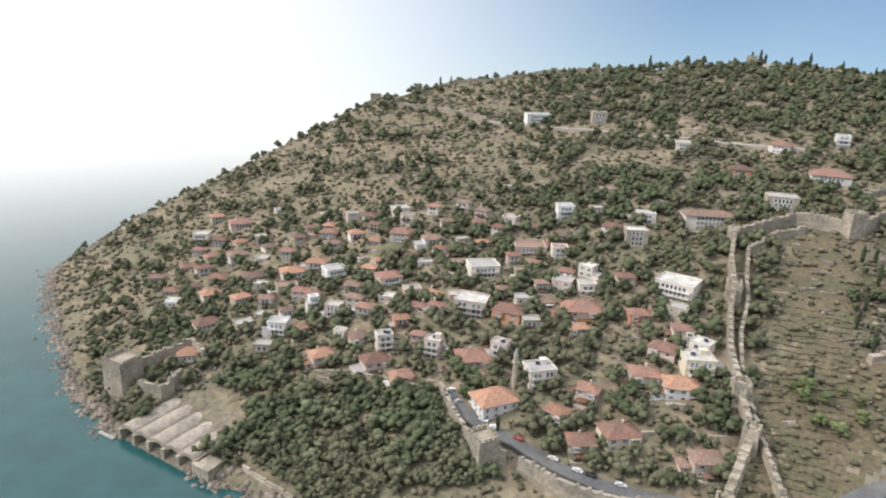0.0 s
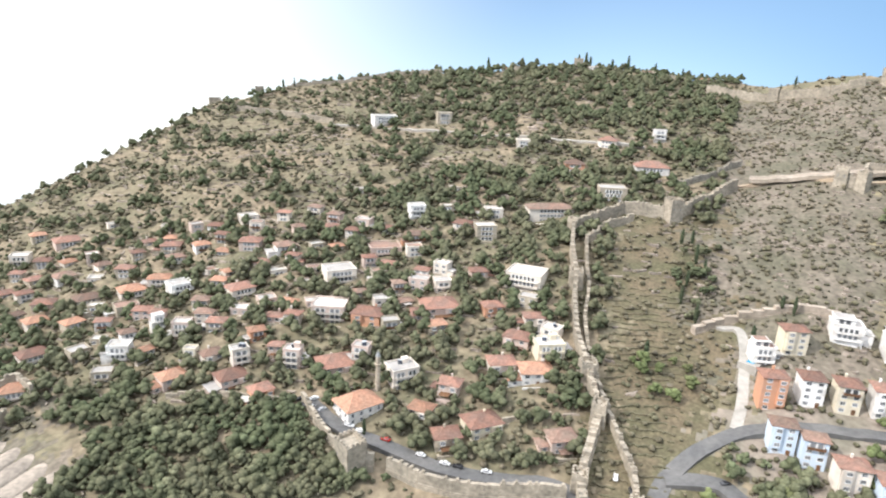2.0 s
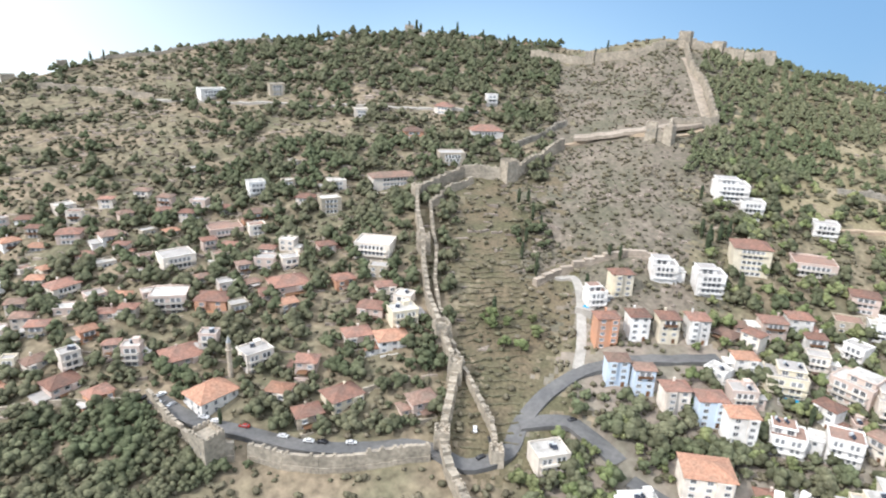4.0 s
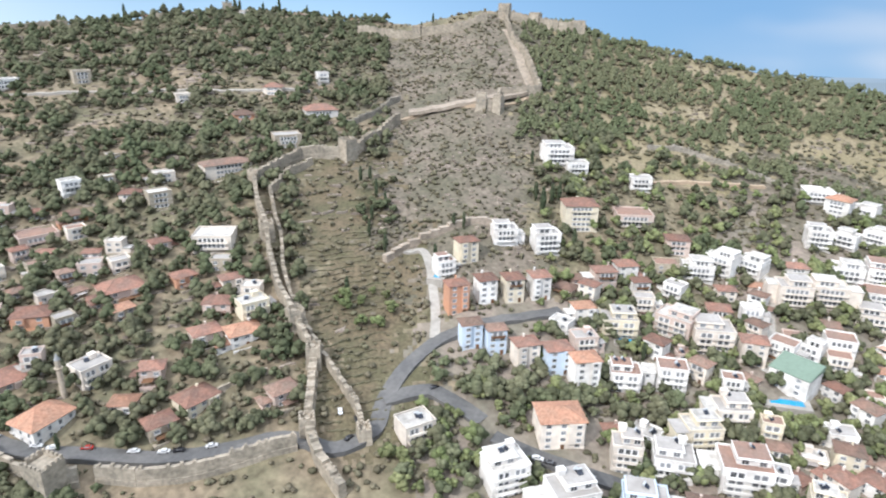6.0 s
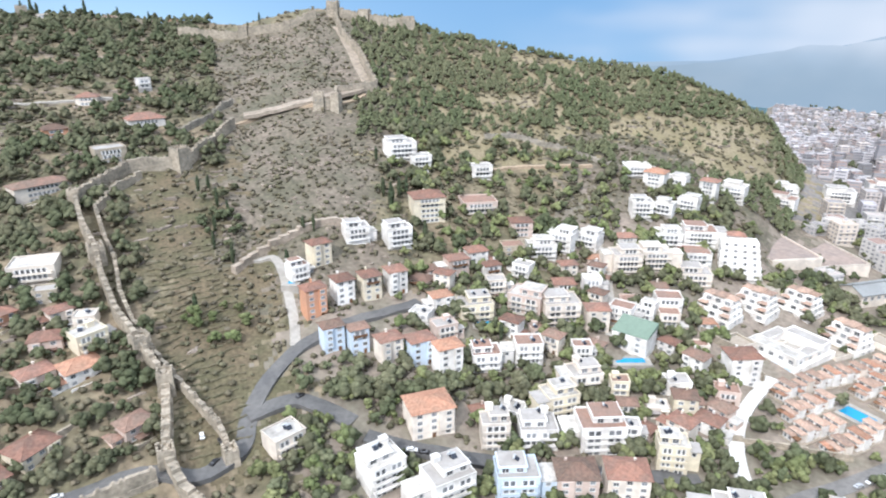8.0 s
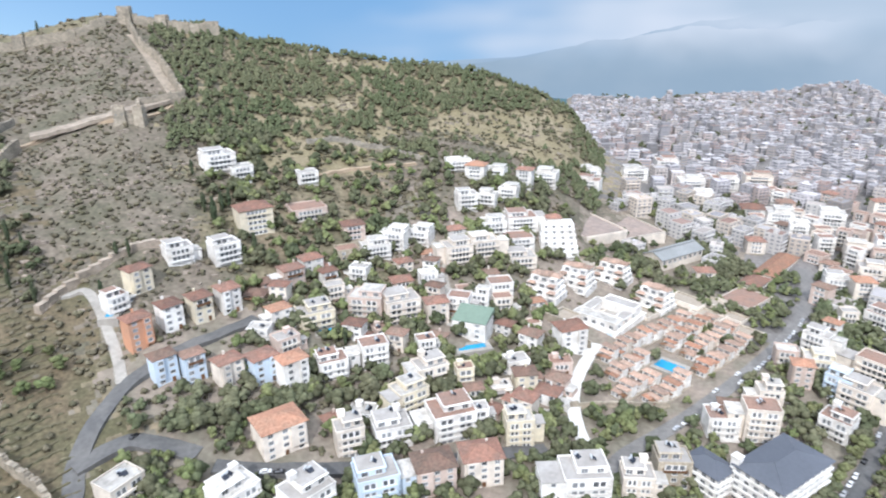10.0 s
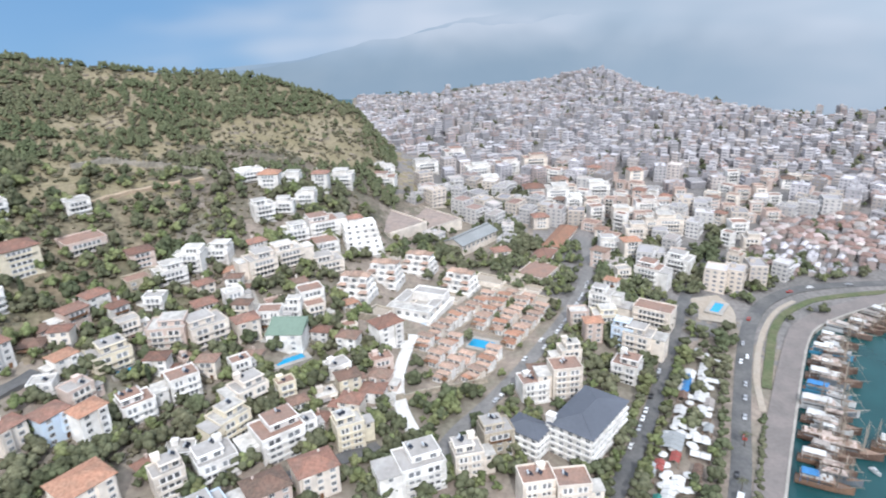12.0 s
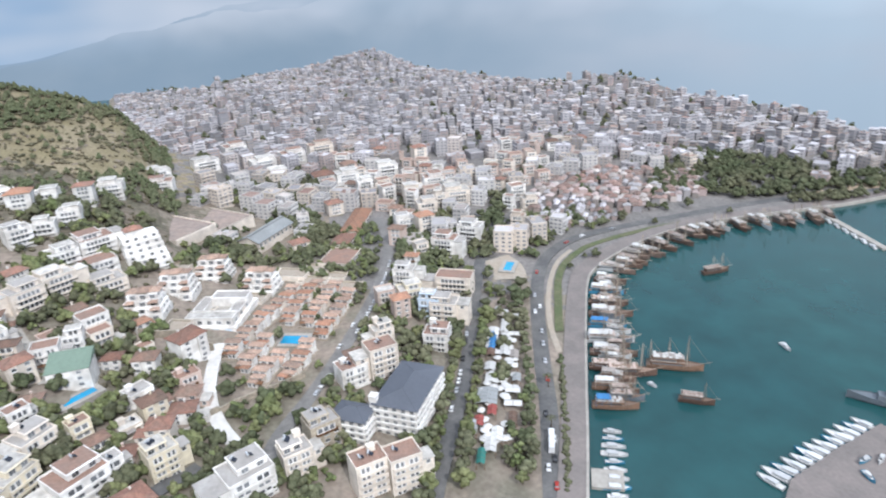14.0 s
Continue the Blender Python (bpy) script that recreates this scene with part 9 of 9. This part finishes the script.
def park_along(name, first, last, step, side, odds, across=False):
    width, line = ROADS[name]
    run = 0.0
    for (ax, ay), (bx, by) in zip(line, line[1:]):
        seg = math.hypot(bx - ax, by - ay)
        run += seg
        if not first < run < last or run % step > seg or random.random() > odds:
            continue
        px, py = (by - ay) / seg, -(bx - ax) / seg
        off = side * (width / 2 - 1.3)
        level = max(lift(ax + px * width * q, ay + py * width * q) for q in (-0.5, 0, 0.5)) + 0.15
        turn = math.degrees(math.atan2(by - ay, bx - ax)) + (90 if across else random.choice((0, 180)))
        park(ax + px * off, ay + py * off, turn, random.choice(("white", "white", "white", "silver", "silver", "silver", "black", "black", "white", "silver", "red")), level)


park_along("school_street", 40, 190, 6, 1, 0.6)
park_along("school_street", 60, 150, 6, -1, 0.35)
park_along("tree_street", 5, 160, 7, -1, 0.4)
park_along("coast_road", 5, 330, 14, 0.5, 0.45)
park_along("coast_road", 20, 330, 18, -0.5, 0.35)
park_along("middle_street", 20, 120, 7, 1, 0.7)
park_along("hill_road", 30, 100, 9, -1, 0.7)
for px, py, turn, paint in ((118, 190, 60, "white"), (121, 183, 70, "black"), (155, 176, 0, "black"), (8, 256, 30, "white"), (12, 253, 30, "silver"),
                            (3, 262, 20, "black"), (9, 261, 20, "white"), (190, 76, 120, "yellow"), (114, 178, 10, "black")):
    park(px, py, turn, paint)
for ob in list(CARS.values()) + [m for k in KINDS.values() for m in k]:
    for o in [*ob.children_recursive, ob]:
        bpy.data.objects.remove(o)

bus = thing("bus", 190.5, -101.2, lift(190.5, -101.2) + 0.25, math.degrees(math.atan2(-20, 40)), "long white coach on the coast road", "bus")
bm = bmesh.new()
box(bm, -6, -1.25, 0.4, 6, 1.25, 3.2, 0, 0.1)
box(bm, -4.5, -0.8, 3.2, 2, 0.8, 3.45, 0, 0.1)
part("body", bm, PAINTS["white"], bus)
bm = bmesh.new()
for s in (-1, 1):
    box(bm, -5.6, s * 1.22 - 0.03, 1.6, 5.6, s * 1.22 + 0.03, 2.5)
box(bm, 5.9, -1.05, 1.5, 6.0, 1.05, 2.7)
part("window_band", bm, M_GLASS, bus, "dark tinted window band")
for px in (-3.8, 3.6):
    for py in (-1.1, 1.1):
        piece("wheel", SHARED["wheel"], bus, pose(px, py, 0.45) @ Matrix.Scale(1.4, 4))
